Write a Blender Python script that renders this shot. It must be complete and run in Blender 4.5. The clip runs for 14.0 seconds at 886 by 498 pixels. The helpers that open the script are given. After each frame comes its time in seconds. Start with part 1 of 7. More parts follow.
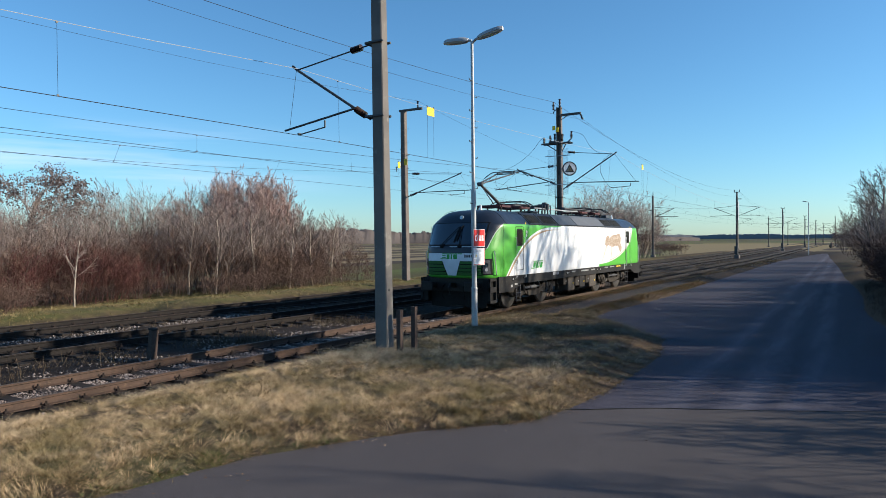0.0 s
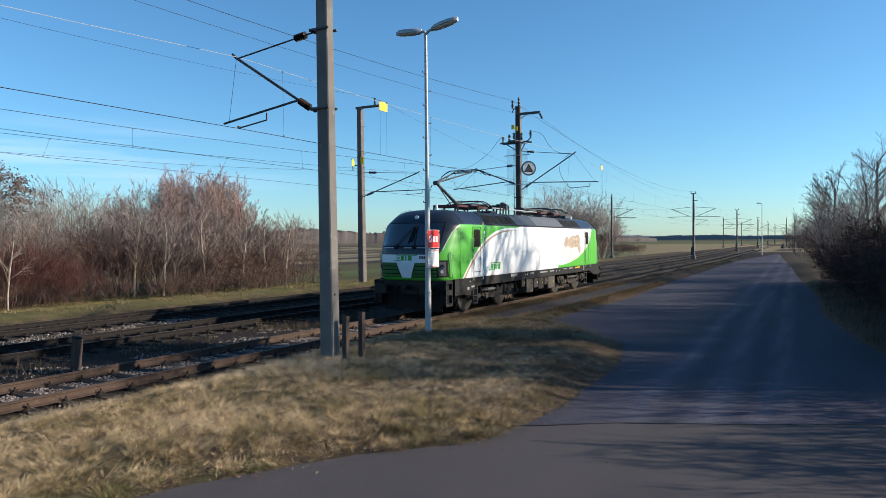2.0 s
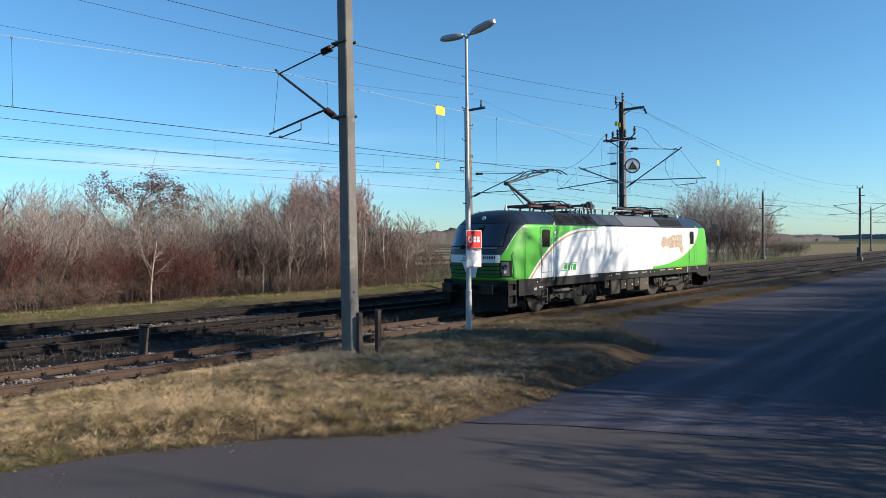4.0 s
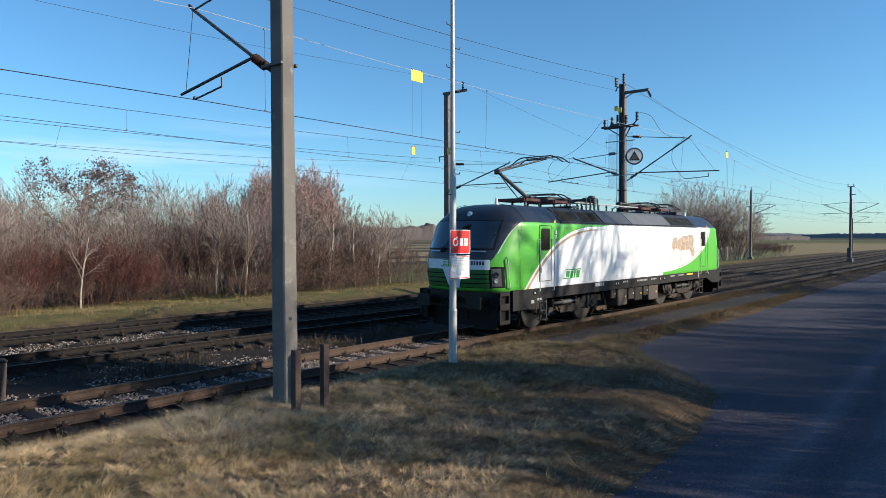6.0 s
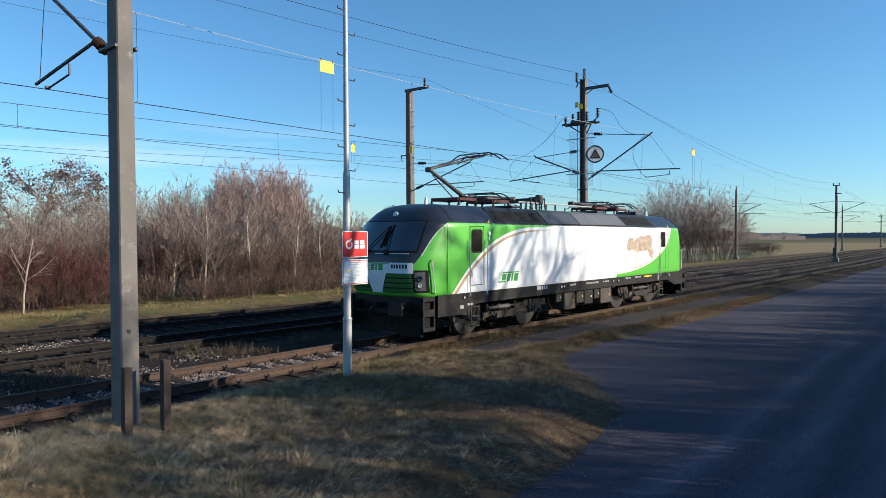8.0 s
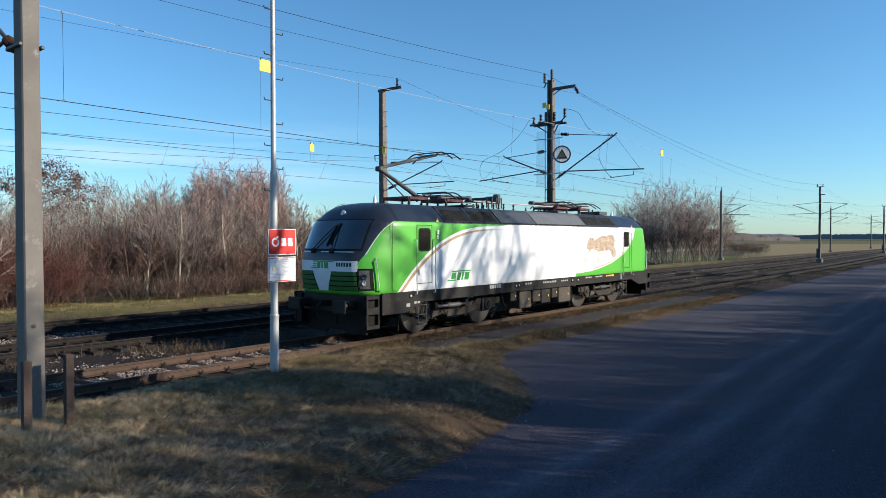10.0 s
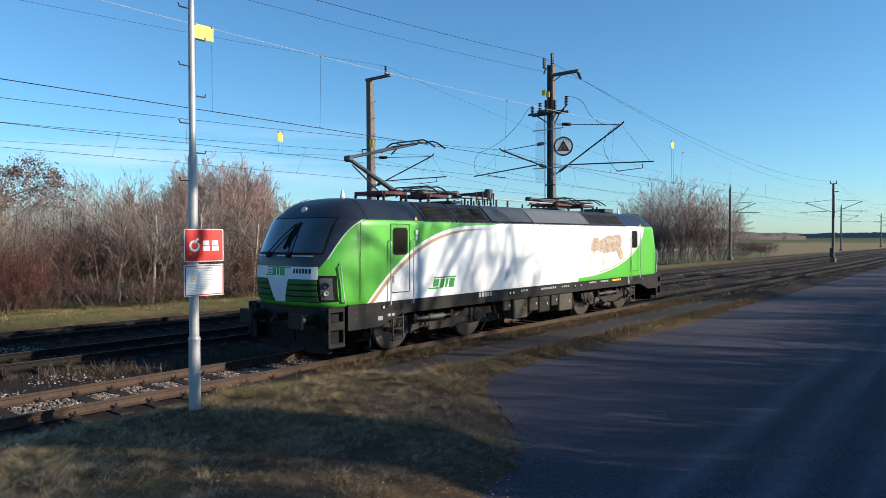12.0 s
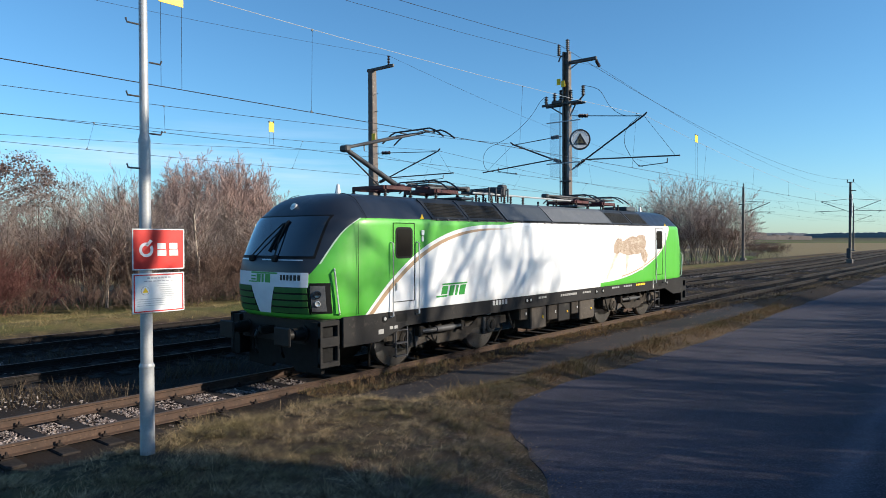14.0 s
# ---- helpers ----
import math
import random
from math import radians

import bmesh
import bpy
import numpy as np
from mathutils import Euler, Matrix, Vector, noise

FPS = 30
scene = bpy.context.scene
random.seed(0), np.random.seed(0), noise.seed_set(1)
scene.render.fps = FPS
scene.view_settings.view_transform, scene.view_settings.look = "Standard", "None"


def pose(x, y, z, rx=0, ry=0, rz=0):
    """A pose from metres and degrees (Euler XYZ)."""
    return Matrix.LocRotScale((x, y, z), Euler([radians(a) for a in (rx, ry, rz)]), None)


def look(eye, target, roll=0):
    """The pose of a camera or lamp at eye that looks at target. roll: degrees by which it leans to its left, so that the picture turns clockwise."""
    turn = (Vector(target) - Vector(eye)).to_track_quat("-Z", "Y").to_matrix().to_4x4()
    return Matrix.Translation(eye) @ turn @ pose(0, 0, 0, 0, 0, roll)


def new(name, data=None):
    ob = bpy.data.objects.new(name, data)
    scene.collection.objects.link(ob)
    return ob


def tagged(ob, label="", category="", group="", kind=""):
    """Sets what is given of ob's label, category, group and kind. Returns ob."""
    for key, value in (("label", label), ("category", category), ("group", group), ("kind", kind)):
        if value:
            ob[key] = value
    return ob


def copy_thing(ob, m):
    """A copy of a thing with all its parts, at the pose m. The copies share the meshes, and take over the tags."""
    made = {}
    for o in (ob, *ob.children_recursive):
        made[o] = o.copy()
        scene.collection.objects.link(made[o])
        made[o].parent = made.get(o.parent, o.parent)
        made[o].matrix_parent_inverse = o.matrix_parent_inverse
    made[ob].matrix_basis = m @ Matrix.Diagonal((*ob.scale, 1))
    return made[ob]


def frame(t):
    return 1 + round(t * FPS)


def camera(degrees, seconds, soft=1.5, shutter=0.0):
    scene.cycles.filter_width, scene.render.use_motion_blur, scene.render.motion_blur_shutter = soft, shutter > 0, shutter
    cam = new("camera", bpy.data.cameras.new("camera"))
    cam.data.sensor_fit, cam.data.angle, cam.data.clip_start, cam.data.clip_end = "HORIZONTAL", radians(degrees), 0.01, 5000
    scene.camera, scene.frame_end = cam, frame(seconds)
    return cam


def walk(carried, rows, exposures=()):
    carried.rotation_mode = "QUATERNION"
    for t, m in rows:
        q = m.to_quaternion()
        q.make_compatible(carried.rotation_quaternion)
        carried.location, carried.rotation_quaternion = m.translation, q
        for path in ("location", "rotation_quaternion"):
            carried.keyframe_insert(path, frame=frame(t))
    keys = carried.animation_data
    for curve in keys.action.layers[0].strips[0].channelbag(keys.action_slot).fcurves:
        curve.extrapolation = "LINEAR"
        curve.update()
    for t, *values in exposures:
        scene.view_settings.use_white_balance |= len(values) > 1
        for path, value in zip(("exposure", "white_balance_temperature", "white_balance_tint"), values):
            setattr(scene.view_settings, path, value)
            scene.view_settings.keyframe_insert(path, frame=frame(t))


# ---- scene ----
cam = camera(65.4, 14.0, 0.55)
PATH = [
    (0, (12.525, -29.347, 2.551), (11.458, -27.656, 2.525), -0.4),
    (0.5, (12.152, -28.777, 2.569), (11.082, -27.087, 2.543), -0.4),
    (1, (12.066, -28.638, 2.58), (10.996, -26.949, 2.554), -0.4),
    (1.5, (12.049, -28.59, 2.587), (11.067, -26.847, 2.56), -0.3),
    (2, (12.254, -28.457, 2.57), (11.283, -26.709, 2.544), -0.3),
    (2.5, (12.973, -28.115, 2.575), (12.005, -26.366, 2.548), -0.3),
    (3, (14.052, -27.57, 2.581), (13.089, -25.817, 2.553), -0.3),
    (3.2, (14.370, -27.420, 2.574), (13.426, -25.657, 2.547), -0.35),
    (3.3, (14.530, -27.345, 2.562), (13.580, -25.585, 2.537), -0.45),
    (3.4, (14.680, -27.270, 2.549), (13.677, -25.540, 2.526), -0.55),
    (3.5, (14.804, -27.205, 2.538), (13.71, -25.531, 2.516), -0.6),
    (3.6, (14.890, -27.185, 2.538), (13.713, -25.568, 2.517), -0.6),
    (3.7, (14.955, -27.172, 2.539), (13.706, -25.609, 2.519), -0.6),
    (4.1, (14.860, -26.880, 2.560), (13.522, -25.394, 2.537), -0.4),
    (5.8, (12.092, -23.91, 2.687), (10.806, -22.378, 2.652), 0.2),
    (6, (11.848, -23.59, 2.705), (10.566, -22.055, 2.669), 0.1),
    (6.5, (11.744, -22.88, 2.728), (10.462, -21.345, 2.691), 0.2),
    (7, (11.991, -22.341, 2.757), (10.711, -20.805, 2.717), 0.2),
    (7.5, (12.456, -21.723, 2.729), (11.177, -20.185, 2.695), -0.1),
    (8, (12.64, -21.518, 2.728), (11.363, -19.978, 2.694), -0.1),
    (8.2, (12.713, -21.424, 2.732), (11.425, -19.894, 2.695), -0.2),
    (10.3, (13.791, -20.535, 2.675), (12.525, -18.988, 2.643), -0.0),
    (10.5, (13.758, -20.316, 2.686), (12.488, -18.771, 2.652), -0.2),
    (11, (13.395, -19.595, 2.677), (12.123, -18.052, 2.643), -0.1),
    (11.5, (12.838, -18.777, 2.717), (11.563, -17.236, 2.684), -0.1),
    (12, (12.456, -18.291, 2.714), (11.178, -16.753, 2.68), -0.1),
    (12.5, (12.062, -17.857, 2.744), (10.782, -16.32, 2.71), -0.1),
    (13, (11.853, -17.663, 2.724), (10.572, -16.128, 2.691), -0.0),
    (13.5, (11.347, -17.105, 2.751), (10.062, -15.573, 2.717), -0.0),
    (14, (11.041, -16.784, 2.735), (9.754, -15.253, 2.701), -0.1),
]
walk(cam, [(t, look(eye, target, roll)) for t, eye, target, roll in PATH], [(0, 0.82, 5600, -1), (14, 0.82, 5600, -1)])

# ---- light ----
SUN_H, SUN_EL = Vector((0.895, 0.446, 0)), radians(20.5)
sun_way = SUN_H * math.cos(SUN_EL) + Vector((0, 0, math.sin(SUN_EL)))
sun = new("sun", bpy.data.lights.new("sun", "SUN"))
sun.data.energy, sun.data.angle, sun.data.color = 5.0, radians(0.55), (1.0, 0.765, 0.565)
sun.matrix_world = look(sun_way * 60, (0, 0, 0))
world = bpy.data.worlds.new("sky")
scene.world = world
world.use_nodes = True
wn = world.node_tree.nodes
sky = wn.new("ShaderNodeTexSky")
sky.sky_type, sky.sun_disc = "NISHITA", False
sky.sun_elevation, sky.sun_rotation = SUN_EL, math.atan2(SUN_H.x, SUN_H.y)
sky.altitude, sky.air_density, sky.dust_density, sky.ozone_density = 400.0, 1.0, 0.45, 5.0
wn["Background"].inputs["Strength"].default_value = 0.096
way_in = wn.new("ShaderNodeTexCoord").outputs["Generated"]
squeeze, veil, split = wn.new("ShaderNodeMapping"), wn.new("ShaderNodeTexNoise"), wn.new("ShaderNodeSeparateXYZ")
squeeze.inputs["Scale"].default_value = (1.0, 1.6, 17.0)
veil.inputs["Scale"].default_value, veil.inputs["Detail"].default_value, veil.inputs["Roughness"].default_value = 1.7, 5.0, 0.55
cloud = wn.new("ShaderNodeMix")
cloud.data_type = "RGBA"
cloud.inputs[7].default_value = (5.3, 5.6, 6.6, 1.0)
world.node_tree.links.new(way_in, squeeze.inputs["Vector"])
world.node_tree.links.new(squeeze.outputs[0], veil.inputs["Vector"])
world.node_tree.links.new(way_in, split.inputs[0])
for source, lo, hi, cut in ((veil.outputs["Fac"], 0.46, 0.66, 0.55), (split.outputs["Z"], 0.05, 0.085, 1.0), (split.outputs["Z"], 0.165, 0.115, 1.0), (split.outputs["X"], -0.62, -0.80, 1.0)):
    window = wn.new("ShaderNodeMapRange")
    window.inputs[1].default_value, window.inputs[2].default_value, window.inputs[4].default_value = lo, hi, cut
    world.node_tree.links.new(source, window.inputs[0])
    if cut < 1.0:
        amount = window.outputs[0]
        continue
    both = wn.new("ShaderNodeMath")
    both.operation = "MULTIPLY"
    world.node_tree.links.new(amount, both.inputs[0])
    world.node_tree.links.new(window.outputs[0], both.inputs[1])
    amount = both.outputs[0]
world.node_tree.links.new(amount, cloud.inputs[0])
clear = wn.new("ShaderNodeMix")
clear.data_type, clear.blend_type = "RGBA", "MULTIPLY"
clear.inputs[0].default_value, clear.inputs[7].default_value = 1.0, (0.995, 1.012, 0.955, 1.0)
world.node_tree.links.new(sky.outputs[0], clear.inputs[6])
world.node_tree.links.new(clear.outputs[2], cloud.inputs[6])
world.node_tree.links.new(cloud.outputs[2], wn["Background"].inputs["Color"])


# ---- mesh helpers ----
class MB:
    """Collects plain geometry for one mesh."""

    def __init__(self):
        self.v, self.f = [], []

    def add(self, verts, faces):
        n = len(self.v)
        self.v += [tuple(p) for p in verts]
        self.f += [tuple(i + n for i in q) for q in faces]
        return self

    def box(self, c, s, b=0.0, m=None):
        """A box with chamfered edges: middle, size, chamfer, extra turn."""
        hx, hy, hz = (k / 2 for k in s)
        b = min(b, hx * 0.9, hy * 0.9, hz * 0.9)
        pts, idx, faces = [], {}, []
        sg = (-1, 1)
        for i in sg:
            for j in sg:
                for k in sg:
                    for a in range(3):
                        idx[i, j, k, a] = len(pts)
                        q = [i * hx, j * hy, k * hz]
                        if b > 0:
                            for o in range(3):
                                if o != a:
                                    q[o] -= (i, j, k)[o] * b
                        pts.append(q)
        if b <= 0:
            pts = [(i * hx, j * hy, k * hz) for i in sg for j in sg for k in sg]
            faces = [(0, 1, 3, 2), (4, 6, 7, 5), (0, 4, 5, 1), (2, 3, 7, 6), (0, 2, 6, 4), (1, 5, 7, 3)]
        else:
            for s0 in sg:
                o = s0
                faces.append([idx[(o, j, k) + (0,)] for j, k in ((-1, -1), (1, -1), (1, 1), (-1, 1))][::o])
                faces.append([idx[(j, o, k) + (1,)] for j, k in ((-1, -1), (-1, 1), (1, 1), (1, -1))][::o])
                faces.append([idx[(j, k, o) + (2,)] for j, k in ((-1, -1), (1, -1), (1, 1), (-1, 1))][::o])
            for s0 in sg:
                for s1 in sg:
                    faces.append((idx[s0, s1, -1, 0], idx[s0, s1, -1, 1], idx[s0, s1, 1, 1], idx[s0, s1, 1, 0]))
                    faces.append((idx[s0, -1, s1, 0], idx[s0, -1, s1, 2], idx[s0, 1, s1, 2], idx[s0, 1, s1, 0]))
                    faces.append((idx[-1, s0, s1, 1], idx[-1, s0, s1, 2], idx[1, s0, s1, 2], idx[1, s0, s1, 1]))
                    for s2 in sg:
                        faces.append((idx[s0, s1, s2, 0], idx[s0, s1, s2, 1], idx[s0, s1, s2, 2]))
        if m is not None:
            pts = [m @ Vector(q) for q in pts]
        return self.add([(q[0] + c[0], q[1] + c[1], q[2] + c[2]) for q in pts], faces)

    def tube(self, pts, r0, r1=None, n=6, caps=True):
        """A round bar along points, tapering from r0 to r1."""
        pts = [Vector(p) for p in pts]
        r1 = r0 if r1 is None else r1
        base, k = len(self.v), len(pts)
        up = Vector((0, 0, 1))
        for i, p in enumerate(pts):
            d = (pts[min(i + 1, k - 1)] - pts[max(i - 1, 0)]).normalized()
            side = d.cross(up)
            if side.length < 0.05:
                side = d.cross(Vector((1, 0, 0)))
            side.normalize()
            top = side.cross(d)
            r = r0 + (r1 - r0) * i / max(k - 1, 1)
            for j in range(n):
                a = math.tau * j / n
                self.v.append(tuple(p + side * (math.cos(a) * r) + top * (math.sin(a) * r)))
        for i in range(k - 1):
            for j in range(n):
                a, b = base + i * n + j, base + i * n + (j + 1) % n
                self.f.append((a, b, b + n, a + n))
        if caps and n > 3:
            self.f.append(tuple(base + j for j in range(n))[::-1])
            self.f.append(tuple(base + (k - 1) * n + j for j in range(n)))
        return self

    def lathe(self, p, way, prof, n=14):
        """Turns a profile of (along, radius) round the axis way from p."""
        p, way = Vector(p), Vector(way).normalized()
        a = way.orthogonal().normalized()
        b = way.cross(a)
        base = len(self.v)
        for t, r in prof:
            for j in range(n):
                g = math.tau * j / n
                self.v.append(tuple(p + way * t + a * (math.cos(g) * r) + b * (math.sin(g) * r)))
        for i in range(len(prof) - 1):
            for j in range(n):
                q, s = base + i * n + j, base + i * n + (j + 1) % n
                self.f.append((q, s, s + n, q + n))
        self.f.append(tuple(base + j for j in range(n))[::-1])
        self.f.append(tuple(base + (len(prof) - 1) * n + j for j in range(n)))
        return self

    def prism(self, poly, axis, a, b):
        """Pushes a flat outline along one axis from a to b."""
        n = len(poly)

        def at(u, v, w):
            return {"x": (w, u, v), "y": (u, w, v), "z": (u, v, w)}[axis]

        pts = [at(u, v, a) for u, v in poly] + [at(u, v, b) for u, v in poly]
        faces = [tuple(range(n))[::-1], tuple(range(n, 2 * n))]
        faces += [(i, (i + 1) % n, (i + 1) % n + n, i + n) for i in range(n)]
        return self.add(pts, faces)

    def grid(self, fn, us, vs):
        """A sheet: fn(u, v) gives the points."""
        base, m = len(self.v), len(vs)
        self.v += [tuple(fn(u, v)) for u in us for v in vs]
        for i in range(len(us) - 1):
            for j in range(m - 1):
                q = base + i * m + j
                self.f.append((q, q + m, q + m + 1, q + 1))
        return self

    def mesh(self, name, material, smooth=False, fix=True):
        me = bpy.data.meshes.new(name)
        me.from_pydata(self.v, [], self.f)
        if fix and len(self.f) < 30000:
            bm = bmesh.new()
            bm.from_mesh(me)
            bmesh.ops.recalc_face_normals(bm, faces=bm.faces)
            bm.to_mesh(me)
            bm.free()
        me.materials.append(material)
        if smooth:
            me.shade_smooth()
            if smooth != "all":
                me.set_sharp_from_angle(angle=radians(40))
        me.update()
        return me


def part(name, mb, material, parent=None, label="", smooth=False, fix=True):
    """Links collected geometry as one mesh object under its thing."""
    ob = new(name, mb if isinstance(mb, bpy.types.Mesh) else mb.mesh(name, material, smooth, fix))
    ob.parent = parent
    return tagged(ob, label)


def thing(name, label, category, at=(0, 0, 0), group="", kind="", turn=0):
    """An Empty at the base of a thing that holds its parts."""
    ob = new(name)
    ob.empty_display_size = 0.2
    ob.matrix_basis = pose(*at, 0, 0, turn)
    return tagged(ob, label, category, group, kind)


# ---- materials ----
class Nodes:
    """Short way to write node maths."""

    def __init__(self, name):
        self.m = bpy.data.materials.new(name)
        self.m.use_nodes = True
        self.t = self.m.node_tree
        self.b = self.t.nodes["Principled BSDF"]
        self.co = None

    def put(self, socket, value):
        if isinstance(value, bpy.types.NodeSocket):
            self.t.links.new(value, socket)
        elif value is not None:
            socket.default_value = value

    def coords(self, kind="Object"):
        return self.t.nodes.new("ShaderNodeTexCoord").outputs[kind]

    def math(self, op, a, b=None, c=None):
        n = self.t.nodes.new("ShaderNodeMath")
        n.operation = op
        for i, q in enumerate((a, b, c)):
            if q is not None:
                self.put(n.inputs[i], q)
        return n.outputs[0]

    def noise(self, co, scale, detail=4, rough=0.55, dist=0.0):
        n = self.t.nodes.new("ShaderNodeTexNoise")
        self.put(n.inputs["Vector"], co)
        n.inputs["Scale"].default_value, n.inputs["Detail"].default_value = scale, detail
        n.inputs["Roughness"].default_value, n.inputs["Distortion"].default_value = rough, dist
        return n.outputs["Fac"]

    def voronoi(self, co, scale, out="Distance"):
        n = self.t.nodes.new("ShaderNodeTexVoronoi")
        self.put(n.inputs["Vector"], co)
        n.inputs["Scale"].default_value = scale
        return n.outputs[out]

    def stretch(self, co, sx, sy, sz):
        n = self.t.nodes.new("ShaderNodeMapping")
        self.put(n.inputs["Vector"], co)
        n.inputs["Scale"].default_value = (sx, sy, sz)
        return n.outputs[0]

    def xyz(self, co):
        n = self.t.nodes.new("ShaderNodeSeparateXYZ")
        self.put(n.inputs[0], co)
        return n.outputs

    def ramp(self, fac, a, b):
        """0 to 1 as fac goes from a to b."""
        n = self.t.nodes.new("ShaderNodeMapRange")
        n.clamp = True
        self.put(n.inputs[0], fac)
        n.inputs[1].default_value, n.inputs[2].default_value = a, b
        return n.outputs[0]

    def mix(self, fac, a, b):
        n = self.t.nodes.new("ShaderNodeMix")
        n.data_type = "RGBA"
        self.put(n.inputs[0], fac)
        for s, q in ((6, a), (7, b)):
            self.put(n.inputs[s], (*q, 1) if isinstance(q, tuple) and len(q) == 3 else q)
        return n.outputs[2]

    def random(self, island=False):
        if island:
            return self.t.nodes.new("ShaderNodeNewGeometry").outputs["Random Per Island"]
        return self.t.nodes.new("ShaderNodeObjectInfo").outputs["Random"]

    def bump(self, height, strength=0.3, depth=0.01):
        n = self.t.nodes.new("ShaderNodeBump")
        n.inputs["Strength"].default_value, n.inputs["Distance"].default_value = strength, depth
        self.put(n.inputs["Height"], height)
        self.put(self.b.inputs["Normal"], n.outputs[0])

    def done(self, color, rough=0.6, metal=0.0, spec=0.5, coat=0.0):
        self.put(self.b.inputs["Base Color"], (*color, 1) if isinstance(color, tuple) and len(color) == 3 else color)
        self.put(self.b.inputs["Roughness"], rough)
        self.put(self.b.inputs["Metallic"], metal)
        self.b.inputs["Specular IOR Level"].default_value = spec
        self.b.inputs["Coat Weight"].default_value = coat
        self.b.inputs["Coat Roughness"].default_value = 0.08
        return self.m


def mat(name, c1, c2, scale=4.0, rough=0.6, metal=0.0, bump=0.15, fine=60.0, spec=0.4, coat=0.0, wear=None):
    """Two tones in large patches with fine grain; wear: a third tone in spots."""
    k = Nodes(name)
    co = k.coords()
    big, small = k.noise(co, scale), k.noise(co, fine, 3)
    f = k.ramp(k.math("ADD", k.math("MULTIPLY", big, 0.7), k.math("MULTIPLY", small, 0.3)), 0.36, 0.64)
    col = k.mix(f, c1, c2)
    if wear:
        col = k.mix(k.ramp(k.noise(co, scale * 2.7, 6, 0.7), 0.58, 0.68), col, wear)
    if bump:
        k.bump(small, bump, 0.006)
    return k.done(col, k.math("ADD", k.math("MULTIPLY", small, 0.16), rough - 0.08), metal, spec, coat)


def pieces(name, tones, rough=0.8, bump=0.2, fine=40.0):
    """A tone for each loose piece of a joined mesh."""
    k = Nodes(name)
    co = k.coords()
    r = k.random(island=True)
    col = k.mix(k.ramp(r, 0.0, 0.5), tones[0], tones[1])
    col = k.mix(k.ramp(r, 0.5, 1.0), col, tones[2])
    n = k.noise(co, fine, 3)
    col = k.mix(k.math("MULTIPLY", n, 0.35), col, tuple(q * 0.45 for q in tones[0]))
    if bump:
        k.bump(n, bump, 0.004)
    return k.done(col, rough, 0, 0.25)


M_STEEL = mat("galvanised_steel", (0.42, 0.43, 0.45), (0.31, 0.32, 0.335), 3, 0.5, 0.25, 0.05, 40)
M_DARKSTEEL = mat("dark_steel", (0.045, 0.046, 0.05), (0.08, 0.08, 0.085), 5, 0.55, 0.3, 0.1, 60)
M_RUST = mat("rusty_rail", (0.070, 0.042, 0.029), (0.042, 0.027, 0.020), 6, 0.8, 0.05, 0.3, 50, wear=(0.11, 0.072, 0.048))
M_RUNRAIL = mat("dark_running_rail", (0.014, 0.011, 0.0105), (0.009, 0.008, 0.008), 6, 0.75, 0.05, 0.3, 50, 0.2, wear=(0.028, 0.021, 0.018))
M_RAILTOP = mat("worn_rail_head", (0.12, 0.085, 0.06), (0.08, 0.056, 0.04), 3, 0.65, 0.3, 0.05, 30)
M_SLEEPER = mat("old_sleeper", (0.030, 0.024, 0.021), (0.017, 0.015, 0.014), 8, 0.85, 0, 0.5, 30, 0.2, wear=(0.055, 0.047, 0.041))
M_CONCRETE = mat("mast_paint", (0.165, 0.152, 0.142), (0.118, 0.109, 0.103), 1.6, 0.78, 0, 0.25, 70, 0.2, wear=(0.215, 0.20, 0.185))
M_SLEEPERPOST = mat("weathered_post", (0.082, 0.060, 0.052), (0.052, 0.040, 0.036), 6, 0.85, 0, 0.3, 50, 0.15, wear=(0.13, 0.098, 0.082))
M_MASTBROWN = mat("rusty_brown_mast", (0.135, 0.112, 0.100), (0.088, 0.075, 0.068), 2.0, 0.7, 0.1, 0.2, 50, wear=(0.23, 0.21, 0.195))
M_INSUL = mat("brown_insulator", (0.035, 0.017, 0.014), (0.024, 0.014, 0.012), 9, 0.26, 0, 0, 20, 0.6)
M_WIRE = mat("wire_metal", (0.05, 0.045, 0.04), (0.03, 0.03, 0.03), 20, 0.5, 0.5, 0)
M_WIREBRIGHT = mat("bright_wire", (0.36, 0.39, 0.43), (0.30, 0.32, 0.36), 20, 0.5, 0.1, 0)
# Yellow with the shade on the mast disc's near side put into its colour.
M_SHADEDYELLOW = mat("shaded_yellow", (0.17, 0.135, 0.06), (0.12, 0.10, 0.055), 12, 0.5, 0, 0.05)
M_YELLOW = mat("yellow_board", (0.90, 0.60, 0.015), (0.82, 0.53, 0.015), 12, 0.5, 0, 0.05)
M_RED = mat("red_enamel", (0.62, 0.025, 0.02), (0.54, 0.02, 0.018), 5, 0.35, 0, 0.02, 40, 0.5)
M_WHITE = mat("white_enamel", (0.78, 0.79, 0.80), (0.70, 0.71, 0.72), 5, 0.4, 0, 0.02, 40)
M_GREYPRINT = mat("grey_print", (0.42, 0.43, 0.46), (0.36, 0.37, 0.40), 20, 0.6, 0, 0)
M_BLACKPRINT = mat("black_print", (0.025, 0.025, 0.028), (0.02, 0.02, 0.02), 20, 0.5, 0, 0)
M_CLEARGLASS = mat("lamp_glass", (0.55, 0.56, 0.56), (0.45, 0.46, 0.46), 6, 0.2, 0, 0, 30, 0.6)

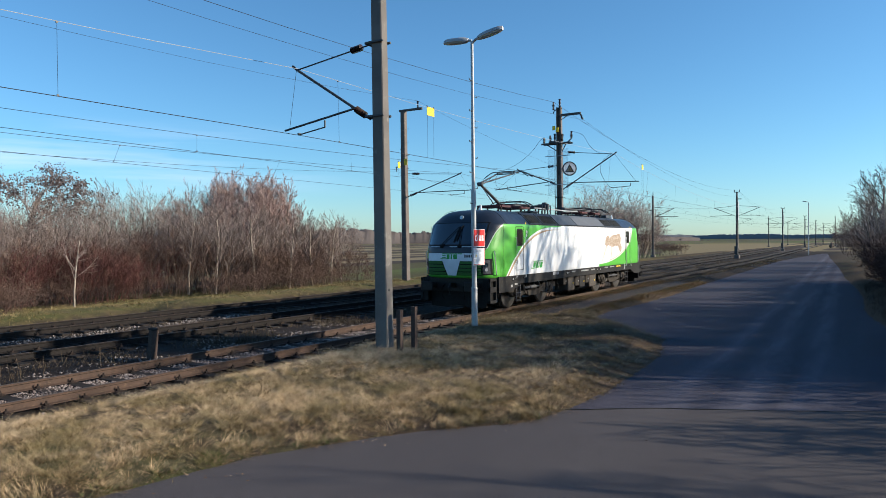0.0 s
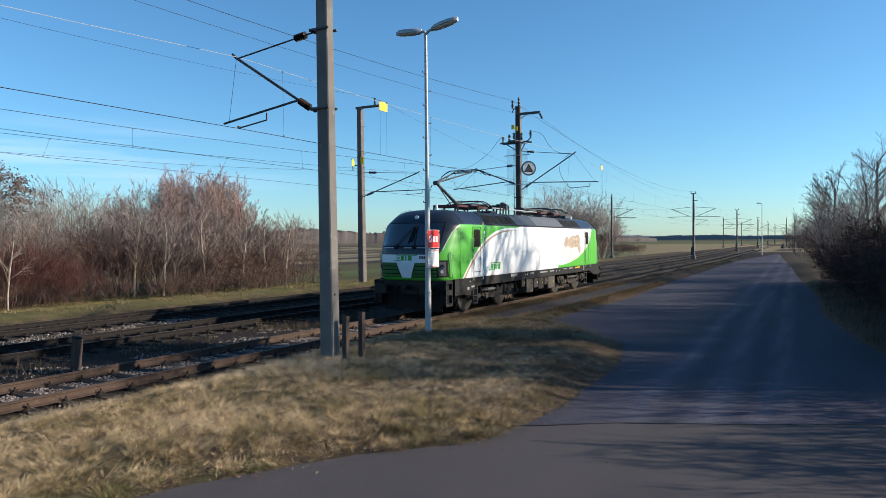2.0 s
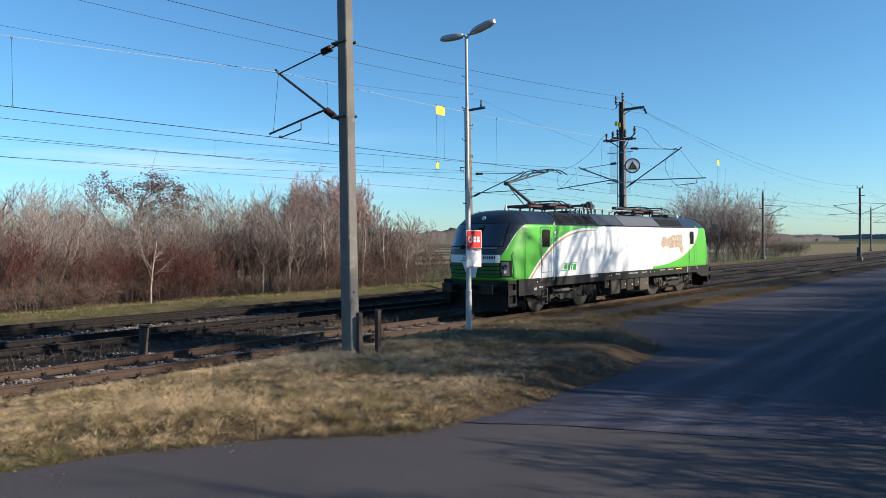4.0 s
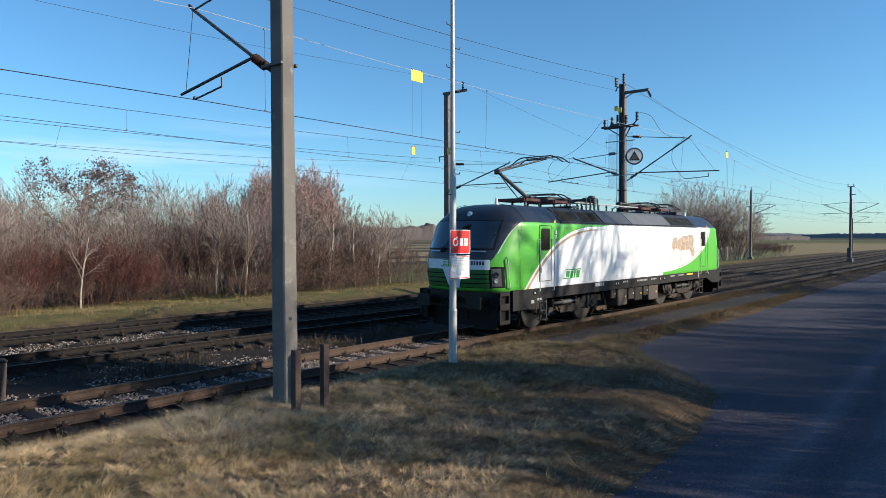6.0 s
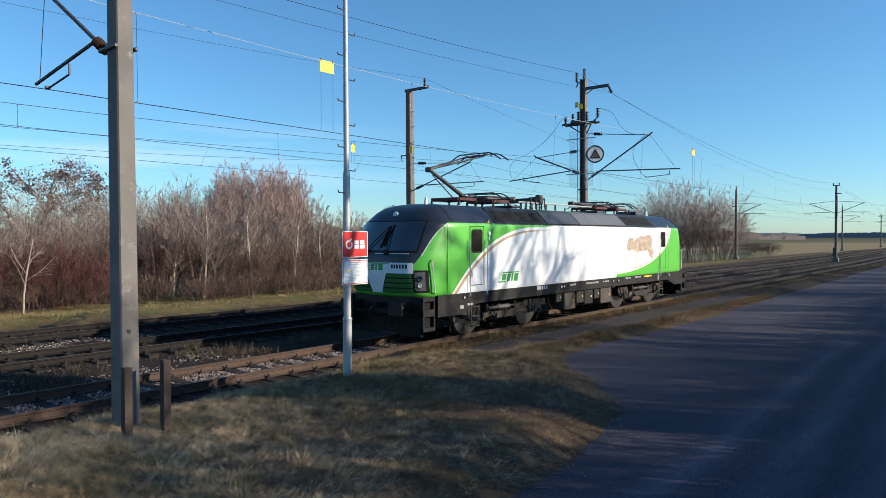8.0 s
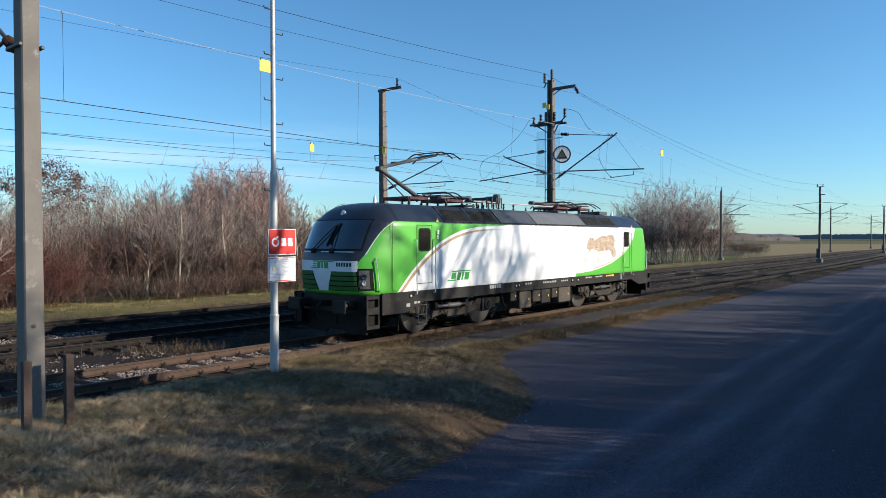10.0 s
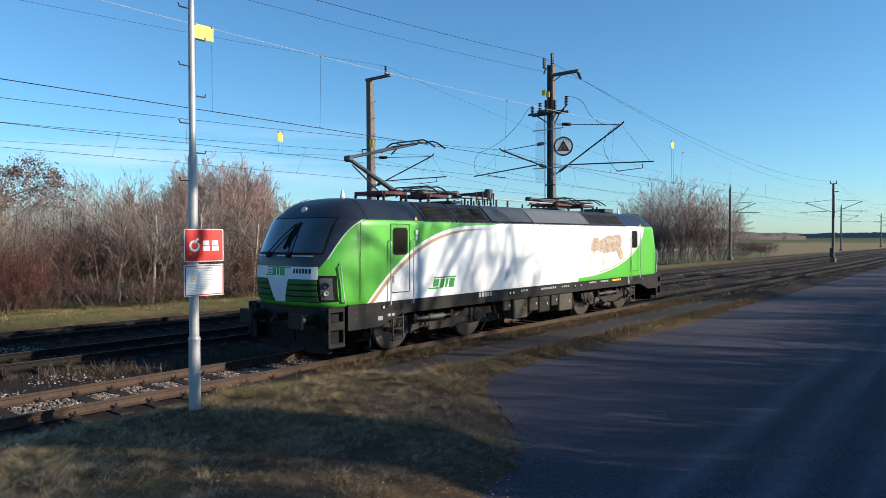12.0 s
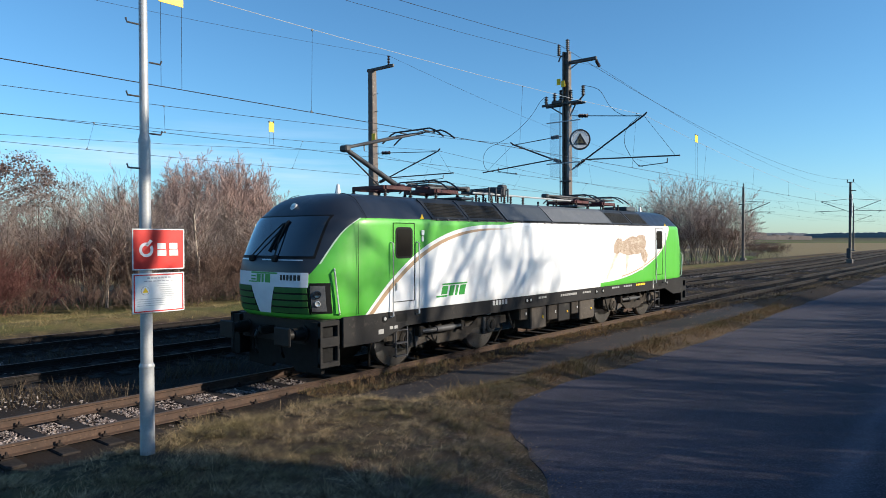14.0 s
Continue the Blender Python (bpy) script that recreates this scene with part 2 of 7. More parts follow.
# ---- ground and road ----
ROAD = [(8.4, -20.4), (8.65, -18.0), (8.4, -13.9), (7.9, -11.4), (6.9, -10.0), (5.4, -8.6), (4.5, -7.2), (4.35, -5.0), (4.5, -3.0),
        (4.55, 3.0), (4.2, 10.0), (4.0, 19.0), (3.5, 40.0), (3.2, 58.0), (4.0, 80.0), (4.9, 97.0), (5.6, 98.0), (7.6, 68.0), (9.5, 42.0),
        (10.7, 22.0), (11.8, 9.0), (12.2, -2.0), (13.0, -8.0), (13.9, -12.4), (14.7, -16.0), (18.0, -18.4), (34.0, -20.0), (34.0, -62.0),
        (5.4, -62.0), (5.5, -29.0), (5.8, -25.3), (6.2, -23.5), (7.1, -21.8)]
STRIP = [(2.15, -8.6), (3.2, -8.3), (3.3, -5.0), (3.4, 4.0), (3.35, 12.0), (2.1, 14.0), (2.05, 3.0)]


def inside_dist(px, py, poly):
    """Signed distance to an outline, positive outside, for arrays."""
    best = np.full(px.shape, 1e9)
    ins = np.zeros(px.shape, bool)
    n = len(poly)
    for i in range(n):
        (ax, ay), (bx, by) = poly[i], poly[(i + 1) % n]
        dx, dy = bx - ax, by - ay
        t = np.clip(((px - ax) * dx + (py - ay) * dy) / (dx * dx + dy * dy), 0, 1)
        best = np.minimum(best, np.hypot(px - ax - t * dx, py - ay - t * dy))
        cross = (ay > py) != (by > py)
        with np.errstate(divide="ignore", invalid="ignore"):
            ins ^= cross & (px < (bx - ax) * (py - ay) / (by - ay + 1e-12) + ax)
    return np.where(ins, -best, best)


def smooth(t):
    t = np.clip(t, 0, 1)
    return t * t * (3 - 2 * t)


def wavy(x, y, s, seed=0.0):
    """Cheap rolling unevenness."""
    return (np.sin(x * s + 1.3 * np.sin(y * s * 0.7 + seed)) + np.sin(y * s * 1.13 + 1.7 * np.sin(x * s * 0.6 + seed + 2))) * 0.5


def ground_height(x, y):
    x, y = np.asarray(x, float), np.asarray(y, float)
    near = smooth((60 - np.hypot(x - 3, y + 8)) / 30)
    h = 0.02 * wavy(x, y, 1.7) * near + 0.012 * wavy(x, y, 4.1, 1) * near
    right = smooth((x - 1.7) / 1.2)
    h = h - 0.8 * smooth((-13.0 - x) / 8.0)
    h = h - 0.22 * (1 - right) * smooth((x + 12.6) / 1.2) + right * 0.12 * near
    h = h + 0.10 * near * np.exp(-((x - 6.0) ** 2 + (y + 13.0) ** 2) / 14)
    h = np.where(y > -30, h + 0.145 * smooth((x - 0.84) / 0.12) * (1 - right) * smooth((y + 11.0) / 2.5) * smooth((16 - y) / 4), h)
    d = np.minimum(inside_dist(x, y, ROAD), inside_dist(x, y, STRIP) + 0.05)
    k = smooth(d / 0.9)
    return np.where(d < 0, -0.052 - 0.09 * smooth(-d / 0.3), -0.052 * (1 - k) + h * k)


def spaced(lo, hi, step, far, grow=1.25):
    """Even steps from lo to hi, then growing steps out to far."""
    mid = list(np.arange(lo, hi + 1e-6, step))
    out, s = [], step
    p = hi
    while p < far:
        s *= grow
        p += s
        out.append(p)
    back, s, p = [], step, lo
    while p > -far:
        s *= grow
        p -= s
        back.append(p)
    return np.array(back[::-1] + mid + out)


def ground_material():
    k = Nodes("dry_grass_and_earth")
    co = k.coords()
    x, y, z = k.xyz(co)
    big, med, fine = k.noise(co, 0.35, 5), k.noise(co, 2.2, 5, 0.65), k.noise(co, 22, 4, 0.7)
    straw = k.mix(fine, (0.042, 0.030, 0.017), (0.17, 0.125, 0.066))
    green = k.mix(fine, (0.055, 0.075, 0.022), (0.12, 0.14, 0.045))
    earth = k.mix(fine, (0.028, 0.021, 0.016), (0.068, 0.051, 0.038))
    col = k.mix(k.ramp(med, 0.36, 0.54), straw, earth)
    col = k.mix(k.math("MULTIPLY", k.ramp(big, 0.52, 0.66), 0.4), col, green)
    # bare leaf-strewn earth beside the road
    bare = k.math("MULTIPLY", k.math("MULTIPLY", k.ramp(k.math("ADD", x, k.math("MULTIPLY", med, 1.6)), 5.2, 6.6), k.ramp(x, 9.2, 9.0)), k.math("MULTIPLY", k.ramp(k.math("ADD", y, k.math("MULTIPLY", big, 2.0)), -19.5, -17.0), k.ramp(y, 16.0, 14.0)))
    bare = k.math("MAXIMUM", bare, k.math("MULTIPLY", k.math("MULTIPLY", k.ramp(x, 2.0, 2.6), k.ramp(k.math("ADD", y, k.math("MULTIPLY", med, 1.5)), -11.5, -9.5)), k.ramp(x, 9.2, 9.0)))
    # East verge takes the earth tone too, standing for the thicket's shade.
    bare = k.math("MAXIMUM", bare, k.math("MULTIPLY", k.ramp(x, 10.6, 11.2), k.ramp(y, 70.0, 60.0)))
    col = k.mix(k.math("MULTIPLY", bare, 0.85), col, k.mix(fine, (0.045, 0.032, 0.022), (0.12, 0.085, 0.055)))
    # trodden earth and old ballast between the rails and along the siding
    yard = k.math("MULTIPLY", k.ramp(x, -11.6, -11.0), k.ramp(x, 3.2, 2.2))
    yard = k.math("MAXIMUM", yard, k.math("MULTIPLY", k.math("MULTIPLY", k.ramp(x, -12.0, -11.0), k.ramp(y, 10.0, 17.0)), k.ramp(x, 11.0, 6.0)))
    stones = k.mix(k.voronoi(co, 26, "Color"), (0.011, 0.0092, 0.0088), (0.034, 0.029, 0.027))
    col = k.mix(k.math("MULTIPLY", yard, 0.95), col, k.mix(k.ramp(med, 0.42, 0.6), stones, k.mix(fine, (0.013, 0.0095, 0.0085), (0.034, 0.026, 0.022))))
    # mown verge between the hedge and the line
    mown = k.math("MULTIPLY", k.ramp(k.math("ADD", x, k.math("MULTIPLY", med, 0.8)), -11.2, -11.9), k.ramp(x, -24.5, -22.5))
    mown = k.math("MULTIPLY", mown, k.ramp(y, 66.0, 56.0))
    sward = k.mix(k.ramp(k.noise(co, 0.6, 4, 0.6), 0.40, 0.60), k.mix(fine, (0.050, 0.055, 0.018), (0.12, 0.118, 0.042)), k.mix(fine, (0.075, 0.058, 0.028), (0.20, 0.155, 0.075)))
    col = k.mix(mown, col, sward)
    # ploughed and grassy strips of the plain
    far = k.ramp(k.math("MAXIMUM", k.math("MULTIPLY", x, -1.0), k.math("SUBTRACT", y, 88.0)), 22.0, 34.0)
    strip = k.noise(k.stretch(co, 0.030, 0.006, 1), 1.0, 1, 0.4)
    plough = k.mix(fine, (0.040, 0.031, 0.026), (0.075, 0.058, 0.047))
    stubble = k.mix(med, (0.165, 0.132, 0.073), (0.25, 0.200, 0.110))
    crop = k.mix(med, (0.075, 0.10, 0.03), (0.12, 0.14, 0.045))
    field = k.mix(k.ramp(strip, 0.54, 0.55), stubble, plough)
    field = k.mix(k.ramp(strip, 0.62, 0.63), field, crop)
    field = k.mix(k.ramp(strip, 0.41, 0.40), field, plough)
    col = k.mix(far, col, field)
    # a ploughed field, a green headland and a broad stubble field along the line, split by a slanting track
    slant = k.math("ADD", x, k.math("MULTIPLY", y, 0.242))
    slant = k.math("ADD", slant, k.math("MULTIPLY", k.math("SUBTRACT", big, 0.5), 3.0))
    west = k.math("MULTIPLY", k.ramp(slant, 5.0, 3.0), k.ramp(x, -15.0, -17.0))
    east = k.math("MULTIPLY", k.ramp(slant, 5.0, 7.0), k.ramp(x, -13.0, -16.0))
    span_y = k.math("MULTIPLY", k.ramp(y, 84.0, 90.0), k.ramp(y, 420.0, 400.0))
    col = k.mix(k.math("MULTIPLY", west, span_y), col, k.mix(k.ramp(y, 112.0, 122.0), crop, plough))
    col = k.mix(k.math("MULTIPLY", east, span_y), col, stubble)
    col = k.mix(k.math("MULTIPLY", k.ramp(k.math("ABSOLUTE", k.math("SUBTRACT", slant, 4.0)), 2.2, 1.4), span_y), col, k.mix(med, (0.20, 0.165, 0.095), (0.12, 0.125, 0.05)))
    beyond = k.ramp(y, 420.0, 440.0)
    band = k.noise(k.stretch(co, 0.0006, 0.0042, 1), 1.0, 2, 0.5)
    distant = k.mix(k.ramp(band, 0.47, 0.49), plough, crop)
    distant = k.mix(k.ramp(band, 0.55, 0.57), distant, k.mix(0.4, plough, stubble))
    col = k.mix(k.math("MULTIPLY", beyond, k.ramp(x, 60.0, 20.0)), col, distant)
    # dark ploughed strips west of the hedge
    rows = k.noise(k.stretch(co, 0.05, 0.0008, 1), 1.0, 2, 0.6)
    acre = k.mix(k.ramp(rows, 0.53, 0.54), plough, k.mix(med, (0.17, 0.14, 0.085), (0.25, 0.205, 0.12)))
    acre = k.mix(k.ramp(rows, 0.44, 0.43), acre, k.mix(med, (0.065, 0.062, 0.03), (0.10, 0.09, 0.045)))
    col = k.mix(k.math("MULTIPLY", k.ramp(x, -32.0, -36.0), k.math("MULTIPLY", k.ramp(slant, 5.0, 3.0), k.math("MULTIPLY", k.ramp(y, 420.0, 400.0), k.ramp(y, 8.0, 14.0)))), col, acre)
    k.bump(k.math("ADD", k.math("MULTIPLY", fine, 0.5), med), 0.7, 0.05)
    return k.done(col, 0.95, 0, 0.1)


M_GROUND = ground_material()
gx, gy = spaced(-14.0, 17.0, 0.3, 4200), spaced(-33.0, 24.0, 0.3, 4200)
GX, GY = np.meshgrid(gx, gy, indexing="ij")
GZ = ground_height(GX, GY)
me = bpy.data.meshes.new("ground")
nx, ny = GX.shape
ii = (np.arange(nx - 1)[:, None] * ny + np.arange(ny - 1)[None, :]).ravel()
me.from_pydata(np.stack([GX, GY, GZ], -1).reshape(-1, 3).tolist(), [], np.stack([ii, ii + ny, ii + ny + 1, ii + 1], -1).tolist())
me.materials.append(M_GROUND)
me.shade_smooth()
tagged(new("ground", me), "flat winter ground of dry straw-coloured grass, earth and fields", "ground", kind="structure")


def asphalt(name, lo, hi, worn, wheels=0.0):
    k = Nodes(name)
    co = k.coords()
    big, med, fine = k.noise(co, 0.5, 5), k.noise(co, 3.0, 5, 0.6), k.voronoi(co, 130)
    track = k.noise(k.stretch(co, 0.9, 0.06, 1), 1.0, 3, 0.6)
    col = k.mix(k.ramp(k.math("ADD", k.math("MULTIPLY", big, 0.82), k.math("MULTIPLY", med, 0.18)), 0.38, 0.62), lo, hi)
    col = k.mix(k.math("MULTIPLY", k.ramp(track, 0.48, 0.66), 0.75), col, worn)
    col = k.mix(k.math("MULTIPLY", k.ramp(k.noise(co, 0.4, 6, 0.6), 0.54, 0.7), 0.5), col, tuple(q * 0.6 for q in lo))
    col = k.mix(k.math("MULTIPLY", k.ramp(fine, 0.2, 0.75), 0.4), tuple(q * 1.0 for q in hi), col)
    # pale wheel tracks worn along the road
    x, y, z = k.xyz(co)
    across = k.math("ADD", x, k.math("MULTIPLY", k.math("ADD", y, 14.0), 0.033))
    across = k.math("ADD", across, k.math("MULTIPLY", k.math("SUBTRACT", big, 0.5), 0.5))
    pair = k.math("ABSOLUTE", k.math("SUBTRACT", k.math("ABSOLUTE", k.math("SUBTRACT", across, 10.55)), 0.9))
    middle = k.math("ABSOLUTE", k.math("SUBTRACT", across, 10.6))
    smear = k.ramp(k.noise(k.stretch(co, 1.6, 0.11, 1), 1.0, 4, 0.65), 0.34, 0.62)
    lane = k.math("MAXIMUM", k.ramp(pair, 0.34, 0.04), k.ramp(middle, 0.42, 0.06))
    col = k.mix(k.math("MULTIPLY", k.math("MULTIPLY", lane, smear), wheels), col, worn)
    crack = k.ramp(k.math("ABSOLUTE", k.math("SUBTRACT", k.noise(co, 0.8, 7, 0.62, 1.2), 0.5)), 0.0, 0.006)
    col = k.mix(k.math("ADD", k.math("MULTIPLY", crack, 0.45), 0.55), (0.018, 0.017, 0.016), col)
    chips = k.noise(co, 62.0, 3, 0.8)
    col = k.mix(k.math("MULTIPLY", k.ramp(chips, 0.52, 0.68), 0.85), col, tuple(q * 1.6 for q in worn))
    col = k.mix(k.math("MULTIPLY", k.ramp(chips, 0.47, 0.33), 0.7), col, tuple(q * 0.42 for q in lo))
    grit = k.noise(co, 9.0, 5, 0.75)
    col = k.mix(k.math("MULTIPLY", k.ramp(grit, 0.42, 0.62), 0.35), col, hi)
    col = k.mix(k.math("MULTIPLY", k.ramp(grit, 0.40, 0.28), 0.5), col, tuple(q * 0.55 for q in lo))
    k.bump(k.math("ADD", fine, k.math("MULTIPLY", chips, 1.2)), 0.25, 0.004)
    return k.done(col, 0.9, 0, 0.12)


M_ROAD = asphalt("worn_dark_asphalt", (0.0275, 0.0258, 0.0365), (0.0485, 0.0455, 0.0615), (0.119, 0.117, 0.150), 0.95)
M_STRIP = asphalt("old_black_asphalt", (0.022, 0.0200, 0.0215), (0.040, 0.0365, 0.0385), (0.072, 0.067, 0.070))
M_APRON = asphalt("grey_asphalt", (0.040, 0.0358, 0.0375), (0.070, 0.0628, 0.065), (0.112, 0.101, 0.103))


def paved(name, poly, material, label, z, wave=0.06):
    """A flat slab with a ragged outline."""
    rnd = random.Random(len(poly))
    pts = []
    n = len(poly)
    for i in range(n):
        a, b = Vector(poly[i]), Vector(poly[(i + 1) % n])
        m = max(1, min(60, int((b - a).length / 0.35))) if (a - Vector((8, -8))).length < 45 else 1
        for j in range(m):
            q = a.lerp(b, j / m)
            pts.append((q.x + rnd.uniform(-wave, wave), q.y + rnd.uniform(-wave, wave)))
    bm = bmesh.new()
    top = bm.faces.new([bm.verts.new((x, y, z)) for x, y in pts])
    bmesh.ops.recalc_face_normals(bm, faces=[top])
    if top.normal.z < 0:
        top.normal_flip()
    ext = bmesh.ops.extrude_face_region(bm, geom=[top])
    for q in ext["geom"]:
        if isinstance(q, bmesh.types.BMVert):
            q.co.z = z
    low = [q for q in bm.verts if q not in ext["geom"]]
    for q in low:
        q.co.z = z - 0.07
    bmesh.ops.triangulate(bm, faces=bm.faces[:])
    bmesh.ops.recalc_face_normals(bm, faces=bm.faces[:])
    slab = bpy.data.meshes.new(name)
    bm.to_mesh(slab)
    bm.free()
    slab.materials.append(material)
    return tagged(new(name, slab), label, "road", kind="structure")


JOINT = [(8.35, -19.6), (9.6, -18.75), (11.5, -17.85), (13.3, -16.85), (14.9, -16.1)]
front = [(14.9, -16.1), (18.0, -18.4), (34.0, -20.0), (34.0, -62.0), (5.4, -62.0), (5.5, -29.0), (5.8, -25.3), (6.2, -23.5), (7.1, -21.8), (8.3, -20.4)] + JOINT[:-1]
back = [(x, y - 0.35) for x, y in JOINT[::-1]] + ROAD[1:24]
apron = paved("road_apron", front, M_APRON, "grey patched asphalt apron in front of the level yard", -0.05)
M_TAR = mat("tar_seam", (0.012, 0.011, 0.012), (0.02, 0.018, 0.019), 8, 0.7, 0, 0.2, 60, 0.2)
rnd = random.Random(9)
seam = [Vector((*a, 0)).lerp(Vector((*b, 0)), j / 8) for a, b in zip(JOINT, JOINT[1:]) for j in range(8)]
part("tar_seam", MB().tube([(q.x + rnd.uniform(-0.02, 0.02), q.y + 0.03 + rnd.uniform(-0.02, 0.02), -0.068) for q in seam], 0.028, n=6), M_TAR, apron, "dark tar line along the joint")
paved("road", back, M_ROAD, "dark worn asphalt yard road with pale wheel tracks", -0.056)
paved("pavement_strip", STRIP, M_STRIP, "narrow strip of old asphalt beside the siding", -0.04, 0.09)

# ---- tracks ----
TRACKS = (0.0, -4.95, -9.2)
RAIL_PROFILE = [(-0.036, 0.0), (-0.033, -0.014), (-0.033, -0.032), (-0.009, -0.046), (-0.009, -0.135), (-0.070, -0.150), (-0.070, -0.160),
                (0.070, -0.160), (0.070, -0.150), (0.009, -0.135), (0.009, -0.046), (0.033, -0.032), (0.033, -0.014), (0.036, 0.0)]
sleeper_mesh = MB().box((0, 0, 0), (2.5, 0.25, 0.16), 0.018).mesh("sleeper", M_SLEEPER)
chair = MB()
chair.box((0, 0, 0.008), (0.30, 0.15, 0.016), 0.004)
for sx in (-1, 1):
    chair.box((sx * 0.095, 0, 0.035), (0.05, 0.07, 0.045), 0.01)
    chair.tube([(sx * 0.105, 0, 0.02), (sx * 0.105, 0, 0.095)], 0.017, n=6)
M_CHAIR = mat("greasy_rail_chair", (0.030, 0.021, 0.017), (0.018, 0.014, 0.013), 8, 0.8, 0.05, 0.3, 50, 0.2)
chair_mesh = chair.mesh("rail_chair", M_CHAIR)
def bend(y):
    """The line swings slightly west far off."""
    return 0.0252 * max(0.0, y - 62)


rnd = random.Random(5)
SIDING_SLEEPERS = []
for i, cx in enumerate(TRACKS):
    t = thing("railway_track", ("rusty siding track with old dark sleepers in grey ballast" if i == 0 else "running track with brown rails on dark sleepers in ballast"),
              "railway track", (cx, 0, 0), "parallel tracks", "structure")
    for sx in (-1, 1):
        face = [(u + sx * 0.7535, v) for u, v in RAIL_PROFILE]
        head = [(sx * 0.7535 - 0.026, 0.0), (sx * 0.7535 + 0.026, 0.0), (sx * 0.7535 + 0.02, 0.003), (sx * 0.7535 - 0.02, 0.003)]
        for y0, y1, m in ((-70, 9, M_RUST if i == 0 else M_RUNRAIL), (9, 62, M_RUNRAIL), (62, 330, M_RUNRAIL)):
            length, top = MB().prism(face, "y", y0, y1), MB().prism(head, "y", y0, y1)
            for mb in (length, top):
                mb.v = [(x - bend(y), y, z) for x, y, z in mb.v]
            part("rail", length, m, t)
            part("rail_head", top, M_RAILTOP, t, "worn bright running surface")
    far_sl = MB()
    y, k = -66.0, 0
    while y < 150:
        y += 0.64 + rnd.uniform(-0.02, 0.02)
        turn = Matrix.Rotation(rnd.uniform(-0.02, 0.02), 4, "Z")
        if -29 < y < 26:
            s = part("sleeper", sleeper_mesh, None, t)
            if i == 0:
                SIDING_SLEEPERS.append(y)
            s.matrix_basis = Matrix.Translation((rnd.uniform(-0.03, 0.03), y, -0.247 + rnd.uniform(-0.006, 0.004))) @ turn
            for sx in (-1, 1):
                c = part("rail_chair", chair_mesh, None, s)
                c.matrix_basis = Matrix.Translation((sx * 0.7535, 0, 0.082))
        else:
            far_sl.box((-bend(y), y, -0.247), (2.5, 0.25, 0.16))
    tagged(part("far_sleepers", far_sl, M_SLEEPER, t, fix=False), kind="stuff")


def stones(name, count, seed, x0, x1, y0, y1, zfn, size, tones, label, bare=()):
    """Many loose stones in one mesh."""
    g = np.random.default_rng(seed)
    px, py = g.uniform(x0, x1, count), g.uniform(y0, y1, count)
    keep = np.ones(count, bool)
    for cx in TRACKS:
        for sx in (-1, 1):
            keep &= np.abs(px - cx - sx * 0.7535) > 0.09
    for sy in bare:
        keep &= np.abs(py - sy) > 0.115
    px, py = px[keep], py[keep]
    n = len(px)
    s = size * g.uniform(0.6, 1.5, n)
    base = np.array([(1, 0, 0), (-1, 0, 0), (0, 1, 0), (0, -1, 0), (0, 0, 1), (0, 0, -1)], float)
    v = base[None] * g.uniform(0.55, 1.25, (n, 6, 1)) + g.uniform(-0.35, 0.35, (n, 6, 3))
    a = g.uniform(0, math.tau, n)
    ca, sa = np.cos(a)[:, None], np.sin(a)[:, None]
    vx, vy = v[:, :, 0] * ca - v[:, :, 1] * sa, v[:, :, 0] * sa + v[:, :, 1] * ca
    pz = zfn(px, py) + s * 0.25
    v = np.stack([vx * s[:, None] + px[:, None], vy * s[:, None] + py[:, None], v[:, :, 2] * 0.75 * s[:, None] + pz[:, None]], -1).reshape(-1, 3)
    tri = np.array([(0, 2, 4), (2, 1, 4), (1, 3, 4), (3, 0, 4), (2, 0, 5), (1, 2, 5), (3, 1, 5), (0, 3, 5)])
    f = (tri[None] + 6 * np.arange(n)[:, None, None]).reshape(-1, 3)
    me = bpy.data.meshes.new(name)
    me.from_pydata(v.tolist(), [], f.tolist())
    me.materials.append(pieces(name + "_tones", tones, 0.85, 0.2, 60))
    return tagged(new(name, me), label, "stones", kind="stuff")


def bed(x, y):
    return -0.235 + 0.035 * wavy(x, y, 2.3, 3)


def heaped(x, y):
    return -0.178 + 0.02 * wavy(x, y, 3.1, 3)


GREYS = ((0.075, 0.064, 0.060), (0.20, 0.172, 0.158), (0.42, 0.37, 0.345))
PINKS = ((0.075, 0.058, 0.053), (0.185, 0.150, 0.138), (0.42, 0.365, 0.34))
stones("ballast", 19000, 3, -0.72, 0.72, -28, -8, heaped, 0.019, PINKS, "loose grey ballast stones lying between sleepers", [q for k, q in enumerate(SIDING_SLEEPERS) if k % 7 != 3])
stones("ballast", 3600, 12, -1.4, 1.25, -28, -9, bed, 0.019, PINKS, "scattered ballast stones along the siding's rails")
# Oily grime plus the locomotive's shade, both put into the stone colour.
DARKS = ((0.022, 0.019, 0.018), (0.046, 0.040, 0.037), (0.10, 0.088, 0.080))
stones("ballast", 7000, 4, -10.6, -3.3, -30, 12, bed, 0.030, DARKS, "oily dark ballast stones under the running tracks, locomotive shade in their colour")
# Pale stones end near the locomotive's shadow, leaving the darker set inside it.
stones("ballast", 5200, 8, -8.35, -5.75, -30, -11, bed, 0.030, GREYS, "pale grey ballast stones between the running tracks")
stones("ballast", 2600, 9, -3.9, -1.6, -30, -11.5, bed, 0.026, GREYS, "scattered pale ballast stones between siding and running track")
stones("ballast", 4000, 6, -1.5, 1.6, -5, 22, bed, 0.034, DARKS, "ballast stones beneath and behind the locomotive, shade put into their colour")
stones("ballast", 5000, 7, -11, -3, 12, 60, bed, 0.05, GREYS, "grey ballast stones along distant running tracks")

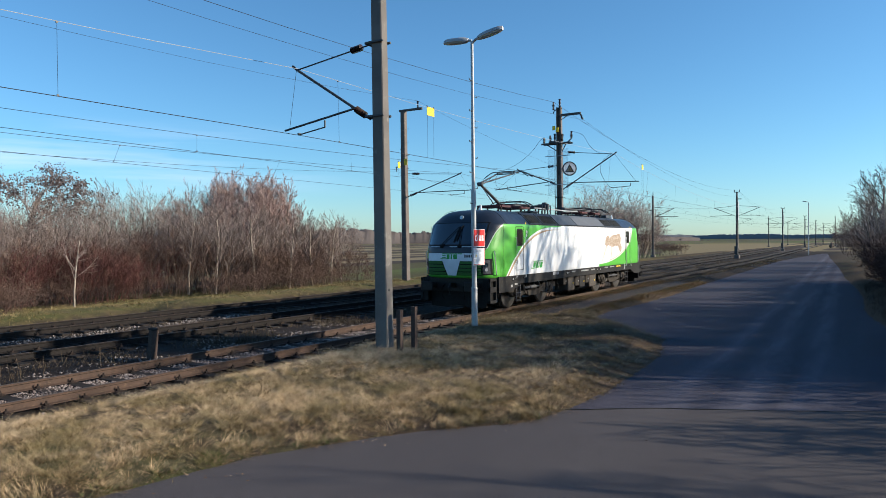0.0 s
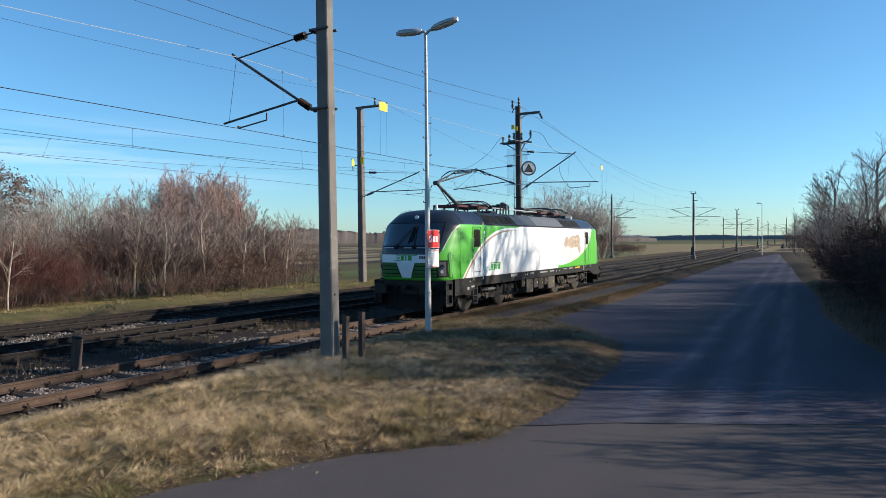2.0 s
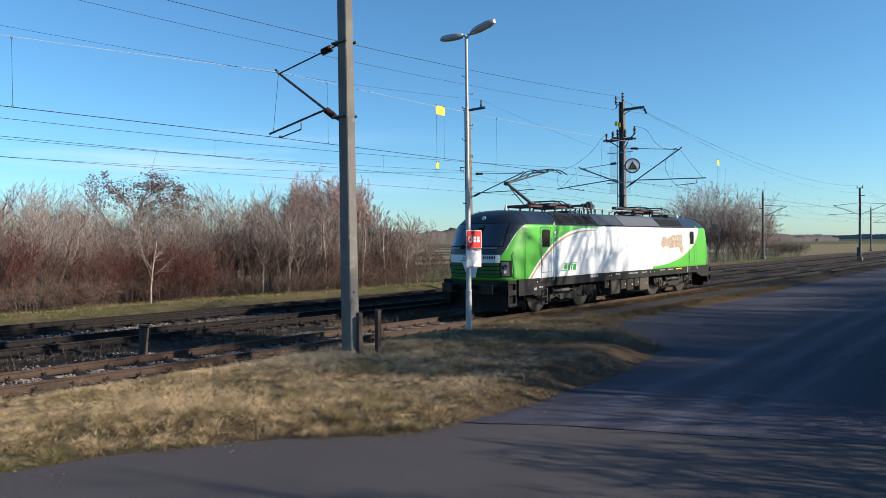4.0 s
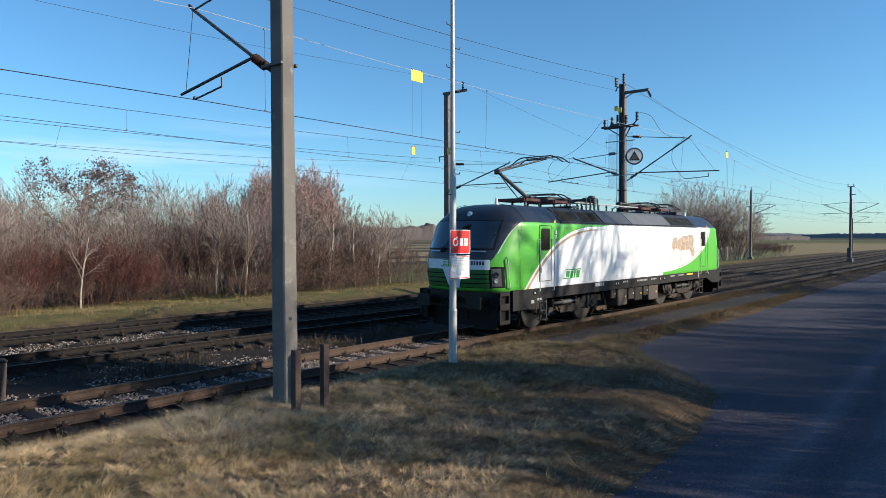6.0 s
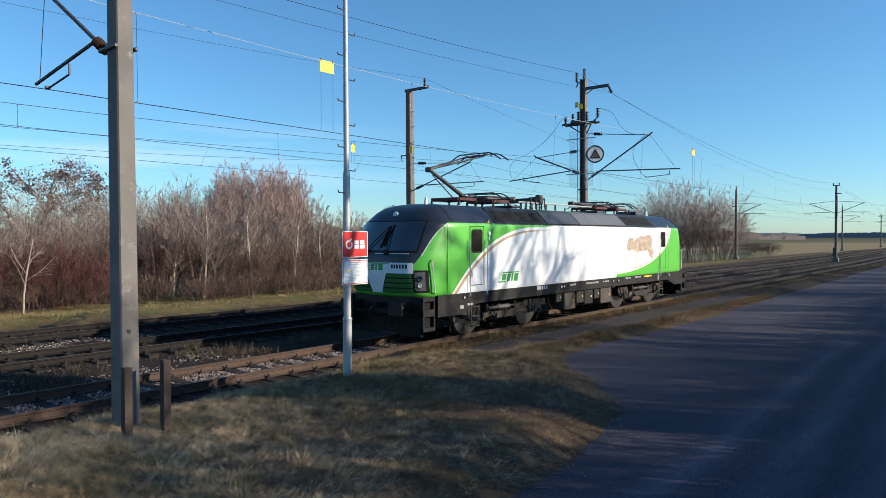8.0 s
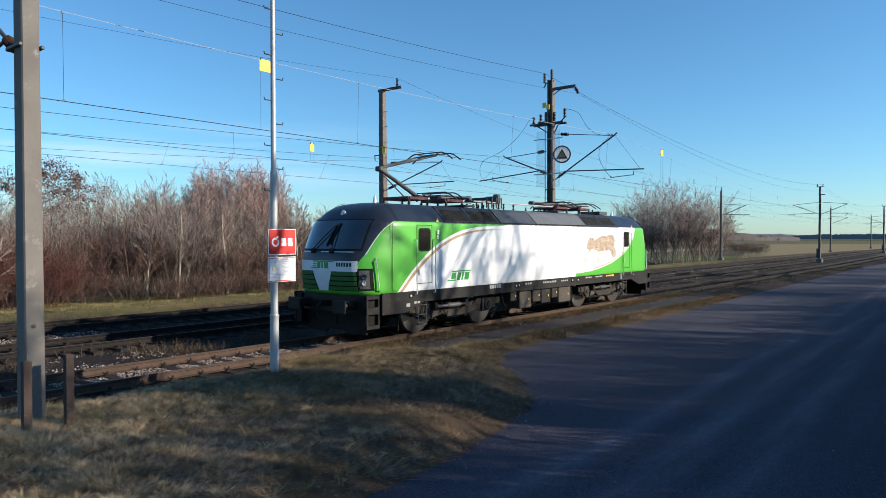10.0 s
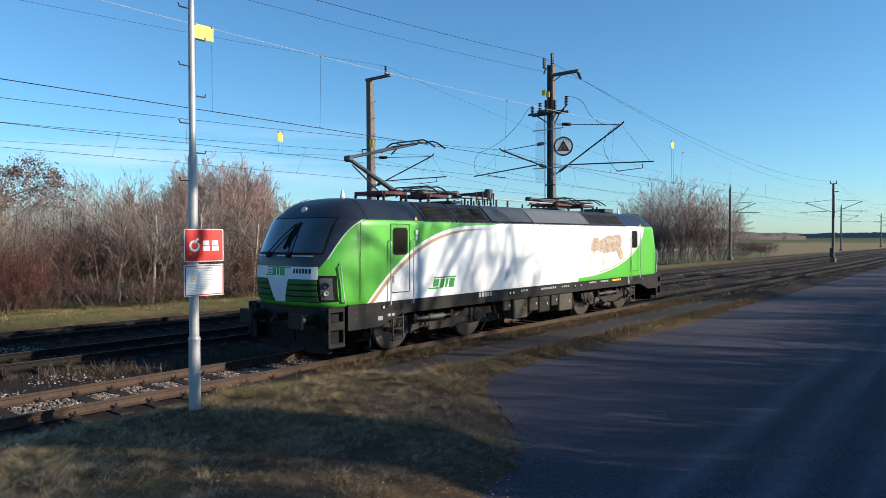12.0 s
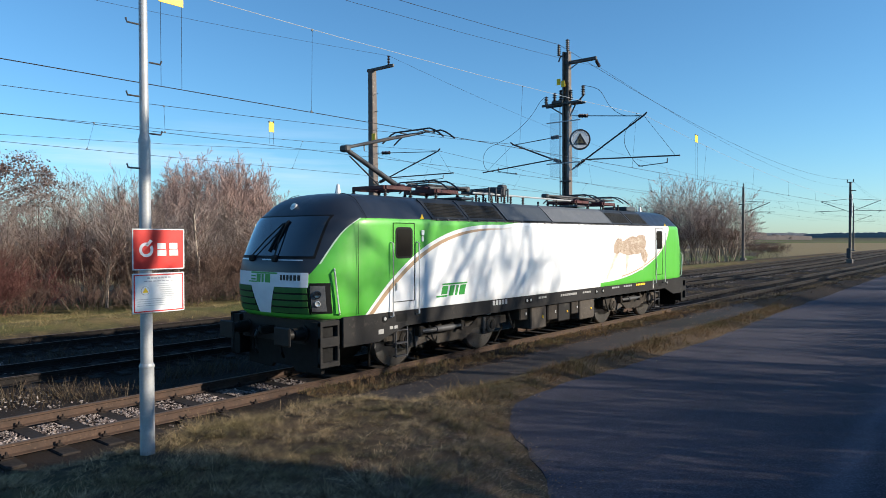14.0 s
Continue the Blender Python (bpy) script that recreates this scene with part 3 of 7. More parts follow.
# ---- locomotive ----
GREEN, NAVY, PAINTWHITE = (0.098, 0.375, 0.035), (0.013, 0.017, 0.028), (0.78, 0.79, 0.81)


def livery():
    """Body paint: white panel between two swept edges, green ends, dark cab mask."""
    k = Nodes("locomotive_paint")
    co = k.coords()
    x, y, z = k.xyz(co)
    d = k.math("MAXIMUM", k.math("SUBTRACT", -3.2, y), 0.0)
    zf = k.math("SUBTRACT", 3.03, k.math("MULTIPLY", k.math("POWER", d, 2.75), 0.0282))
    zf = k.math("ADD", zf, k.math("MULTIPLY", k.ramp(y, -3.2, -1.9), 0.12))
    e = k.math("MINIMUM", k.math("MAXIMUM", k.math("DIVIDE", k.math("SUBTRACT", y, 1.8), 5.1), 0.0), 0.9995)
    zr = k.math("SUBTRACT", 3.1, k.math("MULTIPLY", k.math("SQRT", k.math("SUBTRACT", 1.0, k.math("MULTIPLY", e, e))), 1.72))
    zr = k.math("SUBTRACT", zr, k.math("LESS_THAN", y, 1.8))
    gap, rear = k.math("SUBTRACT", zf, z), k.math("SUBTRACT", z, zr)
    white = k.math("MULTIPLY", k.math("GREATER_THAN", gap, 0.0), k.math("GREATER_THAN", rear, 0.0))
    white = k.math("MULTIPLY", white, k.math("LESS_THAN", y, 6.89))
    tan = k.math("MULTIPLY", k.math("GREATER_THAN", gap, 0.085), k.math("LESS_THAN", gap, k.math("ADD", 0.115, k.math("MULTIPLY", d, 0.022))))
    tan = k.math("MULTIPLY", tan, k.ramp(y, -2.7, -3.9))
    tan2 = k.math("MULTIPLY", k.math("GREATER_THAN", rear, 0.045), k.math("LESS_THAN", rear, 0.085))
    tan2 = k.math("MULTIPLY", tan2, k.math("GREATER_THAN", y, 3.2))
    dirt = k.noise(k.stretch(co, 3, 3, 0.5), 1.6, 5, 0.6)
    green = k.mix(dirt, GREEN, (0.112, 0.41, 0.045))
    col = k.mix(white, green, k.mix(dirt, PAINTWHITE, (0.70, 0.71, 0.73)))
    col = k.mix(k.math("MULTIPLY", k.math("MAXIMUM", tan, tan2), white), col, (0.40, 0.275, 0.165))
    # road dust low on the sides
    col = k.mix(k.math("MULTIPLY", k.ramp(k.noise(co, 5, 5, 0.7), 0.5, 0.75), 0.10), col, (0.30, 0.27, 0.23))
    # dark mask round the windscreen, and the roof
    ay = k.math("ABSOLUTE", y)
    h = k.math("SUBTRACT", z, 1.97)
    edge = k.math("SUBTRACT", 8.79, k.math("ADD", k.math("MULTIPLY", h, 0.68), k.math("MULTIPLY", k.math("POWER", k.math("MAXIMUM", h, 0.0), 7.0), 0.095)))
    over = k.math("SUBTRACT", ay, edge)
    mask = k.math("MULTIPLY", k.math("GREATER_THAN", over, 0.0), k.math("GREATER_THAN", z, 2.02))
    line = k.math("MULTIPLY", k.math("GREATER_THAN", over, -0.028), k.math("GREATER_THAN", z, 2.25))
    col = k.mix(k.math("MULTIPLY", line, 0.7), col, (0.6, 0.65, 0.62))
    col = k.mix(k.math("MAXIMUM", mask, k.math("GREATER_THAN", z, 3.105)), col, k.mix(dirt, NAVY, (0.018, 0.022, 0.034)))
    k.bump(k.noise(co, 1.1, 2), 0.03, 0.02)
    return k.done(col, k.ramp(dirt, -0.6, 2.2), 0, 0.4, 0.15)


M_LIVERY = livery()
M_ROOF = mat("roof_grey", (0.060, 0.068, 0.080), (0.045, 0.052, 0.062), 2.2, 0.5, 0.05, 0.04, 50, 0.4, wear=(0.085, 0.09, 0.098))
M_FRAME = mat("underframe_grey", (0.027, 0.026, 0.0265), (0.018, 0.0175, 0.018), 1.5, 0.65, 0, 0.08, 40, 0.12, wear=(0.045, 0.042, 0.038))
# Greasy steel, darkened further so its colour holds the shade below the nose.
M_SHADEDSTEEL = mat("greasy_shaded_steel", (0.010, 0.0095, 0.0095), (0.017, 0.016, 0.015), 9, 0.55, 0.2, 0.15, 40, 0.3)
M_BOGIE = mat("bogie_grime", (0.024, 0.021, 0.019), (0.043, 0.037, 0.032), 5, 0.8, 0.05, 0.35, 40, 0.2, wear=(0.062, 0.051, 0.041))
M_WHEEL = mat("wheel_steel", (0.040, 0.034, 0.029), (0.022, 0.019, 0.017), 7, 0.6, 0.3, 0.2, 40, wear=(0.07, 0.058, 0.046))
M_AXLEBOX = mat("dusty_axle_box", (0.055, 0.048, 0.042), (0.085, 0.075, 0.065), 4, 0.8, 0.05, 0.3, 40, 0.2, wear=(0.13, 0.11, 0.09))
M_DISC = mat("brake_disc_steel", (0.10, 0.092, 0.085), (0.06, 0.055, 0.05), 14, 0.38, 0.8, 0.06, 60)
M_TREAD = mat("bright_tread", (0.52, 0.51, 0.50), (0.42, 0.41, 0.40), 7, 0.3, 0.95, 0.03, 40)
M_BLACK = mat("black_rubber", (0.006, 0.006, 0.0065), (0.011, 0.011, 0.0115), 8, 0.6, 0, 0.05, 40, 0.15)
M_SCREEN = mat("tinted_glass", (0.010, 0.015, 0.024), (0.012, 0.018, 0.028), 2, 0.06, 0, 0, 20, 0.9, 0.6)
M_DARKGLASS = mat("dark_side_glass", (0.012, 0.011, 0.010), (0.016, 0.014, 0.012), 2, 0.12, 0, 0, 20, 0.25)
M_CHROME = mat("brushed_rail", (0.62, 0.63, 0.64), (0.55, 0.56, 0.57), 3, 0.32, 0.35, 0)
M_PLUMRED = mat("roof_frame_red", (0.085, 0.020, 0.022), (0.055, 0.016, 0.017), 6, 0.6, 0, 0.1)
M_LOGOGREEN = mat("logo_green", (0.045, 0.26, 0.04), (0.05, 0.29, 0.045), 6, 0.4, 0, 0)
M_LAMPGLASS = mat("headlight_glass", (0.085, 0.09, 0.10), (0.14, 0.145, 0.155), 9, 0.08, 0.2, 0, 30, 0.8, 0.5)
M_LENS = mat("lamp_lens", (0.62, 0.63, 0.62), (0.5, 0.5, 0.5), 20, 0.12, 0.4, 0, 30, 0.8)
M_GRILLE = mat("grille_green", (0.030, 0.105, 0.018), (0.040, 0.13, 0.024), 6, 0.6, 0, 0.05)
M_NOSEWHITE = mat("nose_panel_white", (0.70, 0.73, 0.78), (0.62, 0.65, 0.70), 4, 0.4, 0, 0.02)
M_LETTER = mat("sill_lettering", (0.34, 0.34, 0.34), (0.26, 0.26, 0.26), 9, 0.5)
M_GRILLEPANEL = mat("black_grille_panel", (0.018, 0.021, 0.026), (0.028, 0.031, 0.037), 4, 0.5, 0.1, 0.05, 50, 0.4)
M_ROOFPALE = mat("pale_roof_grey", (0.115, 0.122, 0.135), (0.09, 0.096, 0.106), 2.2, 0.55, 0.05, 0.04, 50, 0.4, wear=(0.14, 0.145, 0.15))


def coat_pattern():
    """Tan picture on the side, kept as a plain mottled patch."""
    k = Nodes("mottled_tan_print")
    co = k.coords()
    spots = k.voronoi(k.stretch(co, 1, 1, 1.3), 17)
    n = k.noise(co, 6, 5, 0.6)
    col = k.mix(k.ramp(n, 0.32, 0.68), (0.25, 0.165, 0.105), (0.57, 0.49, 0.405))
    col = k.mix(k.math("MULTIPLY", k.ramp(spots, 0.40, 0.28), k.ramp(n, 0.35, 0.5)), col, (0.135, 0.075, 0.042))
    return k.done(col, 0.4, 0, 0.4)


M_PATTERN = coat_pattern()
M_PALEPRINT = mat("pale_print", (0.42, 0.32, 0.235), (0.70, 0.65, 0.60), 5, 0.4, 0, 0, 30)

SHELL = [(1.225, 1.46, 8.82), (1.28, 1.495, 8.89), (1.5, 1.50, 8.94), (1.8, 1.50, 8.97), (2.1, 1.50, 8.96), (2.28, 1.50, 8.92), (2.45, 1.50, 8.83),
         (2.7, 1.50, 8.70), (2.9, 1.50, 8.58), (3.04, 1.50, 8.49), (3.10, 1.48, 8.44), (3.16, 1.43, 8.39), (3.25, 1.345, 8.31), (3.38, 1.22, 8.18),
         (3.47, 1.12, 8.04), (3.54, 1.00, 7.90), (3.59, 0.84, 7.76), (3.62, 0.60, 7.6), (3.635, 0.3, 7.5), (3.64, 0.03, 7.4)]
NOSE0, NOSEN = 7.15, 3.2


def shell_row(z):
    for (z0, w0, e0), (z1, w1, e1) in zip(SHELL, SHELL[1:]):
        if z <= z1:
            t = max(0.0, (z - z0) / (z1 - z0))
            return w0 + (w1 - w0) * t, e0 + (e1 - e0) * t
    return SHELL[-1][1:]


def nose(x, z, out=0.0):
    """Point of the front surface at x, z, pushed out."""
    w, e = shell_row(z)
    s = min(abs(x) / w, 0.99999)
    y = NOSE0 + (e - NOSE0) * (1 - s ** NOSEN) ** (1 / NOSEN)

    def raw(xx, zz):
        ww, ee = shell_row(zz)
        q = min(abs(xx) / ww, 0.99999)
        return NOSE0 + (ee - NOSE0) * (1 - q ** NOSEN) ** (1 / NOSEN)

    dx, dz = (raw(x + 0.01, z) - raw(x - 0.01, z)) / 0.02, (raw(x, z + 0.01) - raw(x, z - 0.01)) / 0.02
    n = Vector((-dx, 1.0, -dz)).normalized() * out
    return Vector((x + n.x, -(y + n.y), z + n.z))


def shell():
    mb = MB()
    zs = []
    for (a, *_), (b, *_) in zip(SHELL, SHELL[1:]):
        m = max(1, int((b - a) / 0.07))
        zs += [a + (b - a) * j / m for j in range(m)]
    zs.append(SHELL[-1][0])
    q = 26
    for z in zs:
        w, e = shell_row(z)
        ring = []
        for j in range(q + 1):
            a = math.pi / 2 * j / q
            ring.append((w * max(0.0, math.sin(a)) ** (2 / NOSEN), NOSE0 + (e - NOSE0) * max(0.0, math.cos(a)) ** (2 / NOSEN)))
        full = [(x, -y) for x, y in ring] + [(x, y) for x, y in ring[::-1]]
        full += [(-x, y) for x, y in ring[1:]] + [(-x, -y) for x, y in ring[::-1][:-1]]
        mb.v += [(x, y, z) for x, y in full]
    n = len(full)
    for i in range(len(zs) - 1):
        for j in range(n):
            a, b = i * n + j, i * n + (j + 1) % n
            mb.f.append((a, b, b + n, a + n))
    mb.f.append(tuple(range(n))[::-1])
    mb.f.append(tuple((len(zs) - 1) * n + j for j in range(n)))
    return mb


def patch(xs, zs, out, depth=0.02, flip=1):
    """A curved plate on the nose with real thickness."""
    mb = MB()
    m = len(zs)
    for o in (out, out - depth):
        mb.v += [tuple(Vector((p.x, p.y * flip, p.z))) for p in (nose(x, z, o) for x in xs for z in zs)]
    n = len(xs) * m
    for i in range(len(xs) - 1):
        for j in range(m - 1):
            q = i * m + j
            mb.f += [(q, q + m, q + m + 1, q + 1), (n + q, n + q + 1, n + q + m + 1, n + q + m)]
    edge = [i * m for i in range(len(xs))] + [(len(xs) - 1) * m + j for j in range(1, m)]
    edge += [i * m + m - 1 for i in range(len(xs) - 2, -1, -1)] + [j for j in range(m - 2, 0, -1)]
    for a, b in zip(edge, edge[1:] + edge[:1]):
        mb.f.append((a, b, b + n, a + n))
    return mb


def span(a, b, n):
    return [a + (b - a) * i / n for i in range(n + 1)]


loco = thing("locomotive", "four-axle electric locomotive in green and white paint with one raised pantograph", "locomotive", (0, 0, 0))
part("body_shell", shell(), M_LIVERY, loco, "glossy green and white body with dark blue-grey cab mask", smooth=True)

# side sill, deeper under the cabs
for s in (-1, 1):
    prof = [(-8.27, 1.26), (-8.27, 0.71), (-7.35, 0.71), (-6.95, 0.84), (-6.6, 0.95), (6.6, 0.95), (6.95, 0.84), (7.35, 0.71), (8.27, 0.71), (8.27, 1.26)]
    part("side_sill", MB().prism(prof, "x", s * 1.44, s * 1.492), M_FRAME, loco, "dark grey sill along the body's foot")
    # Foot recesses are not cut in; flat black plates paint their shade.
    for y0, w, h in ((-6.72, 0.32, 0.16), (6.2, 0.3, 0.16)):
        part("step_recess", MB().box((s * 1.488, y0, 1.12), (0.012, w, h), 0.004), M_BLACK, loco)
part("underframe", MB().box((0, 0, 1.10), (2.84, 16.4, 0.32), 0.03), M_FRAME, loco)
for s in (-1, 1):
    # Beam is coloured blacker than the sill to stand for the shaded front.
    part("end_beam", MB().prism([(-1.30, 8.30), (-1.30, 8.62), (-0.95, 8.72), (0.95, 8.72), (1.30, 8.62), (1.30, 8.30)], "z", 0.76, 1.222) if s > 0 else
         MB().prism([(-1.30, -8.30), (-1.30, -8.62), (-0.95, -8.72), (0.95, -8.72), (1.30, -8.62), (1.30, -8.30)], "z", 0.76, 1.222), M_SHADEDSTEEL, loco, "buffer beam below the nose, front shade put into its colour")
    part("snow_plough", MB().prism([(-1.18, 0.74), (1.18, 0.74), (1.12, 0.20), (0.4, 0.17), (0.3, 0.26), (-0.3, 0.26), (-0.4, 0.17), (-1.12, 0.20)], "y", s * 8.42, s * 8.50), M_BLACK, loco)
    for sx in (-1, 1):
        tower = part("corner_step", MB().box((sx * 1.375, s * 8.52, 1.17), (0.09, 0.47, 0.10), 0.01).box((sx * 1.375, s * 8.52, 0.83), (0.09, 0.47, 0.18), 0.01).box((sx * 1.375, s * 8.52, 0.42), (0.09, 0.47, 0.10), 0.01)
                     .box((sx * 1.375, s * 8.315, 0.79), (0.085, 0.06, 0.82), 0.01).box((sx * 1.375, s * 8.725, 0.79), (0.085, 0.06, 0.82), 0.01), M_FRAME, loco, "dark corner step panel with two foot holes")
        part("step_well", MB().box((sx * 1.22, s * 8.52, 0.79), (0.21, 0.44, 0.80), 0.01), M_BLACK, tower)
        part("air_hose", MB().tube([(sx * 0.42, s * 8.72, 1.0), (sx * 0.42, s * 8.86, 0.92), (sx * 0.45, s * 8.88, 0.6), (sx * 0.40, s * 8.80, 0.48)], 0.028, n=7), M_BLACK, loco)
    part("coupling_hook", MB().box((0, s * 8.86, 0.98), (0.09, 0.42, 0.16), 0.03).tube([(0, s * 9.08, 0.98), (0, s * 9.14, 0.89), (0, s * 9.10, 0.66)], 0.035, n=8), M_SHADEDSTEEL, loco)
    for sx in (-1, 1):
        bf = part("buffer", MB().lathe((sx * 0.875, s * 8.68, 0.96), (0, s, 0), [(0, 0.17), (0.06, 0.17), (0.06, 0.125), (0.28, 0.115), (0.28, 0.09), (0.49, 0.085), (0.49, 0.06)], 18), M_SHADEDSTEEL, loco, smooth=True)
        part("buffer_plate", MB().box((sx * 0.875, s * 9.18, 0.95), (0.47, 0.05, 0.34), 0.022), M_SHADEDSTEEL, bf, "wide rectangular buffer face")

# nose details on both ends
for s in (1, -1):
    part("windscreen_seal", patch(span(-1.13, 1.13, 26), span(2.345, 3.16, 12), 0.006, 0.02, s), M_BLACK, loco, smooth=True)
    for x0, x1 in ((-1.09, 1.09),):
        part("windscreen", patch(span(x0, x1, 26), span(2.385, 3.13, 12), 0.012, 0.02, s), M_SCREEN, loco, "dark tinted windscreen glass", smooth=True)
    part("front_board", patch(span(-1.07, 1.07, 24), span(1.82, 2.09, 3), 0.012, 0.02, s), M_NOSEWHITE, loco, "white board with green mark across the nose", smooth=True)
    tr = MB()
    tr.grid(lambda u, v: (lambda p: (p.x, p.y * s, p.z))(nose(u * (0.17 + 0.20 * v), 1.32 + 0.53 * v, 0.013)), span(-1, 1, 6), span(0, 1, 5))
    part("front_wedge", tr, M_NOSEWHITE, loco, smooth=True)
    for sx in (-1, 1):
        for j in range(4):
            z0 = 1.345 + j * 0.125
            xi = 0.22 + 0.19 * (z0 - 1.32) / 0.53
            part("grille_slat", patch([sx * q for q in span(xi, 1.05, 10)], span(z0, z0 + 0.092, 2), 0.022, 0.03, s), M_GRILLE, loco)
        part("grille_backing", patch([sx * q for q in span(0.20, 1.08, 10)], span(1.325, 1.845, 3), 0.006, 0.02, s), M_BLACK, loco)
        hl = part("headlight", patch([sx * q for q in span(1.085, 1.325, 8)], span(1.34, 1.90, 6), 0.010, 0.02, s), M_BLACK, loco, "wrap-round headlight cluster", smooth=True)
        part("cover_glass", patch([sx * q for q in span(1.10, 1.275, 8)], span(1.38, 1.85, 6), 0.016, 0.02, s), M_LAMPGLASS, hl, smooth=True)
        for zc, r in ((1.69, 0.075), (1.52, 0.055)):
            p = nose(sx * 1.185, zc, 0.016)
            q = nose(sx * 1.185, zc, 0.04)
            p.y, q.y = p.y * s, q.y * s
            part("lens", MB().lathe(p, q - p, [(0, r), (0.012, r), (0.016, r * 0.8), (0.006, r * 0.5)], 18), M_LENS if r < 0.06 else M_SCREEN, hl, smooth=True)
        rail = [nose(sx * q, z, o) for q, z, o in ((1.375, 1.31, 0.01), (1.37, 1.35, 0.06), (1.35, 2.10, 0.06), (1.35, 2.16, 0.01))]
        part("cab_handrail", MB().tube([(p.x, p.y * s, p.z) for p in rail], 0.017, n=8), M_CHROME, loco)
    lt = nose(0.0, 3.34, 0.0)
    part("top_light", MB().lathe((lt.x, lt.y * s, lt.z), (0, -s, 0.45), [(-0.02, 0.075), (0.03, 0.075), (0.035, 0.06), (0.02, 0.03)], 16), M_LENS, loco, smooth=True)
    for x0, x1, zt in ((-0.42, 0.10, 2.98), (0.30, 0.20, 3.02)):
        a, b = nose(x0, 2.36, 0.05), nose(x1, zt, 0.045)
        wp = part("wiper_arm", MB().tube([(p.x, p.y * s, p.z) for p in (a, nose((x0 + x1) / 2, (2.36 + zt) / 2, 0.06), b)], 0.014, n=5), M_BLACK, loco)
        bl = [nose(x1 - 0.06 + 0.03 * q, zt - 0.52 + 0.18 * q, 0.03) for q in range(4)]
        part("wiper_blade", MB().tube([(p.x, p.y * s, p.z) for p in bl], 0.026, n=5), M_BLACK, wp)
        g = nose(x0, 2.33, 0.02)
        part("wiper_pivot", MB().box((g.x, g.y * s, g.z), (0.17, 0.09, 0.13), 0.03), M_BLACK, loco)
    for x0, x1 in ((-0.95, -0.52), (-0.1, 0.95)):
        part("trim_strip", patch(span(x0, x1, 8), [2.305, 2.325], 0.008, 0.012, s), M_CHROME, loco)
    # mark and number, as plain shapes
    for x0, x1, z0, z1 in ((-0.62, -0.36, 1.885, 1.91), (-0.54, -0.40, 1.93, 1.96), (-0.54, -0.40, 1.99, 2.02), (-0.36, -0.24, 1.89, 2.05),
                           (-0.20, -0.14, 1.89, 2.05), (-0.09, 0.06, 1.89, 2.05), (-0.54, 0.26, 2.055, 2.085)):
        part("logo_bar", patch(span(x0 + 0.18, x1 + 0.18, 3), [z0, z1], 0.017, 0.008, s), M_LOGOGREEN, loco)
    for i in range(6):
        x0 = 0.52 + i * 0.075
        part("number_bar", patch(span(x0, x0 + 0.05, 2), [1.945, 2.045], 0.017, 0.008, s), M_BLACKPRINT, loco)
    part("antenna", MB().lathe((0.25, -s * 7.3, 3.62), (0, 0, 1), [(0, 0.07), (0.04, 0.06), (0.20, 0.03), (0.22, 0.01)], 12), M_WHITE, loco)

def rounded(u, v, hu, hv, r):
    """An upright outline with round corners."""
    out = []
    for cu, cv, a0 in ((1, 1, 0), (-1, 1, 90), (-1, -1, 180), (1, -1, 270)):
        for i in range(6):
            g = math.radians(a0 + 18 * i)
            out.append((u + cu * (hu - r) + r * math.cos(g), v + cv * (hv - r) + r * math.sin(g)))
    return out


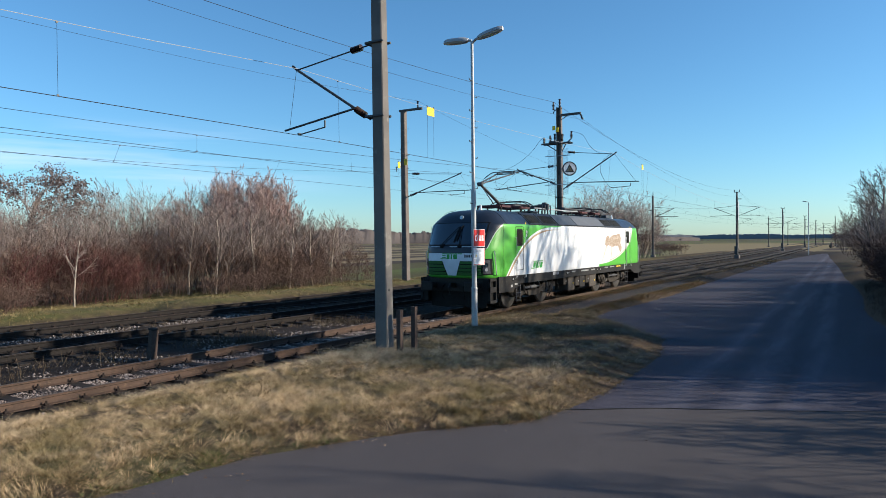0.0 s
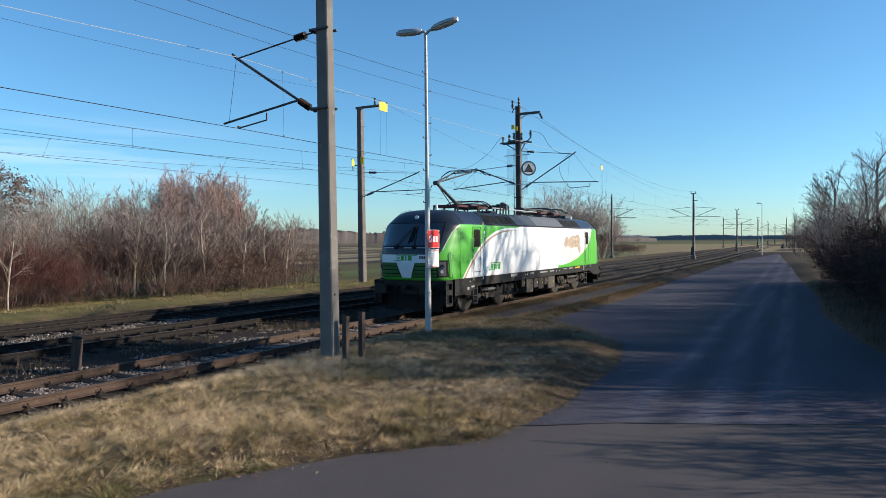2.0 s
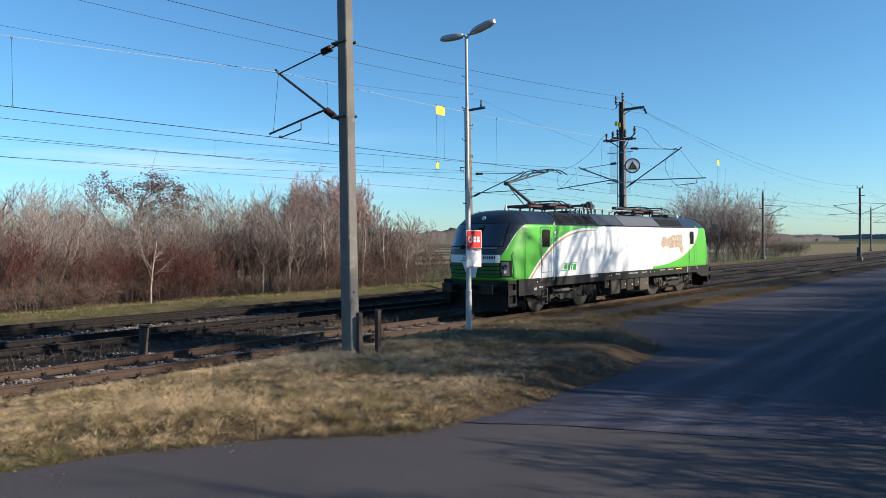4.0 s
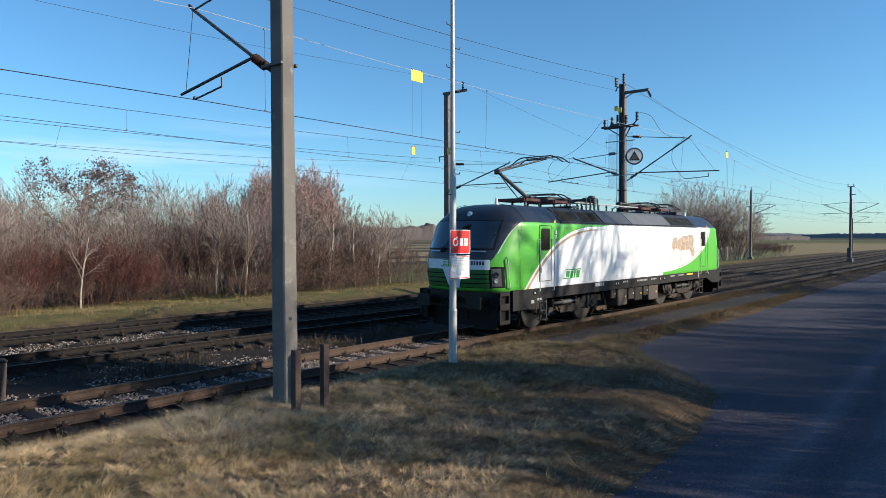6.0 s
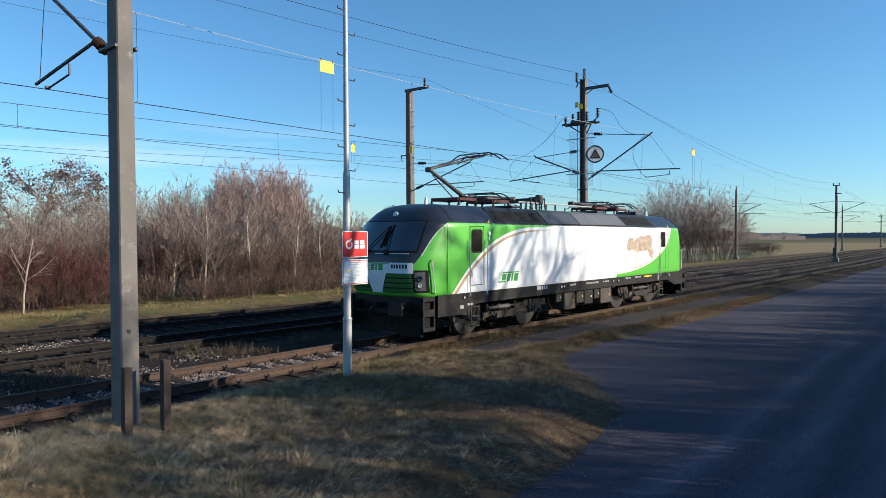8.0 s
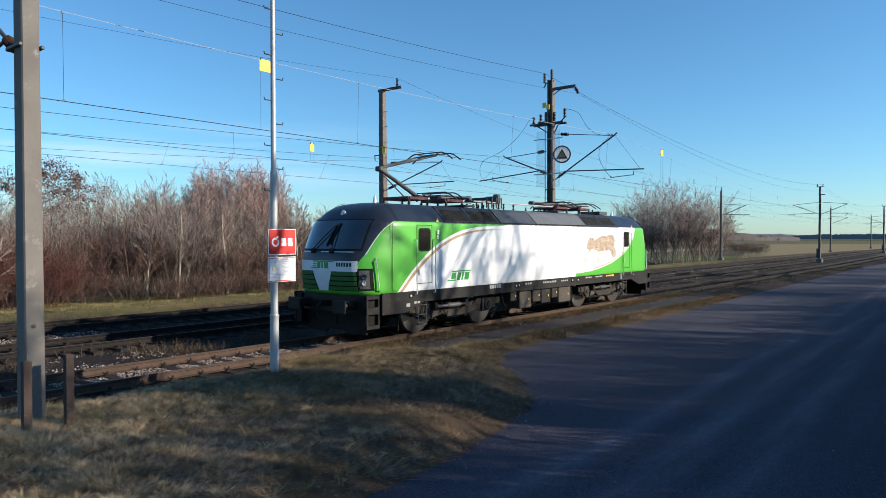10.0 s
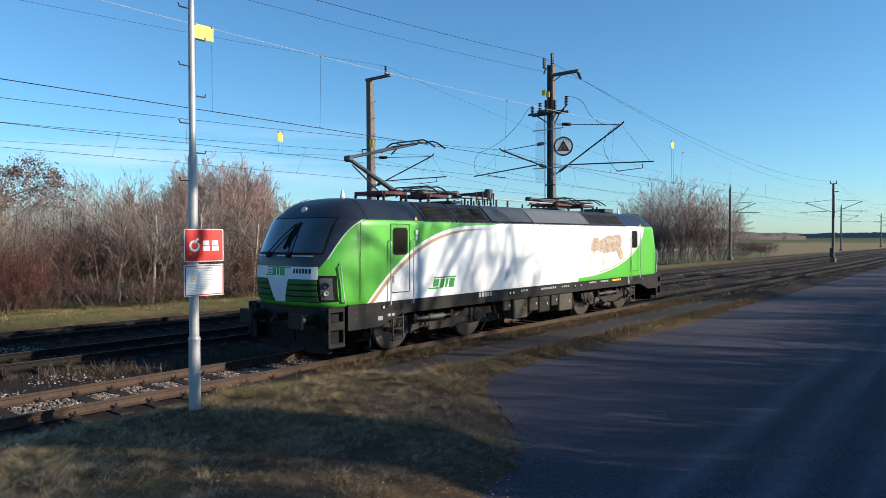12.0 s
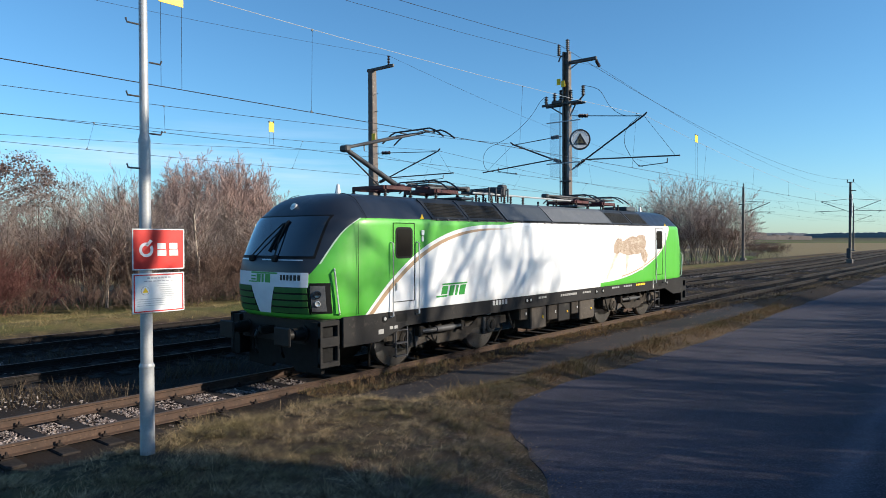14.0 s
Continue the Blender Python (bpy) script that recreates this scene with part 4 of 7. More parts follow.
# side doors, rails, lamps and lettering
for s in (1, -1):
    X = s * 1.5
    for yc in (-6.66, 6.05):
        dr = part("cab_door", MB().box((X, yc, 2.235), (0.016, 0.60, 1.56), 0.006), M_LIVERY, loco, "cab side door flush with the body")
        seal = MB()
        for a, b in (((-0.31, 1.45), (-0.31, 3.02)), ((0.31, 1.45), (0.31, 3.02)), ((-0.31, 3.02), (0.31, 3.02)), ((-0.31, 1.45), (0.31, 1.45))):
            seal.tube([(X + s * 0.004, yc + a[0], a[1]), (X + s * 0.004, yc + b[0], b[1])], 0.008, n=6)
        part("door_seal", seal, M_BLACK, dr)
        part("window_seal", MB().prism(rounded(yc, 2.625, 0.25, 0.315, 0.09), "x", X - s * 0.002, X + s * 0.014), M_BLACK, dr)
        part("window", MB().prism(rounded(yc, 2.625, 0.205, 0.27, 0.06), "x", X + s * 0.004, X + s * 0.018), M_DARKGLASS, dr)
        part("door_handle", MB().box((X + s * 0.03, yc - 0.24, 1.76), (0.03, 0.035, 0.16), 0.008), M_CHROME, dr)
        for o in (-0.38, 0.38):
            rl = MB().tube([(X, yc + o, 2.64), (X + s * 0.075, yc + o, 2.62), (X + s * 0.075, yc + o, 1.18), (X, yc + o, 1.16)], 0.018, n=8)
            part("grab_rail", rl, M_CHROME, loco)
        part("side_lamp", MB().box((X + s * 0.02, yc + 0.55, 2.83), (0.04, 0.09, 0.11), 0.012).box((X + s * 0.015, yc + 0.55, 2.70), (0.03, 0.06, 0.11), 0.01), M_WHITE, loco)
        part("warning_triangle", MB().prism([(yc + 0.52, 3.10), (yc + 0.66, 3.10), (yc + 0.59, 3.22)], "x", s * 1.462, s * 1.468), M_YELLOW, loco)
    for yj in (-7.9, 7.9):
        part("panel_joint", MB().box((X * 0.9975, yj, 2.17), (0.006, 0.009, 1.74)), M_BLACK, loco)
    for y0, y1, z0, z1 in ((-5.66, -5.30, 1.45, 1.486), (-5.50, -5.31, 1.505, 1.685), (-5.25, -5.10, 1.465, 1.685), (-5.04, -4.96, 1.465, 1.685), (-4.90, -4.70, 1.465, 1.685), (-5.46, -4.60, 1.705, 1.738)):
        lean = (z1 - z0) * 0.3
        part("logo_bar", MB().prism([(y0, z0), (y1, z0), (y1 + lean, z1), (y0 + lean, z1)], "x", X, X + s * 0.006), M_LOGOGREEN, loco)
    for y0, w, z0, h, m in ((-7.40, 0.20, 0.90, 0.09, M_LETTER), (-7.08, 0.26, 0.95, 0.06, M_LETTER), (-3.62, 0.62, 1.18, 0.11, M_STEEL), (-1.62, 0.42, 1.17, 0.055, M_LETTER), (-0.5, 0.9, 1.16, 0.06, M_LETTER),
                            (0.72, 0.5, 1.16, 0.05, M_LETTER), (2.55, 0.5, 1.19, 0.05, M_STEEL), (3.35, 0.6, 1.19, 0.05, M_STEEL), (4.25, 0.7, 1.19, 0.06, M_YELLOW), (5.55, 0.12, 1.15, 0.3, M_STEEL)):
        n = max(1, int(w / 0.11))
        for i in range(n):
            part("lettering_bar", MB().box((s * 1.4945, y0 + w * (i + 0.5) / n, z0), (0.005, w / n * 0.72, h), 0.001), m, loco)
    for y0 in (-7.2, -2.15, 1.95, 6.75, -1.98, 1.55):
        part("filler_cap", MB().lathe((s * 1.49, y0, 1.14), (s, 0, 0), [(0, 0.075), (0.014, 0.075), (0.016, 0.05), (0.006, 0.045)], 16), M_BLACK, loco)
        part("cap_bolt", MB().lathe((s * 1.50, y0, 1.14), (s, 0, 0), [(0, 0.035), (0.012, 0.035), (0.014, 0.02)], 10), M_STEEL, loco)
    # printed picture: plain mottled patches
    for lift, (yc, zc, a, b, tilt) in enumerate(((3.95, 2.44, 1.02, 0.29, 0.04), (4.45, 2.52, 0.58, 0.26, 0.15), (2.98, 2.46, 0.36, 0.22, 0.3), (4.85, 2.14, 0.30, 0.20, -0.6))):
        ring = []
        for i in range(30):
            g = math.tau * i / 30
            r = 1 + 0.07 * math.sin(3 * g + yc) + 0.05 * math.sin(7 * g + zc) + 0.03 * math.sin(13 * g)
            u, v = a * r * math.cos(g), b * r * math.sin(g)
            ring.append((yc + u * math.cos(tilt) - v * math.sin(tilt), zc + u * math.sin(tilt) + v * math.cos(tilt)))
        part("printed_patch", MB().prism(ring, "x", s * 1.499, s * (1.502 + 0.0015 * lift)), M_PATTERN, loco, "mottled tan printed shape")
    for ya, za, yb, zb, w in ((2.95, 2.32, 2.18, 1.46, 0.13), (3.62, 2.22, 3.50, 1.62, 0.12), (5.0, 2.1, 4.72, 1.66, 0.10)):
        part("printed_streak", MB().prism([(ya - w, za), (ya + w, za), (yb + w * 0.4, zb), (yb - w * 0.4, zb)], "x", s * 1.499, s * 1.5012), M_PALEPRINT, loco, "pale tan printed streak")

# roof: shoulder panels, grilles, hooks
for s in (1, -1):
    for y0, y1, open_grille in ((-5.75, -4.55, 1), (-4.50, -3.05, 1), (-3.0, -0.95, 0), (-0.9, 2.55, 0), (2.6, 3.95, 1), (4.0, 5.25, 1)):
        lift = 0.012 if open_grille else 0.03

        def slope(u, v):
            t = v
            return (s * (1.475 - 0.36 * t + lift * 0.75), u, 3.125 + 0.36 * t + lift * 0.65)

        pn = part("roof_panel", MB().grid(slope, [y0, y1], [0, 1]).add([slope(y0, 1), slope(y1, 1), (s * 1.0, y1, 3.58), (s * 1.0, y0, 3.58)], [(0, 1, 2, 3)])
                  .add([slope(y0, 0), slope(y0, 1), (s * 1.0, y0, 3.58), (s * 1.0, y0, 3.12)], [(0, 1, 2, 3)]).add([slope(y1, 0), slope(y1, 1), (s * 1.0, y1, 3.58), (s * 1.0, y1, 3.12)], [(0, 1, 2, 3)]),
                  M_GRILLEPANEL if open_grille else (M_ROOF if y1 < 0 else M_ROOFPALE), loco)
        if open_grille:
            n = 9
            for i in range(n):
                t = 0.14 + 0.76 * i / (n - 1)
                a, b = slope(y0 + 0.08, t), slope(y1 - 0.08, t)
                part("louvre", MB().box(((a[0] + s * 0.008), (y0 + y1) / 2, a[2] + 0.008), (0.012, y1 - y0 - 0.16, 0.022), 0.003), M_BLACK, pn)
    hooks = [-5.6 + 0.36 * i for i in range(31)]
    for hy in hooks:
        part("roof_hook", MB().box((s * 1.487, hy, 3.108), (0.03, 0.07, 0.045), 0.008), M_DARKSTEEL, loco)
    part("roof_gutter", MB().box((s * 1.475, -0.2, 3.102), (0.035, 11.2, 0.02), 0.004), M_DARKSTEEL, loco)


def insulator(mb, x, y, z, h=0.28, r=0.05):
    n = 5
    prof = [(0, r * 0.5)]
    for i in range(n):
        prof += [(h * (i + 0.25) / n, r * 0.5), (h * (i + 0.5) / n, r), (h * (i + 0.75) / n, r * 0.5)]
    prof.append((h, r * 0.5))
    return mb.lathe((x, y, z), (0, 0, 1), prof, 9)


def pantograph(y0, raised, flip):
    """A single-arm current collector on its red base."""
    b0 = y0 - flip * (0.80 if raised else 0.0)
    pg = part("pantograph", MB().box((0, b0, 3.82), (1.0, 0.10, 0.09), 0.01).box((0, b0 + flip * 0.80, 3.82), (1.0, 0.10, 0.09), 0.01)
              .box((-0.5, b0 + flip * 0.40, 3.82), (0.08, 0.80, 0.09), 0.01).box((0.5, b0 + flip * 0.40, 3.82), (0.08, 0.80, 0.09), 0.01).box((0, y0 + flip * 0.1, 3.88), (0.34, 0.22, 0.14), 0.03), M_PLUMRED, loco,
              "raised single-arm pantograph" if raised else "folded pantograph on a red base")
    for sx in (-0.5, 0.5):
        for dy in (0, 0.80):
            part("insulator", insulator(MB(), sx, b0 + flip * dy, 3.60, 0.18, 0.06), M_INSUL, pg)
    hinge = (0, y0 + flip * 0.1, 3.92)
    if raised:
        knee, head = (0, y0 - flip * 1.49, 4.62), (0, y0 + flip * 0.80, 5.27)
    else:
        knee, head = (0, y0 + flip * 1.75, 3.97), (0, y0 + flip * 0.1, 4.08)
    part("lower_arm", MB().tube([hinge, knee], 0.065, 0.05, 10), M_DARKSTEEL, pg, smooth=True)
    part("upper_arm", MB().tube([(-0.06, knee[1], knee[2] + 0.02), (-0.40, head[1] - flip * 0.25, head[2] - 0.12)], 0.032, 0.024, 8)
         .tube([(0.06, knee[1], knee[2] + 0.02), (0.40, head[1] - flip * 0.25, head[2] - 0.12)], 0.032, 0.024, 8)
         .tube([(-0.40, head[1] - flip * 0.25, head[2] - 0.12), (0.40, head[1] - flip * 0.25, head[2] - 0.12)], 0.022, n=6)
         .box((0, knee[1], knee[2]), (0.22, 0.16, 0.14), 0.03), M_DARKSTEEL, pg)
    part("guide_rod", MB().tube([(0.1, y0 + flip * 0.55 * (-1 if raised else 1), 3.86), (0.1, knee[1] + flip * 0.03, knee[2] - 0.16)], 0.018, n=6), M_DARKSTEEL, pg)
    strips = MB()
    for dy in (-0.2, 0.2):
        pts = []
        for i in range(15):
            u = -0.97 + 1.94 * i / 14
            drop = max(0, abs(u) - 0.56)
            pts.append((u, head[1] + dy, head[2] - 0.02 - 0.75 * drop ** 1.35))
        strips.tube(pts, 0.02, n=6)
    for u in (-0.36, 0.36):
        strips.tube([(u, head[1] - 0.2, head[2] - 0.05), (u, head[1] + 0.2, head[2] - 0.05)], 0.018, n=6)
    part("collector_head", strips, M_DARKSTEEL, pg)
    return pg


pantograph(-5.38, True, 1)
pantograph(-4.5, False, 1)
pantograph(4.7, False, -1)
pantograph(2.9, False, -1)
bus = MB().tube([(0.35, -2.9, 3.86), (0.35, -1.2, 3.86), (0.35, 1.3, 3.85), (0.35, 2.4, 3.85)], 0.025, n=6)
part("busbar", bus, M_STEEL, loco)
for y0 in (-2.75, -2.45, -2.1, -1.8, -1.5, -1.2, -0.6, 1.2, 2.1, 5.3):
    part("insulator", insulator(MB(), 0.35, y0, 3.60, 0.24, 0.05), M_INSUL, loco)
    part("insulator", insulator(MB(), -0.35, y0 + 0.1, 3.60, 0.22, 0.045), M_INSUL, loco)
sw = MB().box((0.2, -1.6, 3.96), (0.5, 0.16, 0.24), 0.02).box((0.1, -1.25, 4.0), (0.2, 0.22, 0.34), 0.03).box((-0.1, -2.1, 3.9), (0.6, 0.7, 0.05), 0.01)
for y0 in (-2.4, -2.1, -1.85, -1.55):
    sw.tube([(0.5, y0, 3.66), (0.5, y0, 4.02)], 0.022, n=6).tube([(-0.5, y0, 3.97), (0.5, y0, 3.99)], 0.016, n=6)
part("roof_switchgear", sw, M_DARKSTEEL, loco, "dark high-voltage switchgear")
for xc, yc, wx, wy, h in ((0, -3.6, 1.5, 0.5, 0.06), (0, 2.0, 1.5, 0.5, 0.06), (0.1, 5.9, 0.9, 0.7, 0.14)):
    part("roof_mount", MB().box((xc, yc, 3.64 + h / 2), (wx, wy, h), 0.015), M_ROOF, loco)
for s in (-1, 1):
    seam = [(w * q, s * (7.62 + 0.09 * max(0.0, 3.5 - z)), z + 0.003) for z, w, q in ((3.10, 1.48, 1.001), (3.16, 1.43, 1.001), (3.25, 1.345, 1.001), (3.38, 1.22, 1.001), (3.47, 1.12, 1.001), (3.54, 1.00, 1.0), (3.59, 0.84, 1.0), (3.62, 0.6, 1.0))]
    for sx in (-1, 1):
        part("roof_seam", MB().tube([(sx * x, y, z) for x, y, z in seam], 0.006, n=4), M_BLACK, loco)

# bogies
for yb in (-4.75, 4.75):
    bg = part("bogie", MB().box((0, yb, 0.62), (1.1, 1.5, 0.45), 0.05).box((0, yb - 1.5, 0.62), (1.0, 0.9, 0.4), 0.05).box((0, yb + 1.5, 0.62), (1.0, 0.9, 0.4), 0.05), M_BOGIE, loco, "grimy four-wheel bogie")
    for s in (-1, 1):
        side = [(yb - 2.15, 0.62), (yb - 2.15, 0.80), (yb - 1.0, 0.86), (yb - 0.7, 0.66), (yb + 0.7, 0.66), (yb + 1.0, 0.86), (yb + 2.15, 0.80), (yb + 2.15, 0.62), (yb + 0.85, 0.60), (yb + 0.5, 0.40), (yb - 0.5, 0.40), (yb - 0.85, 0.60)]
        part("side_frame", MB().prism(side, "x", s * 1.0, s * 1.16), M_BOGIE, bg)
        for dy in (-0.42, 0, 0.42):
            sp = MB()
            n, pts = 40, []
            for i in range(n + 1):
                g = math.tau * 4.5 * i / n
                pts.append((s * 1.1 + 0.085 * math.cos(g), yb + dy + 0.085 * math.sin(g), 0.66 + 0.30 * i / n))
            part("coil_spring", sp.tube(pts, 0.018, n=5), M_BOGIE, bg)
        part("yaw_damper", MB().lathe((s * 1.30, yb - 1.15, 0.74), (0, 1, 0), [(0, 0.05), (0.45, 0.05), (0.45, 0.07), (1.05, 0.07), (1.05, 0.04), (1.3, 0.04)], 12), M_DARKSTEEL, bg, smooth=True)
        for dy in (-1.2, 0.2):
            part("damper_bracket", MB().box((s * 1.24, yb + dy, 0.75), (0.2, 0.1, 0.22), 0.02), M_BOGIE, bg)
        for e in (-1, 1):
            part("sand_pipe", MB().tube([(s * 0.95, yb + e * 2.3, 0.8), (s * 0.92, yb + e * 2.32, 0.45), (s * 0.78, yb + e * 2.2, 0.10)], 0.022, n=6), M_BOGIE, bg)
        for dy in (-1.5, 1.5):
            ya = yb + dy
            wh = part("wheel", MB().lathe((s * 0.685, ya, 0.625), (s, 0, 0), [(0, 0.60), (0.0, 0.645), (0.022, 0.65), (0.035, 0.628), (0.135, 0.622), (0.137, 0.56), (0.085, 0.53), (0.075, 0.47), (0.10, 0.45), (0.105, 0.34), (0.07, 0.31), (0.085, 0.20), (0.13, 0.18), (0.16, 0.12)], 40), M_WHEEL, bg, "worn steel wheel", smooth=True)
            part("brake_disc", MB().lathe((s * 0.775, ya, 0.625), (s, 0, 0), [(0, 0.23), (0.012, 0.23), (0.014, 0.25), (0.014, 0.42), (0.012, 0.44), (0, 0.44)], 36), M_DISC, wh, "ring of worn brake steel", smooth=True)
            part("tread", MB().lathe((s * 0.722, ya, 0.625), (s, 0, 0), [(0, 0.60), (0.0, 0.6285), (0.09, 0.6235), (0.1, 0.60)], 40), M_TREAD, wh, "bright running tread", smooth=True)
            e = 1 if dy < 0 else -1
            part("axle_box", MB().prism([(ya - e * 0.22, 0.78), (ya + e * 0.18, 0.84), (ya + e * 0.95, 0.72), (ya + e * 0.95, 0.52), (ya + e * 0.25, 0.40), (ya - e * 0.16, 0.42)], "x", s * 0.93, s * 1.13).lathe((s * 1.1, ya, 0.62), (s, 0, 0), [(0, 0.19), (0.08, 0.19), (0.12, 0.15), (0.12, 0.05)], 18), M_AXLEBOX, bg, "dusty axle box with guide arm")
            part("axle_cap", MB().lathe((s * 1.215, ya, 0.62), (s, 0, 0), [(0, 0.11), (0.03, 0.11), (0.035, 0.08)], 14), M_BOGIE, bg)
            part("primary_spring", MB().lathe((s * 1.05, ya - e * 0.34, 0.50), (0, 0, 1), [(0, 0.13), (0.04, 0.13), (0.04, 0.10), (0.12, 0.12), (0.20, 0.10), (0.28, 0.12), (0.34, 0.10), (0.36, 0.13), (0.40, 0.13)], 14), M_BOGIE, bg, smooth=True)
            part("primary_damper", MB().lathe((s * 1.17, ya + (0.3 if dy < 0 else -0.3), 0.42), (0, 0, 1), [(0, 0.03), (0.12, 0.03), (0.12, 0.055), (0.40, 0.055), (0.40, 0.03)], 10), M_DARKSTEEL, bg)
            part("brake_unit", MB().box((s * 0.8, ya + (0.80 if dy < 0 else -0.80), 0.50), (0.22, 0.16, 0.42), 0.03).box((s * 0.8, ya + (0.68 if dy < 0 else -0.68), 0.45), (0.1, 0.1, 0.3), 0.02), M_BOGIE, bg)
    for dy in (-1.5, 1.5):
        part("axle", MB().tube([(-0.75, yb + dy, 0.625), (0.75, yb + dy, 0.625)], 0.09, n=12), M_WHEEL, bg)
# boxes and tanks under the middle
for s in (-1, 1):
    for y0, w, h, m in ((-1.45, 0.72, 0.58, M_AXLEBOX), (-0.75, 0.5, 0.42, M_BOGIE), (-0.15, 0.62, 0.5, M_FRAME), (0.45, 0.4, 0.36, M_BOGIE), (1.15, 0.85, 0.56, M_AXLEBOX), (-2.15, 0.35, 0.3, M_BOGIE)):
        bx = part("equipment_box", MB().box((s * 1.1, y0, 0.94 - h / 2), (0.62, w, h), 0.025), m, loco)
        part("box_latch", MB().box((s * 1.415, y0 + w * 0.25, 0.94 - h / 2), (0.02, 0.05, 0.07), 0.006), M_YELLOW if w > 0.6 else M_STEEL, bx)
    part("air_tank", MB().lathe((s * 1.05, -0.95, 0.52), (0, 1, 0), [(0, 0.02), (0.03, 0.14), (0.08, 0.16), (1.2, 0.16), (1.25, 0.14), (1.28, 0.02)], 16), M_BOGIE, loco, smooth=True)
    for yc in (-6.66, 6.05):
        ld = MB()
        for dy in (-0.17, 0.17):
            ld.box((s * 1.43, yc + dy, 0.62), (0.03, 0.03, 0.62), 0.005)
        for zc in (0.34, 0.60, 0.86):
            ld.box((s * 1.40, yc, zc), (0.12, 0.34, 0.025), 0.005)
        part("cab_steps", ld, M_DARKSTEEL, loco)
    for y0 in (-2.6, 2.6, -5.6, 5.6):
        part("hose", MB().tube([(s * 1.2, y0, 0.95), (s * 1.26, y0 + 0.1, 0.55), (s * 1.2, y0 + 0.28, 0.42), (s * 1.1, y0 + 0.45, 0.7)], 0.022, n=6), M_BLACK, loco)

# ---- masts, lamps, posts ----
def gz(x, y):
    return float(ground_height(np.array([x]), np.array([y]))[0])


def stick_insulator(mb, a, b, r=0.055, n=6):
    """A ribbed insulator between two points."""
    a, b = Vector(a), Vector(b)
    ln = (b - a).length
    prof = [(0, r * 0.45)]
    for i in range(n):
        prof += [(ln * (i + 0.2) / n, r * 0.5), (ln * (i + 0.5) / n, r), (ln * (i + 0.8) / n, r * 0.5)]
    prof.append((ln, r * 0.45))
    return mb.lathe(a, b - a, prof, 8)


def h_beam(mb, x, y, z0, z1, w0, w1, lean=0.0, flange=0.03):
    """A tapering H section, web across the tracks, as one joined outline."""
    f = flange
    out = [(-1, -f, -1), (-1, f, -1), (-1, f, -0.06), (1, -f, -0.06), (1, -f, -1), (1, f, -1), (1, f, 1), (1, -f, 1), (1, -f, 0.06), (-1, f, 0.06), (-1, f, 1), (-1, -f, 1)]
    n = len(out)
    mb.add([(x + u * w0 / 2 + d, y + v * w0 / 2, z0) for u, d, v in out] + [(x + lean + u * w1 / 2 + d, y + v * w1 / 2, z1) for u, d, v in out],
           [tuple(range(n))[::-1], tuple(range(n, 2 * n))] + [(i, (i + 1) % n, (i + 1) % n + n, i + n) for i in range(n)])
    return mb


def box_mast(mb, x, y, z0, z1, w0, w1, lean=0.0, deep=1.0):
    b = 0.86
    ring = [(1, b), (b, 1), (-b, 1), (-1, b), (-1, -b), (-b, -1), (b, -1), (1, -b)]
    n = len(ring)
    mb.add([(x + u * w0 / 2, y + v * w0 * deep / 2, z0) for u, v in ring] + [(x + lean + u * w1 / 2, y + v * w1 * deep / 2, z1) for u, v in ring],
           [tuple(range(n)), tuple(range(2 * n - 1, n - 1, -1))] + [(i, (i + 1) % n, (i + 1) % n + n, i + n) for i in range(n)])
    return mb


def cantilever(owner, x, y, s, tie, brk, tip, reg_end, reg_z, drop_x, contact):
    """Swivelling bracket: tie, diagonal tube, registration tube, steady arm."""
    cl = part("cantilever", MB().tube([brk, tip], 0.032, n=8).tube([Vector(brk).lerp(Vector(tip), 0.2), reg_end], 0.026, n=8)
              .tube([(tip[0], y, tip[2]), (tip[0] + s * 0.12, y, tip[2] + 0.10)], 0.03, n=6), M_DARKSTEEL, owner, "dark steel cantilever bracket")
    part("tie_rod", MB().tube([tie, (tip[0], y, tip[2] - 0.02)], 0.017, n=6), M_DARKSTEEL, cl)
    t, b, e = Vector(tie), Vector(brk), Vector(tip)
    part("insulator", stick_insulator(MB(), t + (e - t) * 0.10, t + (e - t) * 0.24, 0.085), M_INSUL, cl)
    part("insulator", stick_insulator(MB(), b + (e - b) * 0.06, b + (e - b) * 0.19, 0.085), M_INSUL, cl)
    part("steady_arm", MB().tube([(drop_x, y, reg_z), (drop_x, y, reg_z - 0.16)], 0.018, n=6).tube([(drop_x, y, reg_z - 0.16), contact], 0.016, n=6)
         .box((contact[0], y, contact[2] + 0.02), (0.06, 0.08, 0.05), 0.01), M_DARKSTEEL, cl)
    part("stay_wire", MB().tube([(tip[0], y, tip[2]), (reg_end[0] - s * 0.15, y, reg_end[2])], 0.006, n=4), M_WIRE, cl)
    return cl


# grey mast beside the siding
MA = (3.17, -16.99)
mast = thing("overhead_mast", "grey tapered catenary mast standing in dry grass by the siding", "mast", (0, 0, 0), "catenary masts")
part("post", box_mast(MB(), MA[0], MA[1], 0.0, 9.6, 0.335, 0.275, -0.12, 0.78), M_CONCRETE, mast)
part("footing", MB().box((MA[0], MA[1], -0.02), (0.52, 0.46, 0.24), 0.04), M_SLEEPERPOST, mast)
for zc in (5.33, 6.97):
    part("clamp", MB().box((MA[0] - 0.12, MA[1] - 0.14, zc), (0.48, 0.05, 0.05), 0.01).box((MA[0] - 0.12, MA[1] + 0.14, zc), (0.48, 0.05, 0.05), 0.01)
         .box((MA[0] - 0.36, MA[1], zc), (0.06, 0.32, 0.06), 0.01), M_DARKSTEEL, mast)
